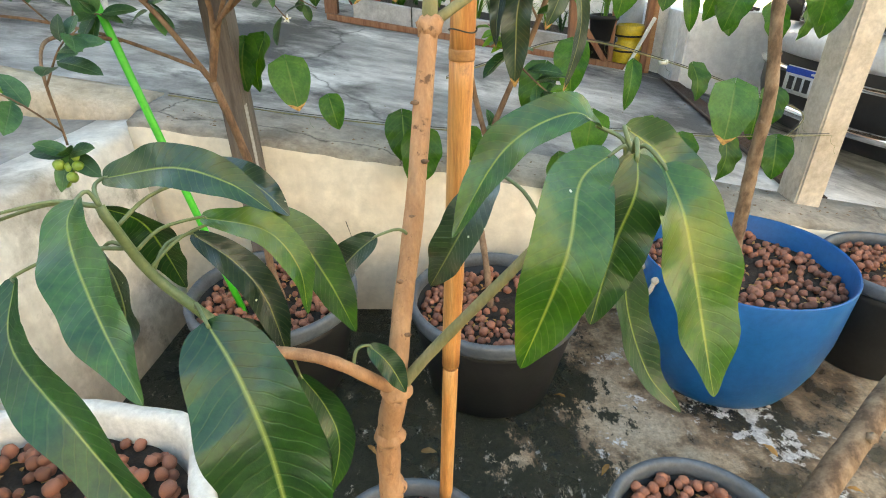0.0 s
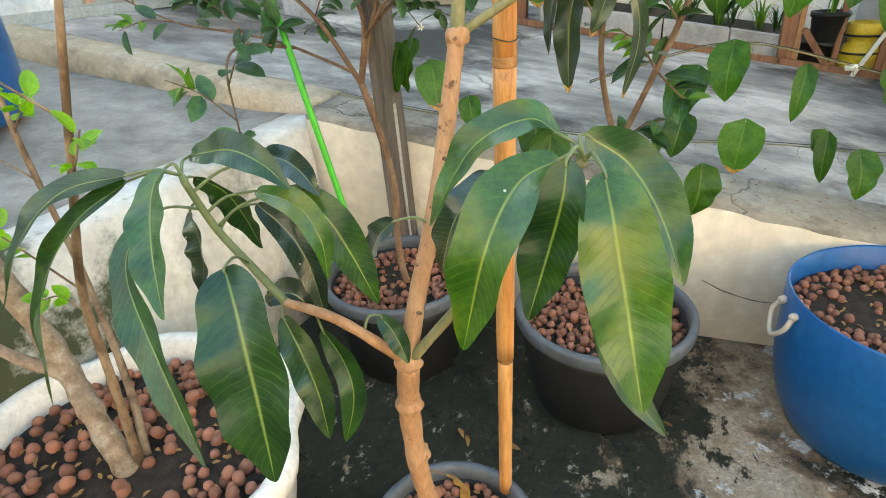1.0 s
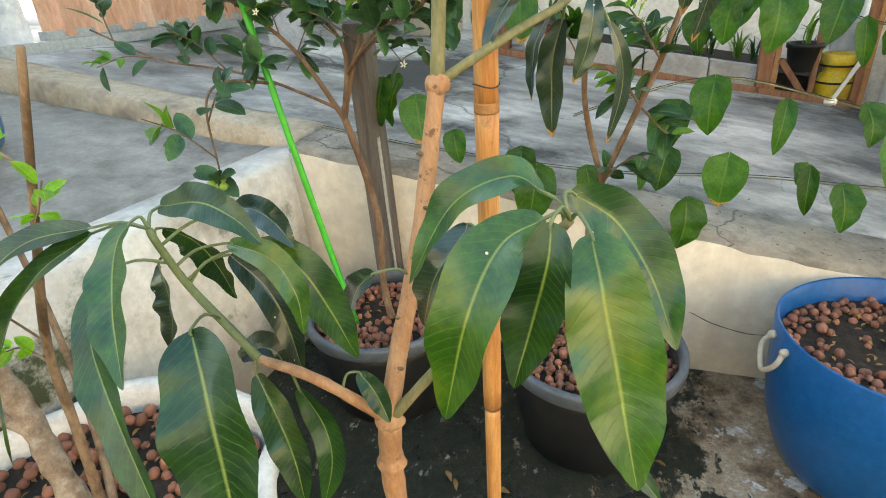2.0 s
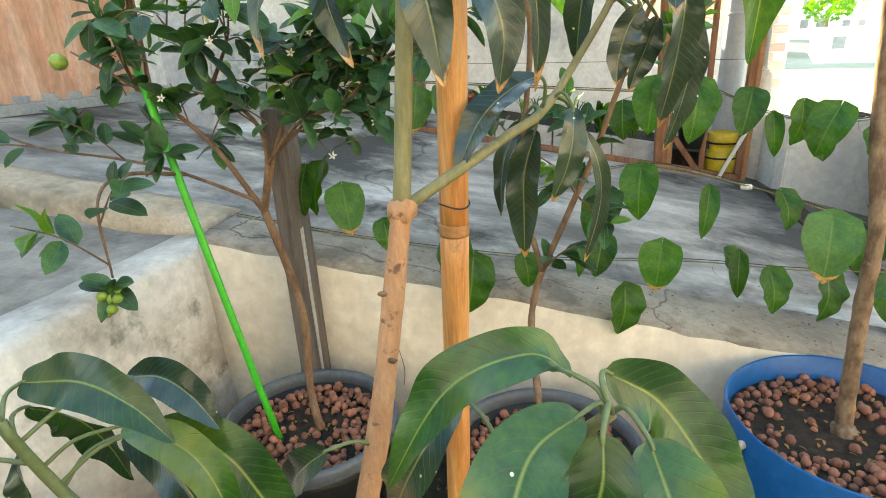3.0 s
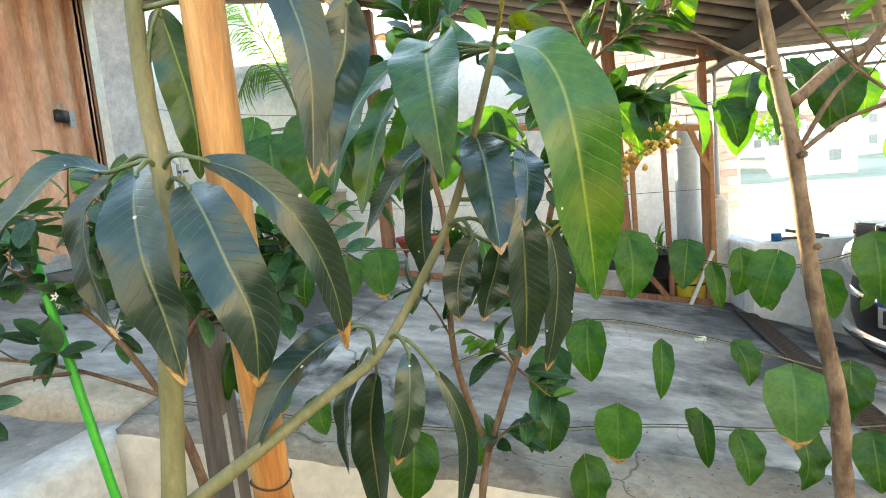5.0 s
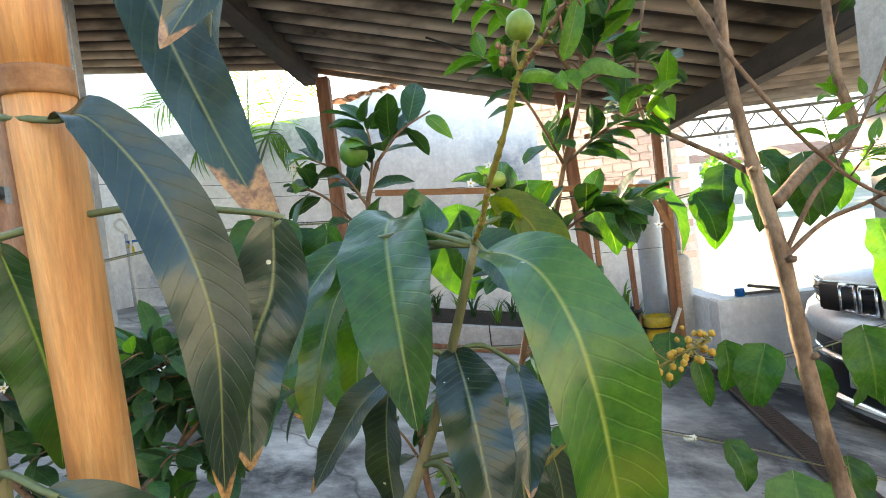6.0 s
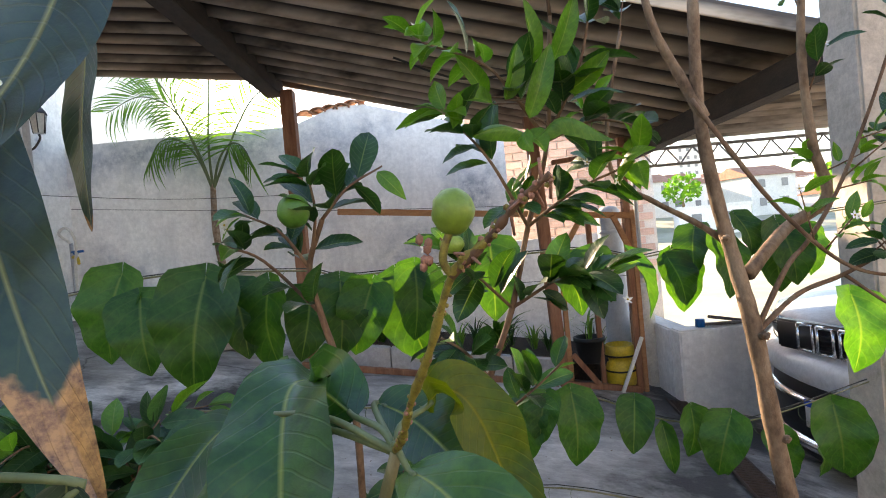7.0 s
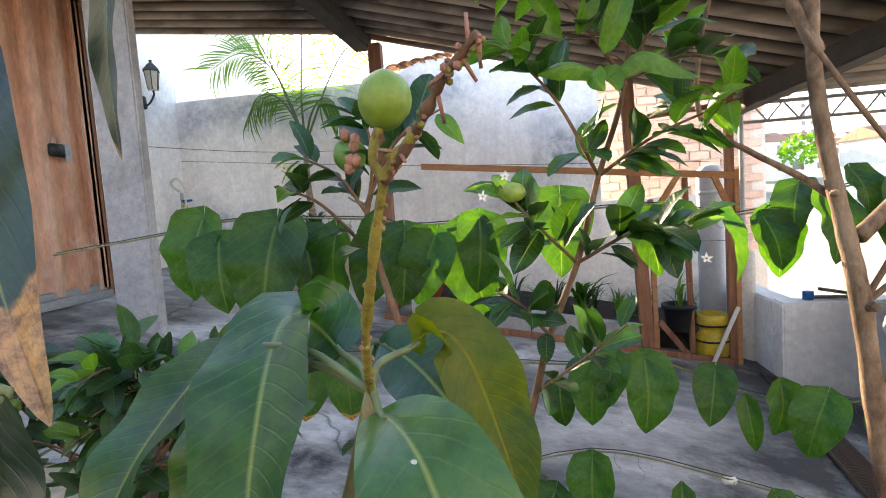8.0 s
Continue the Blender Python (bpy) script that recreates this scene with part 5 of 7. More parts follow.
mango_leaf(BRANCH_TIP, "M", 0.042, (0.182, 0.770, 1.283), (0.198, 0.765, 1.276), (0.213, 0.758, 1.264), (0.229, 0.750, 1.246), (0.239, 0.745, 1.222))
mango_leaf(BRANCH_TIP, "M", 0.044, (0.116, 0.750, 1.287), (0.101, 0.745, 1.275), (0.085, 0.720, 1.245), (0.073, 0.700, 1.209), (0.067, 0.690, 1.180))
mango_leaf(BRANCH_TIP, "L", 0.036, (0.110, 0.765, 1.269), (0.096, 0.760, 1.248), (0.084, 0.750, 1.210), (0.072, 0.745, 1.162))
mango_leaf(BRANCH_TIP, "L", 0.034, (0.128, 0.775, 1.261), (0.115, 0.770, 1.237), (0.106, 0.765, 1.205), (0.104, 0.760, 1.169))
mango_leaf(BRANCH_AXIS, "O", 0.036, (0.178, 0.722, 1.217), (0.184, 0.690, 1.195), (0.188, 0.676, 1.165), (0.193, 0.662, 1.128))
mango_leaf(BRANCH_AXIS, "O", 0.022, (0.148, 0.695, 1.216), (0.125, 0.692, 1.200), (0.105, 0.697, 1.175), (0.085, 0.703, 1.145))
mango_leaf(BRANCH_AXIS, "O", 0.032, (0.135, 0.735, 1.205), (0.128, 0.738, 1.170), (0.124, 0.748, 1.130), (0.122, 0.760, 1.092))
mango_leaf(BRANCH_AXIS, "O", 0.024, (0.214, 0.728, 1.202), (0.216, 0.700, 1.185), (0.214, 0.685, 1.165), (0.211, 0.672, 1.146))
mango_leaf(BRANCH_AXIS, "O", 0.036, (0.209, 0.712, 1.165), (0.207, 0.705, 1.130), (0.205, 0.720, 1.080), (0.204, 0.745, 1.028))
mango_leaf(BRANCH_AXIS, "O", 0.03, (0.232, 0.765, 1.135), (0.234, 0.770, 1.100), (0.229, 0.780, 1.050), (0.222, 0.795, 0.995))
mango_leaf(BRANCH_AXIS, "O", 0.024, (0.166, 0.725, 1.132), (0.162, 0.720, 1.110), (0.156, 0.725, 1.074))
mango_leaf(BRANCH_AXIS, "O", 0.024, (0.116, 0.680, 1.056), (0.115, 0.670, 1.032), (0.110, 0.668, 1.003), (0.100, 0.670, 0.970))
mango_leaf(BRANCH_AXIS, "O", 0.034, (0.083, 0.700, 1.034), (0.075, 0.700, 0.992), (0.075, 0.700, 0.949), (0.075, 0.700, 0.902))
mango_leaf(BRANCH_AXIS, "O", 0.02, (0.071, 0.700, 1.045), (0.054, 0.700, 1.014), (0.049, 0.700, 0.982), (0.050, 0.700, 0.946))
mango_leaf(BRANCH_AXIS, "O", 0.018, (0.130, 0.710, 1.030), (0.143, 0.710, 0.998), (0.147, 0.715, 0.957), (0.137, 0.715, 0.893))
mango_leaf(BRANCH_AXIS, "O", 0.026, (0.171, 0.700, 1.139), (0.160, 0.700, 1.121), (0.154, 0.700, 1.097), (0.155, 0.700, 1.073))
mango_leaf(BRANCH_AXIS, "O", 0.026, (0.191, 0.730, 1.131), (0.182, 0.730, 1.106), (0.175, 0.730, 1.086), (0.171, 0.730, 1.064))
mango_leaf(BRANCH_AXIS, "O", 0.03, (0.085, 0.655, 1.085), (0.065, 0.640, 1.075), (0.040, 0.620, 1.050), (0.017, 0.605, 1.005))

# the crown above
mango_leaf(CROWN_AXIS, "B", 0.041, (-0.017, 0.700, 1.530), (0.022, 0.700, 1.465), (0.050, 0.690, 1.400), (0.080, 0.670, 1.338), (0.107, 0.657, 1.287))
mango_leaf(CROWN_AXIS, "O", 0.036, (0.108, 0.640, 1.306), (0.101, 0.640, 1.272), (0.088, 0.635, 1.241), (0.086, 0.630, 1.192))
mango_leaf(CROWN_AXIS, "O", 0.042, (0.060, 0.715, 1.545), (0.085, 0.70, 1.51), (0.080, 0.675, 1.45), (0.058, 0.653, 1.394))
mango_leaf(CROWN_AXIS, "O", 0.022, (0.028, 0.805, 1.549), (0.02, 0.81, 1.50), (0.006, 0.82, 1.45), (0.0, 0.829, 1.393))

# the old flower stalk with its young fruit
stalk = part("flower_stalk", tube(PANICLE_AXIS[:6], 0.0017, 0.0014, 9, 8, 0.3, seed=9), PANICLE, mango, "yellow-green flower stalk")
part("dry_stalk", tube(PANICLE_AXIS[4:], 0.0014, 0.0008, 8, 8, 0.35, seed=10), TWIG, mango, "dried brown end of the flower stalk")
path = smooth_path(PANICLE_AXIS, 8)
rng = random.Random(11)
for i in range(80):
    p = path[rng.randrange(4, len(path))]
    d = Vector((rng.uniform(-1, 1), rng.uniform(-1, 1), rng.uniform(-1, 1))).normalized()
    part("bud_scar", ball(p + d * 0.0016, rng.uniform(0.0006, 0.0012), detail=1), WITHERED if i % 2 == 0 else PANICLE, stalk)
for i in range(14):
    d = Vector((rng.uniform(-1, 0.6), rng.uniform(-0.5, 0.5), rng.uniform(-1, 0.6))).normalized()
    q = path[rng.randrange(20, len(path))]
    part("dry_spur", tube([q, q + d * rng.uniform(0.003, 0.008)], 0.0006, 0.0004, 5, 2), WITHERED, stalk)
fc = Vector((0.2300, 0.640, 1.3750))
part("fruit_stalk", tube([PANICLE_AXIS[4], (0.2258, 0.641, 1.3605), (0.2268, 0.640, 1.3655), fc - Vector((0.001, 0, 0.005))], 0.0013, 0.0012, 8, 5), PANICLE, mango)
part("fruit", ball(fc, 0.0064, (1.0, 0.95, 1.1), 0.09, 3, 3), FRUITGREEN, mango, "small round unripe green mango")
for k in range(6):
    part("withered_blossom", ball((0.2205 + rng.uniform(-0.0018, 0.0018), 0.640, 1.3585 + k * 0.002 + rng.uniform(-0.001, 0.001)), 0.0014, (1, 1, 1.3), 0.4, 1, k), WITHERED, stalk)

# a spray of small yellow flowers on its own thin stalk
rng = random.Random(17)
SPRAY = [(0.222, 0.752, 1.125), (0.268, 0.752, 1.160), (0.298, 0.738, 1.186), (0.330, 0.724, 1.206)]
spray = part("flower_spray", tube(SPRAY, 0.0016, 0.0008, 7, 6, 0.2), PANICLE, mango, "spray of small yellow-orange flowers")
part("spray_stalk", tube([BRANCH_AXIS[5], (0.19, 0.745, 1.125), SPRAY[0]], 0.002, 0.0016, 7, 5), GREENSHOOT, mango)
path = smooth_path(SPRAY[1:], 10)
for i in range(70):
    p = path[rng.randrange(len(path))]
    q = p + Vector((rng.uniform(-1, 1), rng.uniform(-1, 1), rng.uniform(-0.8, 1))).normalized() * rng.uniform(0.004, 0.016)
    if i % 2:
        part("sprig", tube([p, q], 0.0006, 0.0005, 4, 2), PANICLE, spray)
    part("flower_bud", ball(q, rng.uniform(0.0014, 0.0026), (1, 1, 1.2), 0.3, 1, i), SPRAYGOLD, spray)

# a withered leaf left hanging low on the trunk
dead = spine_leaf(mango, [(-0.045, 0.50, 0.41), (-0.03, 0.505, 0.405), (-0.018, 0.51, 0.37), (-0.02, 0.51, 0.315)], 0.022, (0, -0.9, 0.3), 20, DRYLEAF, 5, name="withered_leaf", wave=0.14)
part("petiole", tube([(-0.078, 0.49, 0.42), (-0.06, 0.495, 0.418), (-0.044, 0.50, 0.41)], 0.0014, 0.001, 6, 4), TWIG, dead)

# bamboo stake
bam = thing("bamboo_stake", (-0.006, 0.695, 0.16), "straight dry bamboo stake tied beside the mango tree", "stake")
B0, B1 = Vector((-0.008, 0.695, 0.15)), Vector((0.026, 0.60, 1.75))
knots = [0.0, 0.215, 0.50, 0.765, 1.0]
for i in range(4):
    a, b = B0.lerp(B1, knots[i]), B0.lerp(B1, knots[i + 1])
    r = 0.0118 if i < 1 else 0.0135
    bm = bmesh.new()
    tube([a, a.lerp(b, 0.5), b], r, r * 1.02, 20, 6, 0.01, bm, i)
    part("culm", bm, BAMBOO, bam)
    d = (b - a).normalized()
    part("node", tube([b - d * 0.006, b - d * 0.002, b + d * 0.002, b + d * 0.006], r * 1.07, r * 1.07, 20, 2), BAMBOONODE, bam, "dark scarred node ring")
part("tie_wire", tube([B0.lerp(B1, 0.515) + Vector((math.cos(a) * 0.0148, math.sin(a) * 0.0148, 0.002 * math.sin(2 * a))) for a in steps_of(0, 6.2, 14)], 0.0008, sides=5, per=2), BLACKTUBE, bam)


# ---- the other plants ----
def leaf_set(name, material, count, length, width, **kw):
    return [leaf_mesh(name, material, length=length * (0.85 + 0.3 * i / max(1, count - 1)), width=width * (0.9 + 0.25 * ((i * 7) % count) / count), seed=i, **kw) for i in range(count)]


def leafy(parent, path, meshes, count, rng, spread=0.02, start=0.2, droop=0.3, scale=(0.7, 1.1), fresh=None, fresh_from=0.8):
    """Leaves along a twig, turned outward and a little down."""
    pts = smooth_path(path, 6)
    for i in range(count):
        t = start + (1 - start) * rng.random() ** 0.8
        k = min(len(pts) - 2, int(t * (len(pts) - 1)))
        p, d = pts[k], (pts[k + 1] - pts[k]).normalized()
        side = Vector((rng.gauss(0, 1), rng.gauss(0, 1), rng.gauss(0, 0.7)))
        side = (side - d * side.dot(d)).normalized()
        out = (side + d * rng.uniform(0.2, 1.0) + Vector((0, 0, -droop * rng.random()))).normalized()
        up = Vector((rng.gauss(0, 0.4), rng.gauss(-0.25, 0.4), 1.0))
        s = rng.uniform(*scale)
        use = fresh if fresh and t > fresh_from and rng.random() < 0.7 else meshes
        piece("leaf", rng.choice(use), aim(p + side * 0.004, out, up) @ Matrix.Scale(s, 4), parent)


CITRUS = leaf_set("leaf", CITRUSLEAF, 6, 0.072, 0.033, arch=0.005, fold=0.3, wave=0.03, sharp=0.6, widest=0.5, nu=8, nv=4)
CITRUS_NEW = leaf_set("leaf", CITRUSNEW, 4, 0.055, 0.025, arch=0.005, fold=0.35, wave=0.03, nu=8, nv=4)
SHRUB = leaf_set("leaf", SHRUBLEAF, 6, 0.06, 0.031, arch=0.003, fold=0.2, sharp=0.6, nu=7, nv=4)
SMALLNEW = leaf_set("leaf", LIMELEAF, 5, 0.028, 0.018, arch=0.002, fold=0.2, sharp=0.6, nu=6, nv=4)


def flower(parent, at, facing, size=0.008, rng=random):
    petal = leaf_mesh("petal", PETAL, length=size, width=size * 0.45, arch=-0.0015, nu=4, nv=2)
    f = Vector(facing).normalized()
    a = f.orthogonal().normalized()
    core = part("flower", ball(at, size * 0.22, detail=1), YELLOWPLASTIC, parent, "small white blossom")
    for k in range(5):
        d = a * math.cos(k * 1.2566) + f.cross(a) * math.sin(k * 1.2566)
        piece("petal", petal, aim(Vector(at), d + f * 0.25, f), core)
    return core


# lime tree in the middle pot
rng = random.Random(21)
lime = thing("lime_tree", (0.118, 1.205, 0.215), "slender lime tree with dark glossy leaves, blossoms and green limes", "tree")
LIME_FORK = (0.105, 1.395, 0.608)
part("trunk", tube([(0.118, 1.205, 0.205), (0.105, 1.27, 0.31), (0.082, 1.37, 0.46), (0.09, 1.40, 0.55), LIME_FORK], 0.0095, 0.008, 10, 8, 0.1, seed=1), TWIG, lime)
left_arm = [LIME_FORK, (0.065, 1.385, 0.75), (0.052, 1.36, 0.87), (0.068, 1.29, 1.10), (0.062, 1.25, 1.19), (0.042, 1.24, 1.28), (0.034, 1.235, 1.345), (0.06, 1.225, 1.41)]
right_arm = [LIME_FORK, (0.175, 1.38, 0.80), (0.21, 1.37, 0.90), (0.25, 1.34, 1.05), (0.275, 1.30, 1.15), (0.318, 1.295, 1.255), (0.352, 1.29, 1.375), (0.392, 1.29, 1.50), (0.41, 1.28, 1.68)]
part("limb", tube(left_arm, 0.0075, 0.0035, 9, 8, 0.05, seed=2), TWIG, lime)
part("limb", tube(right_arm, 0.0075, 0.003, 9, 8, 0.05, seed=3), TWIG, lime)
twigs = [
    ([left_arm[6], (0.0, 1.22, 1.40), (-0.05, 1.20, 1.43)], 16), ([left_arm[6], (0.055, 1.21, 1.42), (0.05, 1.19, 1.49)], 16), ([left_arm[7], (0.10, 1.22, 1.45), (0.15, 1.22, 1.475)], 14),
    ([left_arm[5], (-0.02, 1.21, 1.36), (-0.06, 1.18, 1.385)], 12), ([right_arm[5], (0.26, 1.24, 1.32), (0.22, 1.22, 1.37)], 16), ([right_arm[5], (0.40, 1.26, 1.30), (0.46, 1.24, 1.29)], 18),
    ([right_arm[4], (0.24, 1.22, 1.21), (0.21, 1.18, 1.24)], 12), ([right_arm[6], (0.42, 1.26, 1.42), (0.50, 1.24, 1.45)], 16), ([right_arm[6], (0.30, 1.24, 1.47), (0.25, 1.22, 1.53)], 14),
    ([right_arm[7], (0.34, 1.24, 1.56), (0.30, 1.22, 1.60), (0.22, 1.20, 1.63)], 12), ([right_arm[7], (0.44, 1.25, 1.60), (0.46, 1.23, 1.70)], 18), ([right_arm[8], (0.40, 1.25, 1.75), (0.38, 1.22, 1.80)], 16),
    ([right_arm[3], (0.33, 1.30, 1.12), (0.38, 1.27, 1.17)], 12), ([right_arm[7], (0.46, 1.27, 1.52), (0.52, 1.25, 1.50)], 10), ([left_arm[2], (0.02, 1.33, 0.95), (-0.03, 1.31, 1.0)], 8), ([right_arm[2], (0.16, 1.33, 0.98), (0.13, 1.3, 1.02)], 14),
    ([LIME_FORK, (0.15, 1.36, 0.67), (0.2, 1.33, 0.70)], 8), ([right_arm[1], (0.14, 1.33, 0.86), (0.09, 1.31, 0.90)], 12), ([right_arm[1], (0.22, 1.36, 0.76), (0.25, 1.34, 0.74)], 8),
]
for i, (path, n) in enumerate(twigs):
    tw = part("twig", tube(path, 0.003, 0.0014, 6, 5, seed=i), TWIG, lime)
    leafy(tw, path, CITRUS, int(n * (0.85 if i < 4 else 1.3)), rng, start=0.1, fresh=CITRUS_NEW, fresh_from=0.55 if i in (9, 10, 11, 15, 17) else 0.9)
    if i in (9, 7, 8):
        leafy(tw, path[-2:] + [Vector(path[-1]) + Vector((-0.01, -0.01, 0.01))], CITRUS_NEW, 8, rng, start=0.35, scale=(0.8, 1.2))
    if i in (0, 4, 5, 7, 9, 10):
        for k in range(2):
            flower(tw, Vector(path[-1]) + Vector((rng.uniform(-0.03, 0.03), -0.012, rng.uniform(-0.03, 0.02))), (rng.uniform(-0.4, 0.4), -1, rng.uniform(-0.2, 0.6)), rng=rng)
part("lime_fruit", ball((0.033, 1.185, 1.422), 0.0215, (1, 1, 1.06), 0.04, 3, 1), LIMEFRUIT, lime, "round unripe green lime")
for k, (b, m, e, w) in enumerate((((0.362, 1.215, 1.492), (0.400, 1.20, 1.512), (0.462, 1.20, 1.478), 0.034), ((0.352, 1.22, 1.500), (0.318, 1.205, 1.508), (0.275, 1.20, 1.500), 0.028), ((0.350, 1.205, 1.505), (0.345, 1.19, 1.49), (0.352, 1.185, 1.470), 0.022))):
    spine_leaf(lime, [Vector(b), Vector(m), Vector(e)], w, (0.1, -0.75, 0.65), 12 * (-1) ** k, CITRUSNEW, 40 + k, fold=-0.9, wave=0.02, nu=14, nv=6)
part("lime_fruit", ball((0.235, 1.23, 1.36), 0.015, (1.2, 1, 0.9), 0.05, 3, 2), FRUITGREEN, lime, "pale green young lime")
for k, (b, e, w) in enumerate((((0.326, 1.225, 1.55), (0.348, 1.215, 1.622), 0.026), ((0.357, 1.225, 1.522), (0.392, 1.215, 1.618), 0.03), ((0.35, 1.23, 1.50), (0.37, 1.2, 1.47), 0.028), ((0.30, 1.24, 1.56), (0.262, 1.2, 1.61), 0.026), ((0.31, 1.24, 1.55), (0.255, 1.2, 1.553), 0.028),
                               ((0.40, 1.24, 1.60), (0.43, 1.21, 1.68), 0.028), ((0.37, 1.24, 1.60), (0.36, 1.21, 1.68), 0.028), ((0.42, 1.25, 1.56), (0.47, 1.21, 1.60), 0.03))):
    b, e = Vector(b), Vector(e)
    spine_leaf(lime, [b, b.lerp(e, 0.4) + Vector((0.004, -0.006, 0)), e], w, (0.3, -1, 0.2), 15 * (-1) ** k, CITRUSNEW, k, fold=0.7, wave=0.03, nu=12, nv=6)
    q = nearest_on([Vector(p) for p in right_arm], b)
    part("twig", tube([q, (q + b) / 2 + Vector((0, -0.004, 0.004)), b], 0.0016, 0.0011, 5, 3), TWIG, lime)

# fruiting shrub in the left pot
rng = random.Random(31)
shrub = thing("fruiting_shrub", (-0.45, 1.2, 0.25), "wide fruiting shrub with small blue-green oval leaves", "shrub")
SF = (-0.505, 1.235, 0.795)
part("trunk", tube([(-0.43, 1.21, 0.24), (-0.455, 1.235, 0.34), (-0.452, 1.245, 0.52), (-0.475, 1.245, 0.66), SF], 0.0105, 0.0095, 10, 8, 0.08, seed=1), TWIG, shrub)
arms = [
    [SF, (-0.605, 1.23, 0.95), (-0.73, 1.23, 1.05), (-0.86, 1.2, 1.14)], [SF, (-0.485, 1.24, 0.96), (-0.58, 1.24, 1.07), (-0.65, 1.2, 1.2)],
    [SF, (-0.47, 1.25, 0.92), (-0.40, 1.24, 1.06), (-0.33, 1.2, 1.16)], [(-0.515, 1.23, 0.82), (-0.60, 1.215, 0.86), (-0.692, 1.2, 0.897), (-0.80, 1.18, 0.925), (-0.95, 1.15, 0.955), (-1.08, 1.1, 1.03)],
    [(-0.66, 1.205, 0.885), (-0.70, 1.08, 0.91), (-0.672, 0.97, 0.885), (-0.662, 0.95, 0.75)], [(-0.485, 1.24, 0.90), (-0.39, 1.2, 0.985), (-0.28, 1.16, 1.02), (-0.2, 1.14, 1.0)],
    [(-0.58, 1.24, 1.07), (-0.52, 1.2, 1.13), (-0.47, 1.14, 1.16)], [(-0.40, 1.24, 1.06), (-0.31, 1.2, 1.1), (-0.2, 1.19, 1.13)], [(-0.37, 1.22, 1.1), (-0.33, 1.17, 1.13), (-0.27, 1.15, 1.15)], [(-0.28, 1.16, 1.02), (-0.2, 1.17, 1.09), (-0.13, 1.17, 1.12)], [(-0.47, 1.25, 0.92), (-0.36, 1.2, 1.0), (-0.28, 1.18, 1.1)], [(-0.75, 1.23, 1.06), (-0.72, 1.16, 1.14), (-0.66, 1.08, 1.19)],
]
for i, path in enumerate(arms):
    part("limb", tube(path, 0.007 if i < 3 else 0.0045, 0.002, 8, 7, 0.05, seed=i), TWIG, shrub)
    pts = smooth_path(path, 6)
    for k in range(2 if i == 4 else 6):
        p = pts[rng.randrange(len(pts) // 3, len(pts))]
        q = p + Vector((rng.uniform(-0.13, 0.13), rng.uniform(-0.14, 0.08), rng.uniform(-0.05, 0.12 if i < 5 else 0.075)))
        tw = part("twig", tube([p, (p + q) / 2 + Vector((0, 0, 0.015)), q], 0.002, 0.001, 5, 4), TWIG, shrub)
        leafy(tw, [p, (p + q) / 2 + Vector((0, 0, 0.015)), q], SHRUB, 8, rng, start=0.1, scale=(0.65, 1.25), fresh=CITRUS_NEW if k == 1 else None, fresh_from=0.5)
        if k == 2:
            flower(tw, q, (0, -1, 0.5), 0.010, rng)
for k, d in enumerate(((0, 0, 0), (0.018, -0.006, 0.004), (-0.016, -0.004, 0.006), (0.006, -0.012, -0.014), (-0.022, 0.004, -0.03), (0.01, 0.01, 0.012))):
    part("berry", ball(Vector((-0.660, 0.935, 0.715)) + Vector(d), 0.0098, (1, 1, 1.05), 0.05, 2, k), FRUITGREEN, shrub, "small round green fruit")
for d in ((-0.9, -0.2, 0.1), (0.9, -0.2, 0.25), (0.8, -0.3, -0.5), (-0.3, -0.4, -0.9), (-0.7, -0.3, 0.4), (0.3, -0.6, 0.3)):
    piece("leaf", rng.choice(SHRUB), aim(Vector((-0.660, 0.945, 0.735)), d, (0, -0.6, 0.8)), shrub)
for p, r in (((-0.80, 1.1, 1.12), 0.016), ((-0.5, 1.16, 1.1), 0.011)):
    part("berry", ball(p, r, lump=0.05), FRUITGREEN, shrub, "small round green fruit")

# bright green rod leaning in the left pot, and the weathered post by the wall
rod = thing("green_stake", (-0.52, 1.165, 0.25), "thin bright green coated stake leaning in the pot", "stake")
part("rod", tube([(-0.515, 1.163, 0.23), (-0.62, 1.18, 0.68), (-0.722, 1.2, 1.13)], 0.0085, 0.0085, 12, 4), GREENROD, rod)
part("cap", ball((-0.723, 1.2, 1.133), 0.0088), GREENROD, rod)
post = thing("weathered_post", (-0.52, 1.43, 0.0), "dark weathered wooden post against the retaining wall", "post")
part("shaft", prism([(-0.555, 0.0), (-0.495, 0.0), (-0.515, 1.0), (-0.572, 1.0)], 1.40, 1.475, "y", 0.003), OLDWOOD, post, smooth=False)
part("edge_batten", prism([(-0.4945, 0.0), (-0.489, 0.0), (-0.509, 0.7), (-0.5085, 0.7)], 1.405, 1.42, "y", 0.002), GREYCOL, post, "pale cement-streaked edge", smooth=False)

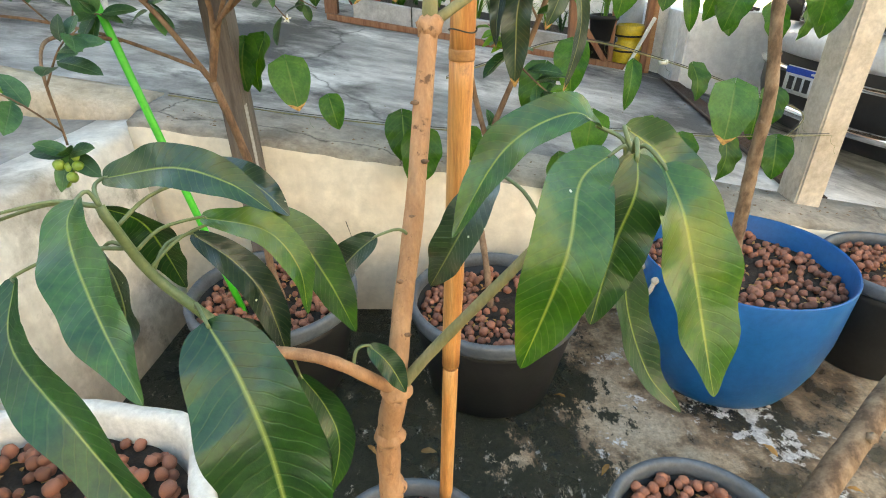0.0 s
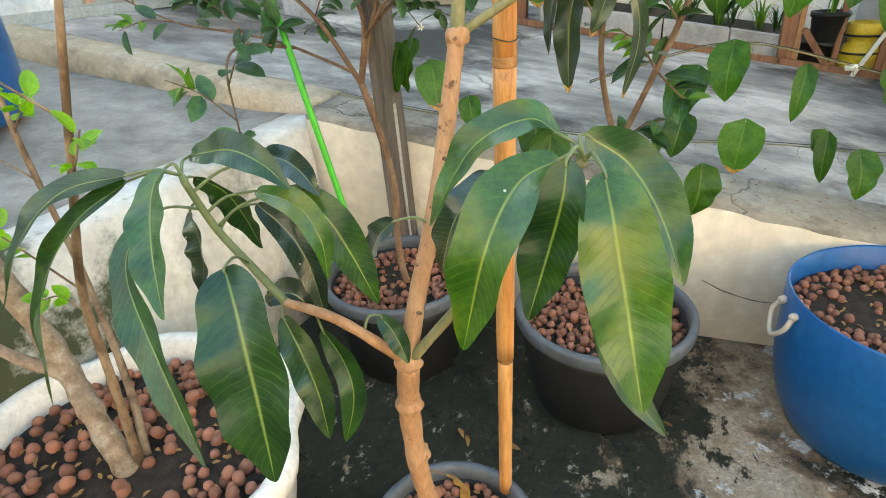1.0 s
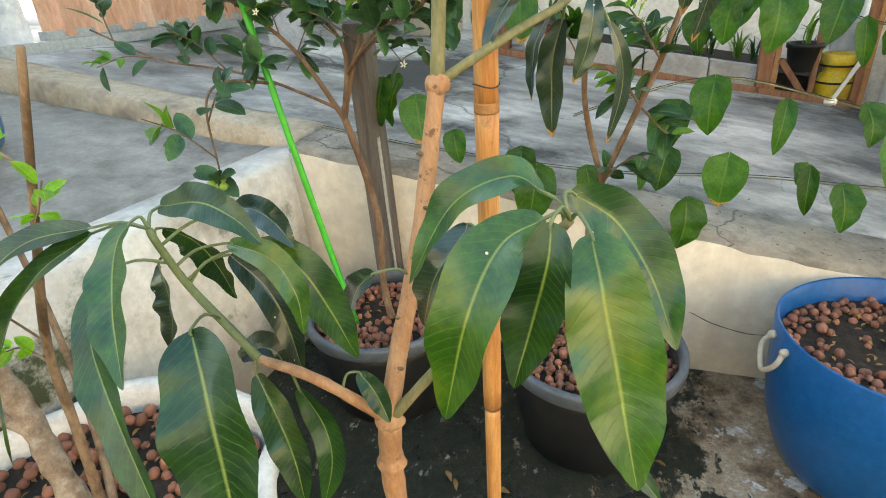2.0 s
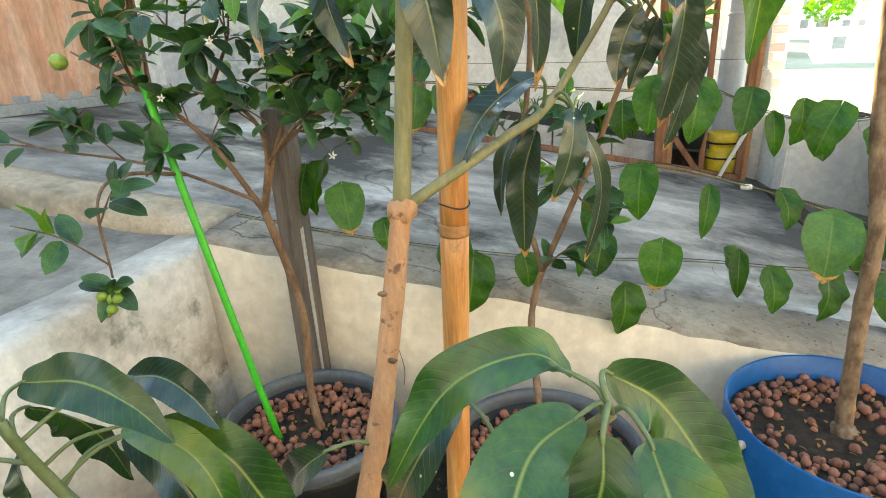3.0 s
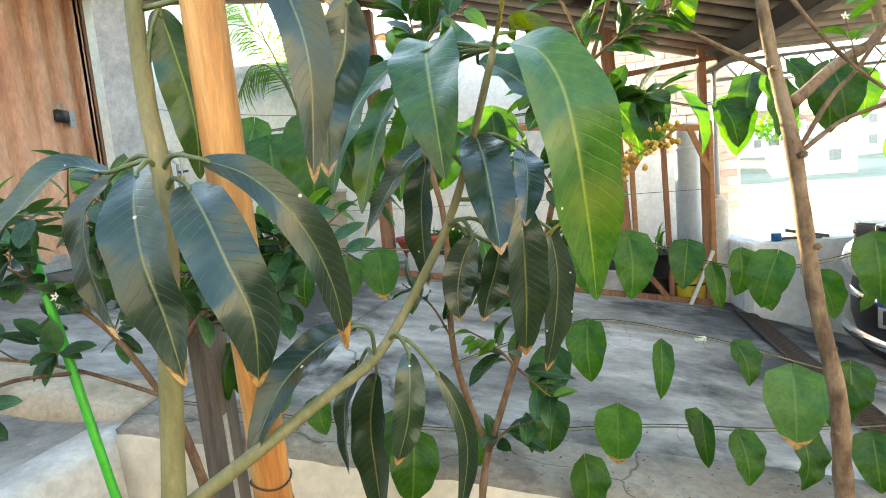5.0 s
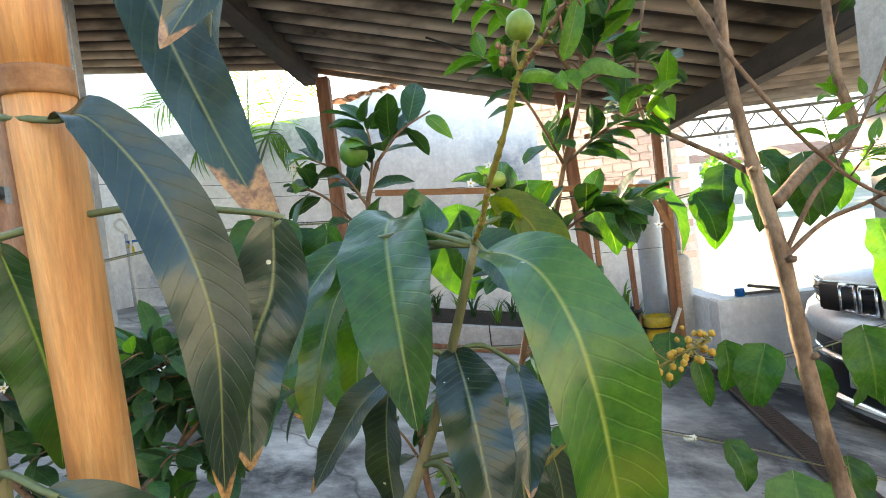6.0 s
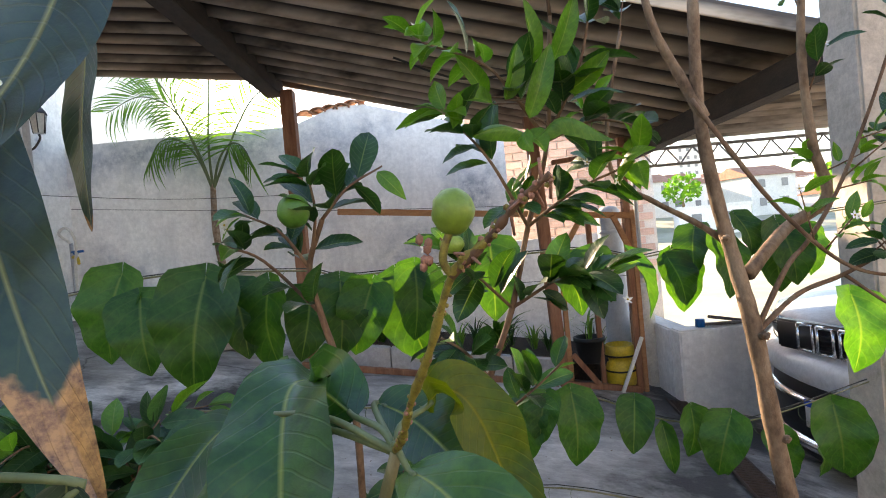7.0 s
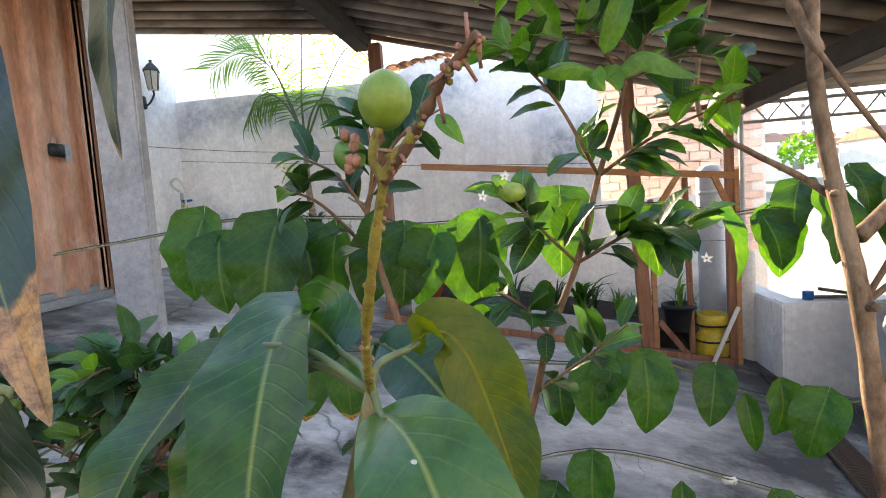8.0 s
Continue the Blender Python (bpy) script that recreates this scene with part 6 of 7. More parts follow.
# tree in the blue drum
rng = random.Random(41)
gt = thing("young_tree", (0.757, 1.262, 0.30), "young tan-barked tree with sparse twigs in the blue drum", "tree")
part("trunk", tube([(0.757, 1.262, 0.285), (0.757, 1.28, 0.39), (0.748, 1.29, 0.61), (0.735, 1.278, 0.755), (0.712, 1.30, 0.93), (0.684, 1.305, 1.182), (0.672, 1.32, 1.285), (0.655, 1.33, 1.40), (0.645, 1.34, 1.54), (0.655, 1.35, 1.72)], 0.0175, 0.0085, 14, 9, 0.07, seed=1), GREYTWIG, gt)
for p, r in (((0.752, 1.275, 0.45), 0.017), ((0.742, 1.274, 0.69), 0.0165), ((0.722, 1.277, 0.84), 0.0155), ((0.70, 1.292, 1.02), 0.0145), ((0.684, 1.30, 1.18), 0.0155), ((0.665, 1.315, 1.33), 0.0125)):
    part("knot", ball(Vector(p) + Vector((0.011 * math.cos(p[2] * 31), 0.011 * math.sin(p[2] * 31) - 0.003, 0)), r * 0.5, (1.0, 0.9, 0.8), 0.45, 3, int(p[2] * 20)), GREYTWIG, gt)
part("root_flare", ball((0.757, 1.264, 0.303), 0.026, (1, 1, 0.9), 0.3, 3, 2), GREYTWIG, gt)
limbs = [
    ([(0.690, 1.32, 1.27), (0.786, 1.37, 1.334), (0.856, 1.37, 1.379), (0.84, 1.37, 1.471), (0.834, 1.37, 1.612), (0.845, 1.37, 1.75)], 0.011),
    ([(0.650, 1.335, 1.52), (0.621, 1.35, 1.599), (0.591, 1.35, 1.667), (0.573, 1.35, 1.75)], 0.010),
    ([(0.686, 1.31, 1.176), (0.756, 1.33, 1.273), (0.795, 1.33, 1.314), (0.847, 1.33, 1.39), (0.902, 1.33, 1.502), (0.946, 1.33, 1.605)], 0.0045),
    ([(0.686, 1.31, 1.176), (0.77, 1.33, 1.23), (0.845, 1.33, 1.255), (0.928, 1.33, 1.292), (1.0, 1.32, 1.33)], 0.0045),
    ([(0.63, 1.33, 1.55), (0.682, 1.3, 1.439), (0.744, 1.3, 1.354), (0.825, 1.3, 1.276), (0.90, 1.3, 1.251), (0.97, 1.3, 1.26)], 0.0042),
    ([(0.680, 1.33, 1.31), (0.636, 1.35, 1.353), (0.566, 1.35, 1.397), (0.505, 1.35, 1.445), (0.505, 1.35, 1.546), (0.536, 1.35, 1.672)], 0.0055),
    ([(0.845, 1.33, 1.255), (0.90, 1.3, 1.20), (0.96, 1.28, 1.17)], 0.003),
]
for i, (path, r) in enumerate(limbs):
    lb = part("limb", tube(path, r, r * 0.5, 9, 7, 0.07, seed=i), GREYTWIG if i < 2 or i == 5 else TWIG, gt)
    pts = smooth_path(path, 6)
    for k in range(0 if i == 1 else 4):
        p = pts[rng.randrange(len(pts) // 2, len(pts))]
        q = p + Vector((rng.uniform(-0.05, 0.09), rng.uniform(-0.06, 0.03), rng.uniform(0.0, 0.09)))
        tw = part("twig", tube([p, q], 0.0016, 0.0009, 5, 3), TWIG, gt)
        leafy(tw, [p, (p + q) / 2, q], CITRUS_NEW if k % 2 else CITRUS, 5, rng, start=0.4, scale=(0.5, 1.0))
        if rng.random() < 0.5:
            flower(tw, q, (0, -1, 0.4), 0.008, rng)

# stems in the white planter
rng = random.Random(51)
wp = thing("pitanga_shrub", (-0.62, 0.43, 0.30), "shrub with lichen-covered stems and few bright green leaves", "shrub")
part("old_stem", tube([(-0.615, 0.425, 0.29), (-0.665, 0.44, 0.38), (-0.741, 0.47, 0.49), (-0.785, 0.47, 0.637), (-0.825, 0.47, 0.74)], 0.021, 0.017, 14, 8, 0.12, seed=1), LICHENBARK, wp)
part("side_stem", tube([(-0.72, 0.46, 0.46), (-0.80, 0.44, 0.50), (-0.88, 0.42, 0.56)], 0.012, 0.008, 10, 6, 0.1, seed=2), LICHENBARK, wp)
part("young_stem", tube([(-0.605, 0.44, 0.30), (-0.60, 0.455, 0.50), (-0.575, 0.455, 0.665), (-0.49, 0.452, 0.851), (-0.40, 0.45, 1.046)], 0.0085, 0.004, 10, 8, 0.06, seed=3), GREYTWIG, wp)
part("young_stem", tube([(-0.61, 0.46, 0.30), (-0.69, 0.53, 0.42), (-0.80, 0.6, 0.60), (-0.848, 0.62, 0.84), (-0.83, 0.62, 1.02)], 0.008, 0.004, 10, 8, 0.06, seed=4), GREYTWIG, wp)
for path in ([(-0.575, 0.455, 0.665), (-0.62, 0.43, 0.74), (-0.66, 0.41, 0.80)], [(-0.49, 0.452, 0.851), (-0.44, 0.43, 0.88), (-0.40, 0.42, 0.92)], [(-0.46, 0.45, 0.92), (-0.52, 0.44, 0.96), (-0.57, 0.43, 1.0)],
             [(-0.848, 0.62, 0.84), (-0.78, 0.6, 0.88), (-0.74, 0.58, 0.9)], [(-0.84, 0.62, 0.75), (-0.9, 0.6, 0.8), (-0.95, 0.58, 0.83)], [(-0.58, 0.455, 0.62), (-0.64, 0.46, 0.64), (-0.68, 0.45, 0.63)]):
    tw = part("twig", tube(path, 0.002, 0.001, 6, 4), GREYTWIG, wp)
    leafy(tw, path, SMALLNEW, 9, rng, start=0.3, scale=(0.7, 1.2))

# trunk in the near right pot, leaning out of view
nt = thing("pruned_tree", (0.70, 0.70, 0.0), "leaning bare tan tree trunk", "tree")
part("trunk", tube([(0.56, 0.56, 0.0), (0.70, 0.70, 0.10), (0.80, 0.78, 0.17), (1.05, 0.95, 0.33), (1.3, 1.05, 0.55)], 0.03, 0.024, 16, 8, 0.06, seed=5), GREYTWIG, nt)
for p, r in (((0.695, 0.678, 0.115), 0.014), ((0.83, 0.778, 0.205), 0.012), ((1.06, 0.93, 0.352), 0.013)):
    part("knot", ball(p, r, (1.0, 0.9, 0.85), 0.4, 3, int(r * 5000)), GREYTWIG, nt)

# ---- the climbing vine on its wires ----
rng = random.Random(61)
VINE = leaf_set("leaf", VINELEAF, 6, 0.108, 0.082, arch=0.014, fold=0.3, wave=0.06, widest=0.36, sharp=0.92, heart=0.12, nu=16, nv=8)
VINE_THIN = leaf_set("leaf", VINELEAF, 3, 0.10, 0.042, arch=0.012, fold=0.5, wave=0.05, widest=0.36, sharp=0.8, heart=0.08, nu=10, nv=6)
VINE_SPOT = [leaf_mesh("leaf", leaf_material("blighted_vine_leaf", (0.028, 0.11, 0.016), (0.055, 0.16, 0.026), (0.14, 0.22, 0.06), 7, 0.4, 0.3, 0.1, vein_mix=0.3, slant=1.6, brown_tip=0.08), length=0.12, width=0.1, arch=0.006, fold=0.12, wave=0.03, widest=0.36, sharp=0.75, heart=0.12, nu=10, nv=6)]
vine = thing("climbing_vine", (0.2, 1.52, 0.6), "climbing vine with large heart-shaped green leaves along wires", "vine")
RUNS = [
    [(-0.75, 1.52, 0.70), (-0.37, 1.505, 0.644), (0.09, 1.5, 0.60), (0.47, 1.5, 0.602), (0.737, 1.5, 0.585), (1.13, 1.58, 0.56)],
    [(0.003, 1.640, 0.716), (0.086, 1.630, 0.747), (0.352, 1.630, 0.819), (0.624, 1.630, 0.762), (0.858, 1.630, 0.685), (1.046, 1.610, 0.618), (0.993, 1.570, 0.551)],
    [(-0.398, 1.630, 1.053), (0.366, 1.630, 1.002), (0.489, 1.630, 1.009), (0.663, 1.630, 0.939), (0.842, 1.630, 0.922), (1.204, 1.690, 0.977)],
    [(-0.75, 1.5, 1.30), (-0.46, 1.5, 1.331), (-0.307, 1.5, 1.348), (-0.047, 1.5, 1.333), (0.06, 1.5, 1.315), (0.454, 1.5, 1.327), (0.603, 1.5, 1.30), (0.781, 1.5, 1.338), (1.13, 1.58, 1.36)],
]
for run in RUNS:
    part("vine_stem", tube(run, 0.0022, 0.0014, 7, 7, 0.1), GREENBARK, vine)
    part("support_wire", tube([Vector(p) + Vector((0, 0.006, 0.004)) for p in run], 0.0012, 0.0012, 5, 4), BLACKTUBE, vine)
LOW = [  # place along the yard, height, size, turn, kind
    (-0.395, 0.80, 1.15, 0, 2), (-0.50, 0.845, 1.2, 10, 0), (-0.46, 0.85, 1.0, -20, 0), (-0.32, 0.70, 0.8, 20, 0), (-0.121, 0.652, 1.1, 10, 0), (-0.065, 0.622, 1.25, -10, 0), (0.19, 0.645, 0.95, 35, 1), (0.258, 0.665, 0.8, 0, 0), (0.389, 0.655, 1.15, 0, 2), (0.536, 0.633, 0.8, 30, 0), (0.567, 0.64, 1.0, -40, 1),
    (0.649, 0.598, 0.85, 0, 0), (0.745, 0.735, 1.4, 0, 2), (0.783, 0.58, 1.1, 10, 0), (0.893, 0.594, 1.1, -15, 0), (0.31, 0.535, 1.05, 0, 0), (0.05, 0.61, 0.9, 20, 0),
]
HANG = [
    (0.271, 0.758, 1.09, -20, 0), (0.351, 0.816, 1.03, 0, 0), (0.517, 0.768, 1.14, 20, 1), (0.690, 0.758, 1.09, 0, 0), (0.938, 0.690, 0.98, 10, 0), (0.884, 0.661, 0.87, 0, 0),
    (0.295, 0.976, 1.09, 0, 0), (0.365, 1.030, 1.14, 0, 0), (0.453, 1.025, 1.31, 25, 0), (0.405, 1.041, 0.87, -30, 0), (0.598, 0.998, 0.98, 0, 0), (0.626, 0.949, 1.03, 0, 1), (0.703, 0.971, 1.09, 20, 0), (0.765, 0.965, 1.20, -20, 0), (0.731, 0.922, 1.03, 10, 0), (0.874, 0.905, 0.98, 0, 0), (0.932, 0.922, 1.03, 25, 0), (1.000, 0.949, 1.09, 0, 0), (-0.123, 1.039, 1.14, 0, 2), (-0.231, 1.029, 1.09, 10, 2), (-0.324, 1.041, 0.98, -10, 0),
]
HIGH = [
    (-0.388, 1.347, 1.25, 0, 0), (-0.34, 1.345, 1.1, 30, 0), (-0.215, 1.355, 1.35, 0, 0), (-0.175, 1.336, 1.0, 20, 0), (-0.1, 1.325, 1.25, -15, 0), (-0.042, 1.315, 1.05, 0, 0), (0.022, 1.315, 1.1, 10, 0), (0.077, 1.30, 0.9, -20, 0), (0.133, 1.325, 1.1, 0, 0),
    (0.164, 1.31, 0.9, 25, 0), (0.313, 1.335, 0.9, 0, 0), (0.443, 1.345, 0.9, 25, 0), (0.503, 1.333, 0.8, 0, 0), (0.546, 1.33, 1.1, 50, 1), (0.63, 1.325, 0.75, 30, 0), (0.66, 1.315, 0.8, 0, 0), (0.7, 1.33, 0.65, -25, 0), (0.726, 1.321, 0.75, 0, 0), (0.77, 1.345, 0.7, 35, 0), (0.806, 1.37, 0.85, 0, 0), (0.835, 1.34, 0.7, -20, 0), (0.87, 1.35, 0.75, 20, 0), (0.948, 1.2, 1.0, 0, 0), (0.92, 1.0, 1.0, 0, 0),
]
for row in (LOW, HANG, HIGH):
    for x, z, s, turn, kind in row:
        me = rng.choice(VINE if kind == 0 else VINE_THIN if kind == 1 else VINE_SPOT)
        base = Vector((x + rng.uniform(-0.012, 0.012), (1.585 if row is HANG else 1.475) + rng.uniform(-0.035, 0.03), z + (rng.uniform(-0.035, 0.02) if z > 1.2 else 0.0)))
        down = Vector((math.sin(radians(turn)) * 0.25 + rng.uniform(-0.28, 0.28), -0.22 + rng.uniform(-0.2, 0.2), -1))
        up = Vector((math.sin(radians(turn)) + rng.uniform(-0.5, 0.5), -1, 0.3))
        lf = piece("leaf", me, aim(base, down, up) @ Matrix.Scale(s * (rng.uniform(0.95, 1.2) if kind < 2 else 0.92) * (1.15 if row is HIGH else 0.92 if row is HANG else 1.0), 4), vine)
for run in RUNS:
    pts = smooth_path(run, 6)
    for k in range(9):
        p = pts[rng.randrange(3, len(pts))]
        coil = [p + Vector((0.004 * math.cos(a * 1.0) + 0.001 * a, -0.003 * a, -0.004 * a + 0.004 * math.sin(a))) for a in steps_of(0, rng.uniform(4, 11), 16)]
        part("tendril", tube(coil, 0.0006, 0.0004, 4, 1), GREENSHOOT, vine)
part("clip", box((0.606, 1.628, 0.752), (0.634, 1.640, 0.766), 0.003), PETAL, vine, "white plastic clip")


# ---- the planter bed and trellis along the back wall ----
bed = thing("planter_bed", (0.3, 4.3, yard_z(0.3, 4.2)), "long low concrete planter bed with timber edging", "planter")


def sloped_block(x0, x1, y0, y1, low, high, bevel=0.004):
    bm = box((x0, y0, 0), (x1, y1, 1), 0)
    for v in bm.verts:
        v.co.z = yard_z(v.co.x, v.co.y) + (high if v.co.z > 0.5 else low)
    bmesh.ops.bevel(bm, geom=bm.edges[:], offset=bevel, segments=1, affect="EDGES")
    return bm


for i in range(4):
    x0 = -0.62 + i * 0.41
    part("kerb_block", sloped_block(x0, x0 + 0.402, 4.12, 4.20, -0.05, 0.15), GREYCOL, bed, smooth=False)
part("earth", sloped_block(-0.6, 1.5, 4.21, 5.09, -0.05, 0.12), SOIL, bed, smooth=False)
part("edge_board", sloped_block(-0.78, 0.88, 3.985, 4.02, 0.0, 0.04), REDWOOD, bed, "reddish timber edging board", smooth=False)
part("edge_board", sloped_block(0.89, 1.42, 3.985, 4.02, 0.0, 0.04), REDWOOD, bed, smooth=False)

trellis = thing("timber_trellis", (1.15, 4.05, yard_z(1.15, 4.05)), "rough reddish timber frame over the planter bed", "trellis")


def bar(a, b, w=0.04, d=0.03, material=None, name="post", parent=None):
    a, b = Vector(a), Vector(b)
    L = (b - a).length
    m = aim(a, b - a, (0, -1, 0.01))
    return part(name, box((0, -w / 2, -d / 2), (L, w / 2, d / 2), 0.003, m), material or REDWOOD, parent or trellis, smooth=False)


bar((0.925, 4.05, yard_z(0.925, 4.05)), (0.845, 4.05, 2.12), 0.075, 0.07)
bar((0.975, 4.03, yard_z(0.975, 4.03)), (0.965, 4.03, 1.30), 0.03, 0.03, PALEWOOD)
bar((1.20, 4.08, yard_z(1.20, 4.05)), (1.18, 4.08, 1.42), 0.032, 0.03)
bar((1.425, 4.05, yard_z(1.425, 4.05)), (1.43, 4.05, 1.93), 0.045, 0.05)
bar((1.458, 4.03, yard_z(1.45, 4.03)), (1.46, 4.03, 1.45), 0.03, 0.03, PALEWOOD)
bar((-0.46, 4.02, 1.613), (1.47, 4.02, 1.41), 0.04, 0.025, PALEWOOD, "rail")
bar((-0.80, 4.32, yard_z(-0.8, 4.3)), (-0.795, 4.32, 2.52), 0.09, 0.09, REDWOOD, "corner_post")
bar((1.325, 4.0, 1.42), (1.445, 4.0, 1.13), 0.035, 0.02, PALEWOOD, "brace")
bar((1.12, 4.0, 1.43), (0.95, 4.0, 1.17), 0.035, 0.02, PALEWOOD, "brace")
bar((0.99, 4.0, 0.54), (1.19, 4.0, 0.27), 0.035, 0.025, REDWOOD, "brace")
bar((1.44, 3.98, 0.62), (1.28, 3.96, 0.27), 0.022, 0.02, PETAL, "brace")
bar((0.96, 4.0, 1.80), (1.75, 4.0, 1.86), 0.03, 0.03, REDWOOD, "rail")
bar((0.96, 4.0, 0.30), (1.42, 4.0, 0.245), 0.04, 0.03, REDWOOD, "rail")
part("block", box((0.90, 3.99, 1.18), (0.985, 4.015, 1.28), 0.004), PALEWOOD, trellis, smooth=False)


def plain_pot(name, centre, r, h, material, label, taper=0.78, lip=0.01, group=""):
    x, y, z = centre
    p = thing(name, centre, label, "plant pot", group)
    part("body", lathe([(0, 0), (r * taper, 0), (r * taper + 0.004, 0.006), (r, h - 0.03), (r + lip, h - 0.028), (r + lip, h), (r - 0.006, h), (r - 0.01, h - 0.05), (0, h - 0.05)], centre, 36), material, p)
    return p


def tuft(name, base, label, material, count, length, width, seed, spread=0.6, arch=0.05):
    """A plant of long leaves from one base."""
    rr = random.Random(seed)
    t = thing(name, base, label, "plant")
    me = [leaf_mesh("leaf", material, length=length * (0.7 + 0.2 * i), width=width, arch=arch * length, fold=0.3, nu=8, nv=2, tail=0.6, sharp=0.9, seed=i) for i in range(3)]
    for i in range(count):
        a = rr.uniform(0, 2 * math.pi)
        d = Vector((math.cos(a) * spread, math.sin(a) * spread, 1 + rr.uniform(-0.3, 0.4)))
        piece("leaf", rr.choice(me), aim(Vector(base) + Vector((rr.uniform(-0.02, 0.02), rr.uniform(-0.02, 0.02), 0)), d, (math.cos(a) * -0.5, math.sin(a) * -0.5, 1)), t)
    return t


plain_pot("plant_pot", (1.135, 4.13, yard_z(1.135, 4.13) + 0.155), 0.095, 0.17, BLACKPLASTIC, "small black plastic plant pot on the bed edge")

yp = thing("yellow_container", (1.325, 4.1, yard_z(1.32, 4.1) + 0.02), "yellow plastic container cut open as a planter", "planter")
part("body", lathe([(0, 0), (0.085, 0), (0.098, 0.02), (0.10, 0.11), (0.09, 0.15), (0.075, 0.16), (0.08, 0.19), (0.10, 0.2), (0.095, 0.27), (0.088, 0.275), (0.085, 0.2), (0, 0.19)], (1.325, 4.1, yard_z(1.32, 4.1) + 0.02), 32), YELLOWPLASTIC, yp)
for z in (0.10, 0.20):
    part("strap", lathe([(0.1005, z), (0.1025, z), (0.1025, z + 0.012), (0.1005, z + 0.012), (0.1005, z)], (1.325, 4.1, yard_z(1.32, 4.1) + 0.02), 32), BLACKPLASTIC, yp)
plain_pot("bowl_pot", (-0.56, 4.33, yard_z(-0.56, 4.33) + 0.10), 0.17, 0.16, TERRACOTTA, "red terracotta bowl at the end of the bed", 0.6)
plain_pot("stone_pot", (-1.43, 4.5, yard_z(-1.43, 4.5) + 0.01), 0.265, 0.52, STONEPOT, "tall round pale stone-textured pot", 0.86)
plain_pot("stone_pot", (-1.87, 4.46, yard_z(-1.87, 4.46) + 0.01), 0.12, 0.17, WHITEPLASTIC, "small pale round pot near the back wall", 0.8)
plain_pot("white_bowl", (-2.2, 4.75, yard_z(-2.2, 4.75) + 0.01), 0.16, 0.2, WHITEPLASTIC, "whitish plastic bowl by the back wall", 0.8)
for i in range(14):
    x, y = -0.45 + i * 0.14 + random.uniform(-0.04, 0.04), random.uniform(4.4, 4.95)
    tuft("grass_clump", (x, y, yard_z(x, y) + 0.12), "clump of narrow green leaves in the planter bed", PALMLEAF if i % 2 else CITRUSLEAF, 14, 0.24, 0.014, 100 + i, 0.55)
tuft("potted_seedling", (1.135, 4.13, yard_z(1.135, 4.13) + 0.275), "thin seedling with drooping leaves in a black pot", PALMLEAF, 7, 0.26, 0.02, 131, 0.5, 0.2)
for i, (x, y) in enumerate(((-1.43, 4.5), (-1.87, 4.46), (-2.2, 4.75))):
    tuft("potted_plant", (x, y, yard_z(x, y) + (0.48 if i == 0 else 0.16)), "small leafy plant in a pale pot", CITRUSLEAF, 16, 0.22, 0.03, 140 + i, 0.8)
tuft("bed_plant", (-0.3, 4.45, yard_z(-0.3, 4.45) + 0.12), "broad-leaved green plant in the bed", VINELEAF, 16, 0.3, 0.06, 151, 0.7)
tuft("bed_plant", (0.55, 4.5, yard_z(0.55, 4.5) + 0.12), "broad-leaved green plant in the bed", VINELEAF, 16, 0.34, 0.05, 152, 0.6)

# palm behind the low part of the back wall
palm = thing("palm_tree", (-1.55, 4.95, yard_z(-1.55, 4.95)), "slender palm with feathery drooping fronds by the wall", "palm")
part("trunk", tube([(-1.60, 4.95, yard_z(-1.60, 4.95)), (-1.61, 4.95, 1.1), (-1.66, 4.95, 1.6), (-1.65, 4.95, 2.0)], 0.042, 0.02, 12, 8, 0.08), LICHENBARK, palm)
LEAFLET = [leaf_mesh("leaflet", PALMLEAF, length=0.30, width=0.014, arch=0.01, fold=0.4, nu=6, nv=2, tail=0.5, seed=i) for i in range(2)]
rng = random.Random(71)
FRONDS = [
    [(-1.65, 4.95, 1.95), (-1.74, 4.92, 2.3), (-1.88, 4.88, 2.62), (-2.12, 4.84, 2.74), (-2.38, 4.8, 2.62)],
    [(-1.65, 4.95, 1.95), (-1.645, 4.93, 2.3), (-1.6, 4.9, 2.65), (-1.55, 4.88, 3.0), (-1.5, 4.86, 3.2)],
    [(-1.65, 4.95, 1.95), (-1.52, 4.93, 2.2), (-1.38, 4.9, 2.45), (-1.2, 4.88, 2.68), (-0.98, 4.85, 2.72)],
    [(-1.65, 4.95, 1.95), (-1.70, 4.88, 2.2), (-1.78, 4.8, 2.5), (-1.9, 4.72, 2.8), (-2.05, 4.66, 2.95)],
    [(-1.65, 4.95, 1.95), (-1.72, 4.9, 2.2), (-1.84, 4.86, 2.36), (-1.98, 4.82, 2.36), (-2.08, 4.8, 2.2)],
    [(-1.65, 4.95, 1.95), (-1.56, 4.9, 2.18), (-1.44, 4.86, 2.3), (-1.33, 4.83, 2.26), (-1.25, 4.8, 2.1)],
]
for k, path in enumerate(FRONDS):
    fr = part("frond", tube(path, 0.012, 0.003, 7, 7), GREENSHOOT, palm)
    pts = smooth_path(path, 6 if k in (2, 4, 5) else 12)
    for i in range(11, len(pts) - 1):
        d = (pts[i + 1] - pts[i]).normalized()
        for s in (-1, 1):
            side = d.cross(Vector((0, 1, 0.2))).normalized() * s
            hang = -0.25 - 0.5 * (1 - i / len(pts)) - (1.6 if k > 3 else 0.0)
            piece("leaflet", LEAFLET[i % 2], aim(pts[i], side * 0.7 + d * 0.7 + Vector((0, rng.uniform(-0.3, 0.3), hang)), (0, -1, 0.3)) @ Matrix.Scale(rng.uniform(0.7, 1.1), 4), fr)

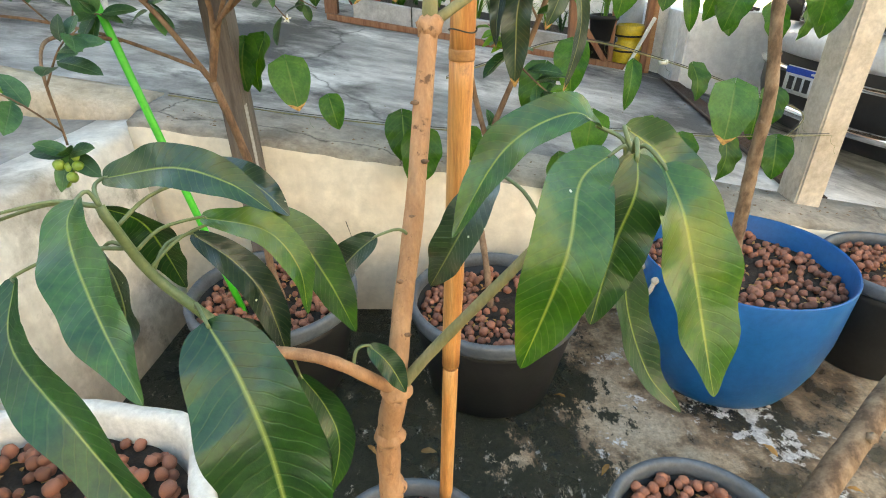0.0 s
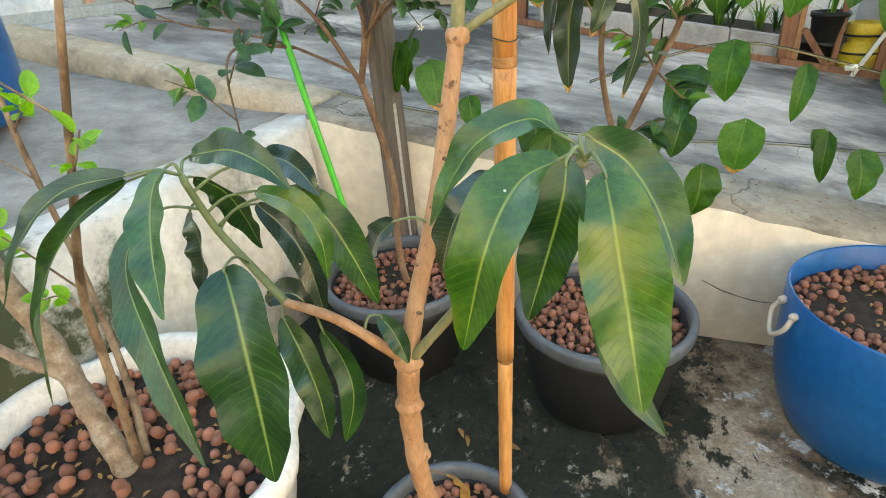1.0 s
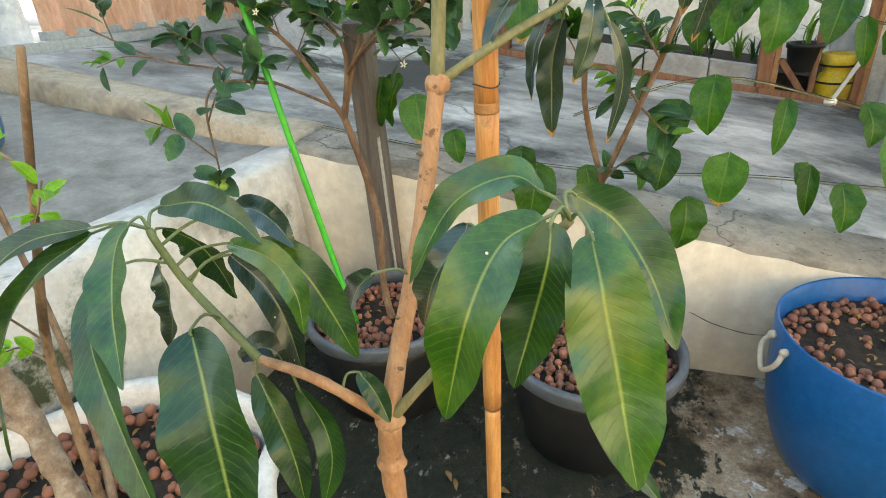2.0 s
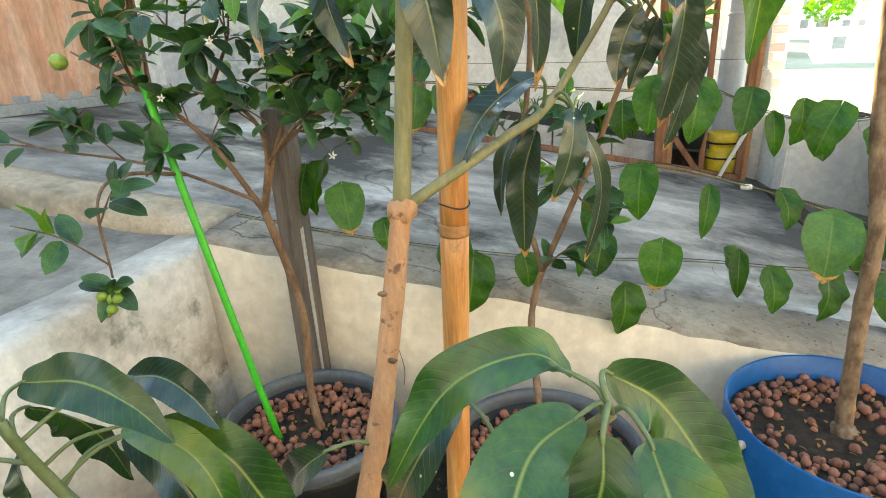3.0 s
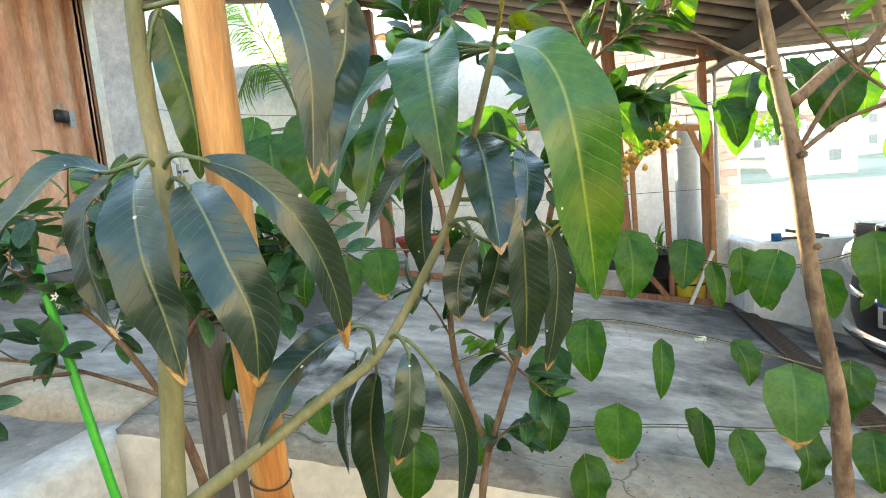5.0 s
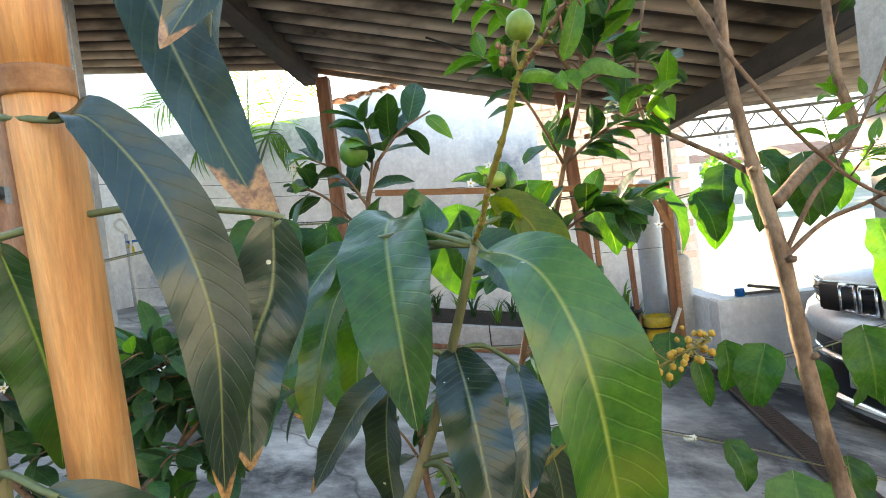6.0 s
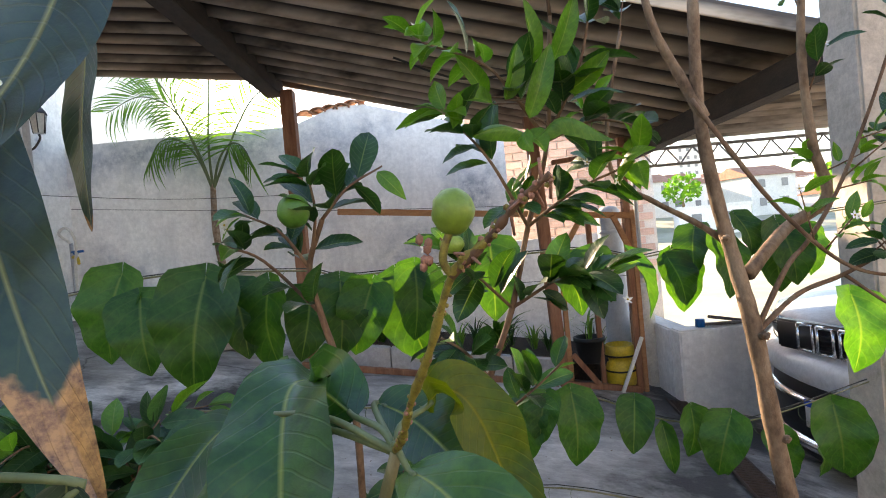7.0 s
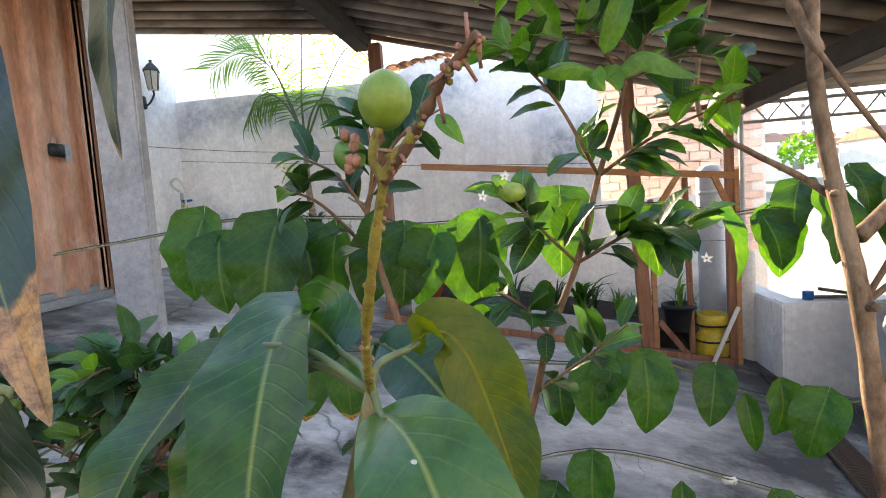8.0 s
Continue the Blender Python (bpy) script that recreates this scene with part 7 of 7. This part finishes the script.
# white pipe and tank in the utility corner
TANKGREY = surface("blue_grey_plastic", [(0.42, 0.46, 0.5), (0.52, 0.56, 0.6)], 0.5, 5, 90, 0.1, stain=(0.3, 0.33, 0.36), stain_scale=5, stain_at=(0.6, 0.8), mottle=0.2)
tank = thing("water_tank", (1.48, 4.6, 0.1), "tall blue-grey plastic water cylinder in the corner", "tank")
part("cylinder", lathe([(0, 0), (0.084, 0), (0.087, 0.012), (0.087, 1.33), (0.082, 1.37), (0.055, 1.4), (0.0, 1.41)], (1.48, 4.6, 0.1), 36), TANKGREY, tank)
part("band", lathe([(0.0872, 1.2), (0.090, 1.202), (0.090, 1.225), (0.0872, 1.227)], (1.48, 4.6, 0.1), 36), TANKGREY, tank)
filt = thing("water_filter", (1.586, 4.3, 0.1), "short white plastic filter cylinder with a riser pipe", "filter")
part("cylinder", lathe([(0, 0), (0.064, 0), (0.067, 0.01), (0.067, 0.79), (0.06, 0.82), (0.03, 0.835), (0.0, 0.838)], (1.586, 4.3, 0.1), 32), WHITEPLASTIC, filt)
part("riser_pipe", tube([(1.588, 4.3, 0.93), (1.588, 4.3, 1.4), (1.588, 4.3, 1.95)], 0.015, 0.015, 16, 2), TANKGREY, filt, "thin pale riser pipe")
part("pipe_collar", lathe([(0.016, 0.0), (0.021, 0.001), (0.021, 0.03), (0.016, 0.031)], (1.588, 4.3, 0.935), 16), WHITEPLASTIC, filt)
items = thing("blue_can", (1.80, 3.93, 0.662), "small blue can on the low wall", "can")
part("body", lathe([(0, 0), (0.03, 0), (0.03, 0.045), (0.026, 0.05), (0, 0.05)], (1.80, 3.93, 0.662), 20), BLUEPLASTIC, items)
solid("wood_offcut", box((-0.14, -0.012, -0.01), (0.14, 0.012, 0.01), 0.003, Matrix.Translation((1.98, 3.93, 0.697)) @ pose(0, 0, 0, 0, 12, 10)), OLDWOOD, "dark timber offcut on the low wall", "plank", at=(1.98, 3.93, 0.662))
solid("wood_offcut", box((-0.12, -0.02, -0.008), (0.12, 0.02, 0.008), 0.003, Matrix.Translation((1.93, 3.92, 0.674)) @ pose(0, 0, 0, 0, 0, -8)), OLDWOOD, "dark timber offcut on the low wall", "plank", at=(1.93, 3.92, 0.662))

# wall lantern on the house wall
lamp = thing("wall_lantern", (-2.93, 4.66, 2.48), "old black iron wall lantern with clouded glass", "lantern")
part("bracket", tube([(-2.95, 4.66, 2.38), (-2.89, 4.66, 2.36), (-2.83, 4.66, 2.43), (-2.83, 4.66, 2.47)], 0.009, 0.008, 8, 5), BLACKIRON, lamp)
part("wall_plate", lathe([(0, 0), (0.03, 0), (0.035, 0.01), (0.03, 0.10), (0, 0.11)], (-2.942, 4.66, 2.33), 16), BLACKIRON, lamp)
part("glass", lathe([(0, 0), (0.04, 0), (0.06, 0.15), (0, 0.15)], (-2.83, 4.66, 2.475), 6), LAMPGLASS, lamp, smooth=False)
part("roof", lathe([(0.072, 0.0), (0.066, 0.015), (0.03, 0.06), (0.012, 0.075), (0.014, 0.095), (0, 0.10)], (-2.83, 4.66, 2.625), 6), BLACKIRON, lamp, smooth=False)
for k in range(6):
    a = k * math.pi / 3
    part("glazing_bar", tube([(-2.83 + 0.041 * math.cos(a), 4.66 + 0.041 * math.sin(a), 2.475), (-2.83 + 0.061 * math.cos(a), 4.66 + 0.061 * math.sin(a), 2.625)], 0.004, sides=5), BLACKIRON, lamp)

# water tap on a standpipe in the back corner
tx, ty = -2.84, 4.9
tap = thing("garden_tap", (tx, ty, yard_z(tx, ty)), "grey standpipe with a brass tap and blue lever by the wall", "tap")
part("standpipe", tube([(tx, ty, yard_z(tx, ty) - 0.01), (tx, ty, 1.3), (tx, ty, 1.62)], 0.014, 0.014, 12, 3), GALV, tap)
part("spout", tube([(tx, ty, 1.5), (tx + 0.05, ty - 0.03, 1.51), (tx + 0.08, ty - 0.05, 1.48), (tx + 0.085, ty - 0.053, 1.44)], 0.012, 0.011, 10, 5), YELLOWPLASTIC, tap, "dull brass spout")
part("lever", box((tx + 0.03, ty - 0.06, 1.535), (tx + 0.13, ty - 0.035, 1.555), 0.005), BLUEPLASTIC, tap, "blue lever")
part("lever_hub", ball((tx + 0.055, ty - 0.035, 1.535), 0.02), BLUEPLASTIC, tap)
part("hose_end", tube([(tx + 0.01, ty - 0.02, 1.62), (tx - 0.05, ty - 0.06, 1.70), (tx + 0.03, ty - 0.08, 1.74), (tx + 0.08, ty - 0.06, 1.62), (tx + 0.05, ty - 0.05, 1.35), (tx + 0.06, ty - 0.05, yard_z(tx, ty) + 0.02)], 0.011, 0.011, 10, 8), WHITEPLASTIC, tap, "pale hose hung over the pipe")

# wires across the yard
for k, (a, b) in enumerate((((-2.6, 4.6, 1.86), (1.43, 4.04, 1.50)), ((-2.6, 4.5, 1.15), (1.43, 4.04, 1.02)), ((-2.0, 3.1, 1.8), (-0.8, 4.3, 1.78)))):
    m = (Vector(a) + Vector(b)) / 2 - Vector((0, 0, 0.03))
    solid("garden_wire", tube([a, m, b], 0.0018, sides=5, per=8), BLACKTUBE, "thin dark wire strung across the yard", "wire", at=a, smooth=True)
solid("roof_cable", tube([(0.05, 3.2, 2.30), (0.35, 3.3, 2.20), (0.62, 3.2, 2.16), (0.9, 2.9, 2.10)], 0.006, sides=6, per=8), BLACKTUBE, "black cable hanging under the roof sheets", "cable", at=(0.05, 3.2, 2.3), smooth=True)

# blue barrel on the terrace
brl = thing("blue_barrel", (-1.80, 0.95, 0.705), "tall blue plastic barrel standing on the terrace", "barrel")
part("body", lathe([(0, 0), (0.24, 0), (0.262, 0.02), (0.275, 0.06), (0.285, 0.2), (0.285, 0.29), (0.292, 0.30), (0.292, 0.33), (0.285, 0.34), (0.285, 0.58), (0.292, 0.59), (0.292, 0.62), (0.285, 0.63), (0.28, 0.80), (0.26, 0.86), (0.25, 0.88), (0, 0.885)], (-1.80, 0.95, 0.705), 56), BLUEPLASTIC, brl)
part("lid_ring", lathe([(0.255, 0.86), (0.268, 0.862), (0.27, 0.89), (0.26, 0.9), (0.245, 0.885)], (-1.80, 0.95, 0.705), 56), BLACKPLASTIC, brl)


# ---- the parked car ----
car = thing("parked_car", (2.5, 2.8, 0.0135), "silver SUV with chrome-ringed grille slots, parked facing the yard", "car")
CU = Vector((0.17, -0.985, 0)).normalized()     # across the nose
CF = Vector((-0.985, -0.17, 0)).normalized()    # the way it faces
CAR = Matrix((CU, -CF, Vector((0, 0, 1)))).transposed().to_4x4()
CAR.translation = (1.845, 2.69, 0.0435)


def nose(x):
    """How far the nose falls back from its middle, at x across."""
    return 0.55 * abs(x) ** 2.6


def car_skin(sections, name, material, parent, half=0.88, n=26, label=""):
    """A skin over the nose: sections of (set-back, height)."""
    bm = bmesh.new()
    rows = []
    for back, z in sections:
        rows.append([bm.verts.new((half * s, back + nose(half * s), z)) for s in steps_of(-1, 1, n)])
    for a, b in zip(rows, rows[1:]):
        for k in range(n):
            bm.faces.new((a[k], a[k + 1], b[k + 1], b[k]))
    bm.transform(CAR)
    bmesh.ops.recalc_face_normals(bm, faces=bm.faces[:])
    return part(name, bm, material, parent, label)


car_skin([(0.10, 0.62), (0.03, 0.66), (0.02, 0.74), (0.06, 0.80), (0.30, 0.86), (0.70, 0.91), (1.10, 0.95)], "bonnet", CARSILVER, car)
car_skin([(0.02, 0.66), (-0.03, 0.63), (-0.05, 0.58), (-0.03, 0.53), (0.02, 0.50)], "bumper", CARSILVER, car)
car_skin([(0.02, 0.505), (0.0, 0.42), (0.0, 0.30), (0.05, 0.14), (0.3, 0.10)], "lower_grille", CARBLACK, car, label="black plastic lower grille")
car_skin([(-0.03, 0.275), (-0.055, 0.265), (-0.055, 0.235), (-0.03, 0.225)], "chrome_strip", CHROME, car, half=0.62, label="chrome lower strip")
car_skin([(-0.01, 0.455), (-0.035, 0.45), (-0.035, 0.43), (-0.01, 0.425)], "chrome_strip", CHROME, car, half=0.7, label="chrome upper strip")
cabin = prism([(0.95, 0.93), (1.25, 1.02), (1.75, 1.45), (3.3, 1.47), (3.9, 1.0), (4.1, 0.75), (4.1, 0.25), (0.9, 0.25)], -0.80, 0.80, "x", 0.02)
cabin.transform(CAR)
part("cabin", cabin, CARSILVER, car)
ws = prism([(1.22, 1.035), (1.70, 1.43), (1.74, 1.425), (1.27, 1.02)], -0.66, 0.66, "x", 0.004)
ws.transform(CAR)
part("windscreen", ws, GLASS, car, smooth=False)
grille = part("grille", box((-0.40, 0.0, 0.665), (0.40, 0.05, 0.80), 0.01, CAR), CARBLACK, car, "black grille with chrome rings")
for i in range(7):
    x = -0.345 + i * 0.115
    y = nose(x) - 0.012
    w, h, z = 0.04, 0.058, 0.733
    ring = [(x - w, y, z - h), (x - w, y, z + h), (x + w, y, z + h), (x + w, y, z - h)]
    bm = bmesh.new()
    for k in range(4):
        tube([CAR @ Vector(ring[k]), CAR @ Vector(ring[(k + 1) % 4])], 0.0085, sides=8, bm=bm)
    part("grille_ring", bm, CHROME, grille)
    mesh_bm = bmesh.new()
    for k in range(5):
        zz = z - h + (k + 0.5) * 0.023
        tube([CAR @ Vector((x - w, y + 0.006, zz)), CAR @ Vector((x + w, y + 0.006, zz))], 0.003, sides=5, bm=mesh_bm)
    part("mesh_insert", mesh_bm, CARBLACK, grille)
for s in (-1, 1):
    bm = bmesh.new()
    rows = []
    for z in (0.69, 0.74, 0.79):
        rows.append([bm.verts.new((s * x, nose(x) + 0.02 - 0.016 * (z == 0.74), z)) for x in steps_of(0.43, 0.80, 8)])
    for a, b in zip(rows, rows[1:]):
        for k in range(8):
            bm.faces.new((a[k], a[k + 1], b[k + 1], b[k]))
    bm.transform(CAR)
    hl = part("headlight", bm, GLASS, car, "dark glossy headlight")
    part("light_strip", tube([CAR @ Vector((s * x, nose(x), 0.785)) for x in steps_of(0.45, 0.78, 6)], 0.006, sides=6, per=2), CHROME, hl)
    for wy in (0.75, 3.3):
        c = CAR @ Vector((s * 0.76, wy, 0.30))
        axle = CU
        tyre = bmesh.new()
        bmesh.ops.create_cone(tyre, cap_ends=True, segments=32, radius1=0.33, radius2=0.33, depth=0.2)
        tyre.transform(Matrix.Translation(c) @ CU.to_track_quat("Z", "Y").to_matrix().to_4x4())
        bmesh.ops.bevel(tyre, geom=[e for e in tyre.edges if e.calc_face_angle(0) > 1], offset=0.03, segments=2, affect="EDGES")
        wheel = part("wheel", tyre, CARBLACK, car)
        rim = bmesh.new()
        bmesh.ops.create_cone(rim, cap_ends=True, segments=24, radius1=0.2, radius2=0.2, depth=0.21)
        rim.transform(Matrix.Translation(c) @ CU.to_track_quat("Z", "Y").to_matrix().to_4x4())
        part("rim", rim, CHROME, wheel)
plate = part("number_plate", box((-0.20, -0.062, 0.345), (0.20, -0.05, 0.475), 0.004, CAR), PLATEWHITE, car, "white number plate with a blue band")
part("blue_band", box((-0.196, -0.066, 0.442), (0.196, -0.061, 0.472), 0.0, CAR), PLATEBLUE, plate, smooth=False)
for k in range(7):
    x = -0.165 + k * 0.052
    part("dark_bar", box((x, -0.066, 0.365), (x + 0.032, -0.061, 0.428), 0.0, CAR), INK, plate, smooth=False)
part("light_bar", box((-0.03, -0.069, 0.452), (0.03, -0.0655, 0.462), 0.0, CAR), PLATEWHITE, plate, smooth=False)
part("badge", box((-0.035, 0.03, 0.812), (0.035, 0.045, 0.824), 0.002, CAR), CHROME, car)

# ---- the town on the far hillside ----
hill = bmesh.new()
grid = []
for i in range(25):
    grid.append([])
    for j in range(9):
        x, y = -60 + i * 14, 40 + j * 26
        z = -5.0 + 0.085 * (y - 40) + 3.0 * noise.noise(Vector((x * 0.012, y * 0.012, 0)))
        grid[-1].append(hill.verts.new((x, y, z)))
for i in range(24):
    for j in range(8):
        hill.faces.new((grid[i][j], grid[i + 1][j], grid[i + 1][j + 1], grid[i][j + 1]))
solid("far_hill", hill, FARGROUND, "far hillside covered with houses", "hill", "structure", smooth=True)
rng = random.Random(81)


def far_house(x, y, z, w, d, h, tiled, storeys, turn):
    m = Matrix.Translation((x, y, z)) @ pose(0, 0, 0, 0, 0, turn)
    ho = thing("far_house", (x, y, z), "pale rendered hillside house with a clay roof" if tiled else "pale flat-roofed hillside apartment block", "house", "hillside houses")
    part("wall", box((-w / 2, -d / 2, -3), (w / 2, d / 2, h), 0, m), FARWALL, ho, smooth=False)
    if tiled:
        rb = prism([(-d / 2 - 0.4, h), (d / 2 + 0.4, h), (0, h + d * 0.22)], -w / 2 - 0.4, w / 2 + 0.4, "x")
        rb.transform(m)
        part("roof", rb, FARROOF, ho, smooth=False)
    else:
        part("roof", box((-w / 2 - 0.2, -d / 2 - 0.2, h), (w / 2 + 0.2, d / 2 + 0.2, h + 0.4), 0, m), FARWALL, ho, smooth=False)
    for s in range(storeys):
        for k in range(max(2, int(w / 3))):
            wx = -w / 2 + (k + 0.5) * w / max(2, int(w / 3))
            wz = (s + 0.35) * h / storeys
            part("window", box((wx - 0.6, -d / 2 - 0.06, wz), (wx + 0.6, -d / 2 + 0.1, wz + 1.3), 0, m), FARGLASS, ho, smooth=False)


for i in range(70):
    y = rng.uniform(75, 240)
    x = y * rng.uniform(0.10, 0.95)
    z = -5.0 + 0.085 * (y - 40) + 3.0 * noise.noise(Vector((x * 0.012, y * 0.012, 0)))
    tall = rng.random() < 0.09 and y > 150
    storeys = rng.randrange(4, 7) if tall else rng.randrange(1, 3)
    far_house(x, y, z, rng.uniform(7, 12), rng.uniform(6, 9), storeys * 3.0, not tall and rng.random() < 0.7, storeys, rng.uniform(-25, 25))
crown_me = []
for i in range(2):
    bm = bmesh.new()
    rr = random.Random(i)
    for k in range(260):
        v = Vector((rr.gauss(0, 1), rr.gauss(0, 1), rr.gauss(0, 0.8)))
        v = v.normalized() * rr.uniform(0.5, 1.0) ** 0.5
        a, b = Vector((rr.gauss(0, 1), rr.gauss(0, 1), rr.gauss(0, 1))).normalized() * 0.17, Vector((rr.gauss(0, 1), rr.gauss(0, 1), rr.gauss(0, 1))).normalized() * 0.17
        c = Vector((v.x * 1.2, v.y * 1.2, v.z + 0.2 * noise.noise(v * 2)))
        bm.faces.new([bm.verts.new(c + q) for q in (a, b, -a, -b)])
    me = bpy.data.meshes.new("crown")
    bm.to_mesh(me)
    bm.free()
    me.materials.append(CITRUSNEW)
    crown_me.append(me)
for i in range(16):
    y = rng.uniform(70, 200)
    x = y * rng.uniform(0.1, 0.95)
    z = -5.0 + 0.085 * (y - 40) + 3.0 * noise.noise(Vector((x * 0.012, y * 0.012, 0)))
    ft = thing("far_tree", (x, y, z), "green tree among the hillside houses", "tree", "hillside trees")
    part("trunk", tube([(x, y, z - 1), (x + 0.1, y, z + 2), (x, y, z + 4)], 0.3, 0.15, 7, 3), GREYTWIG, ft)
    piece("crown", crown_me[i % 2], Matrix.Translation((x, y, z + 5.2)) @ pose(0, 0, 0, 0, 0, i * 40) @ Matrix.Scale(rng.uniform(1.8, 3.0), 4), ft)
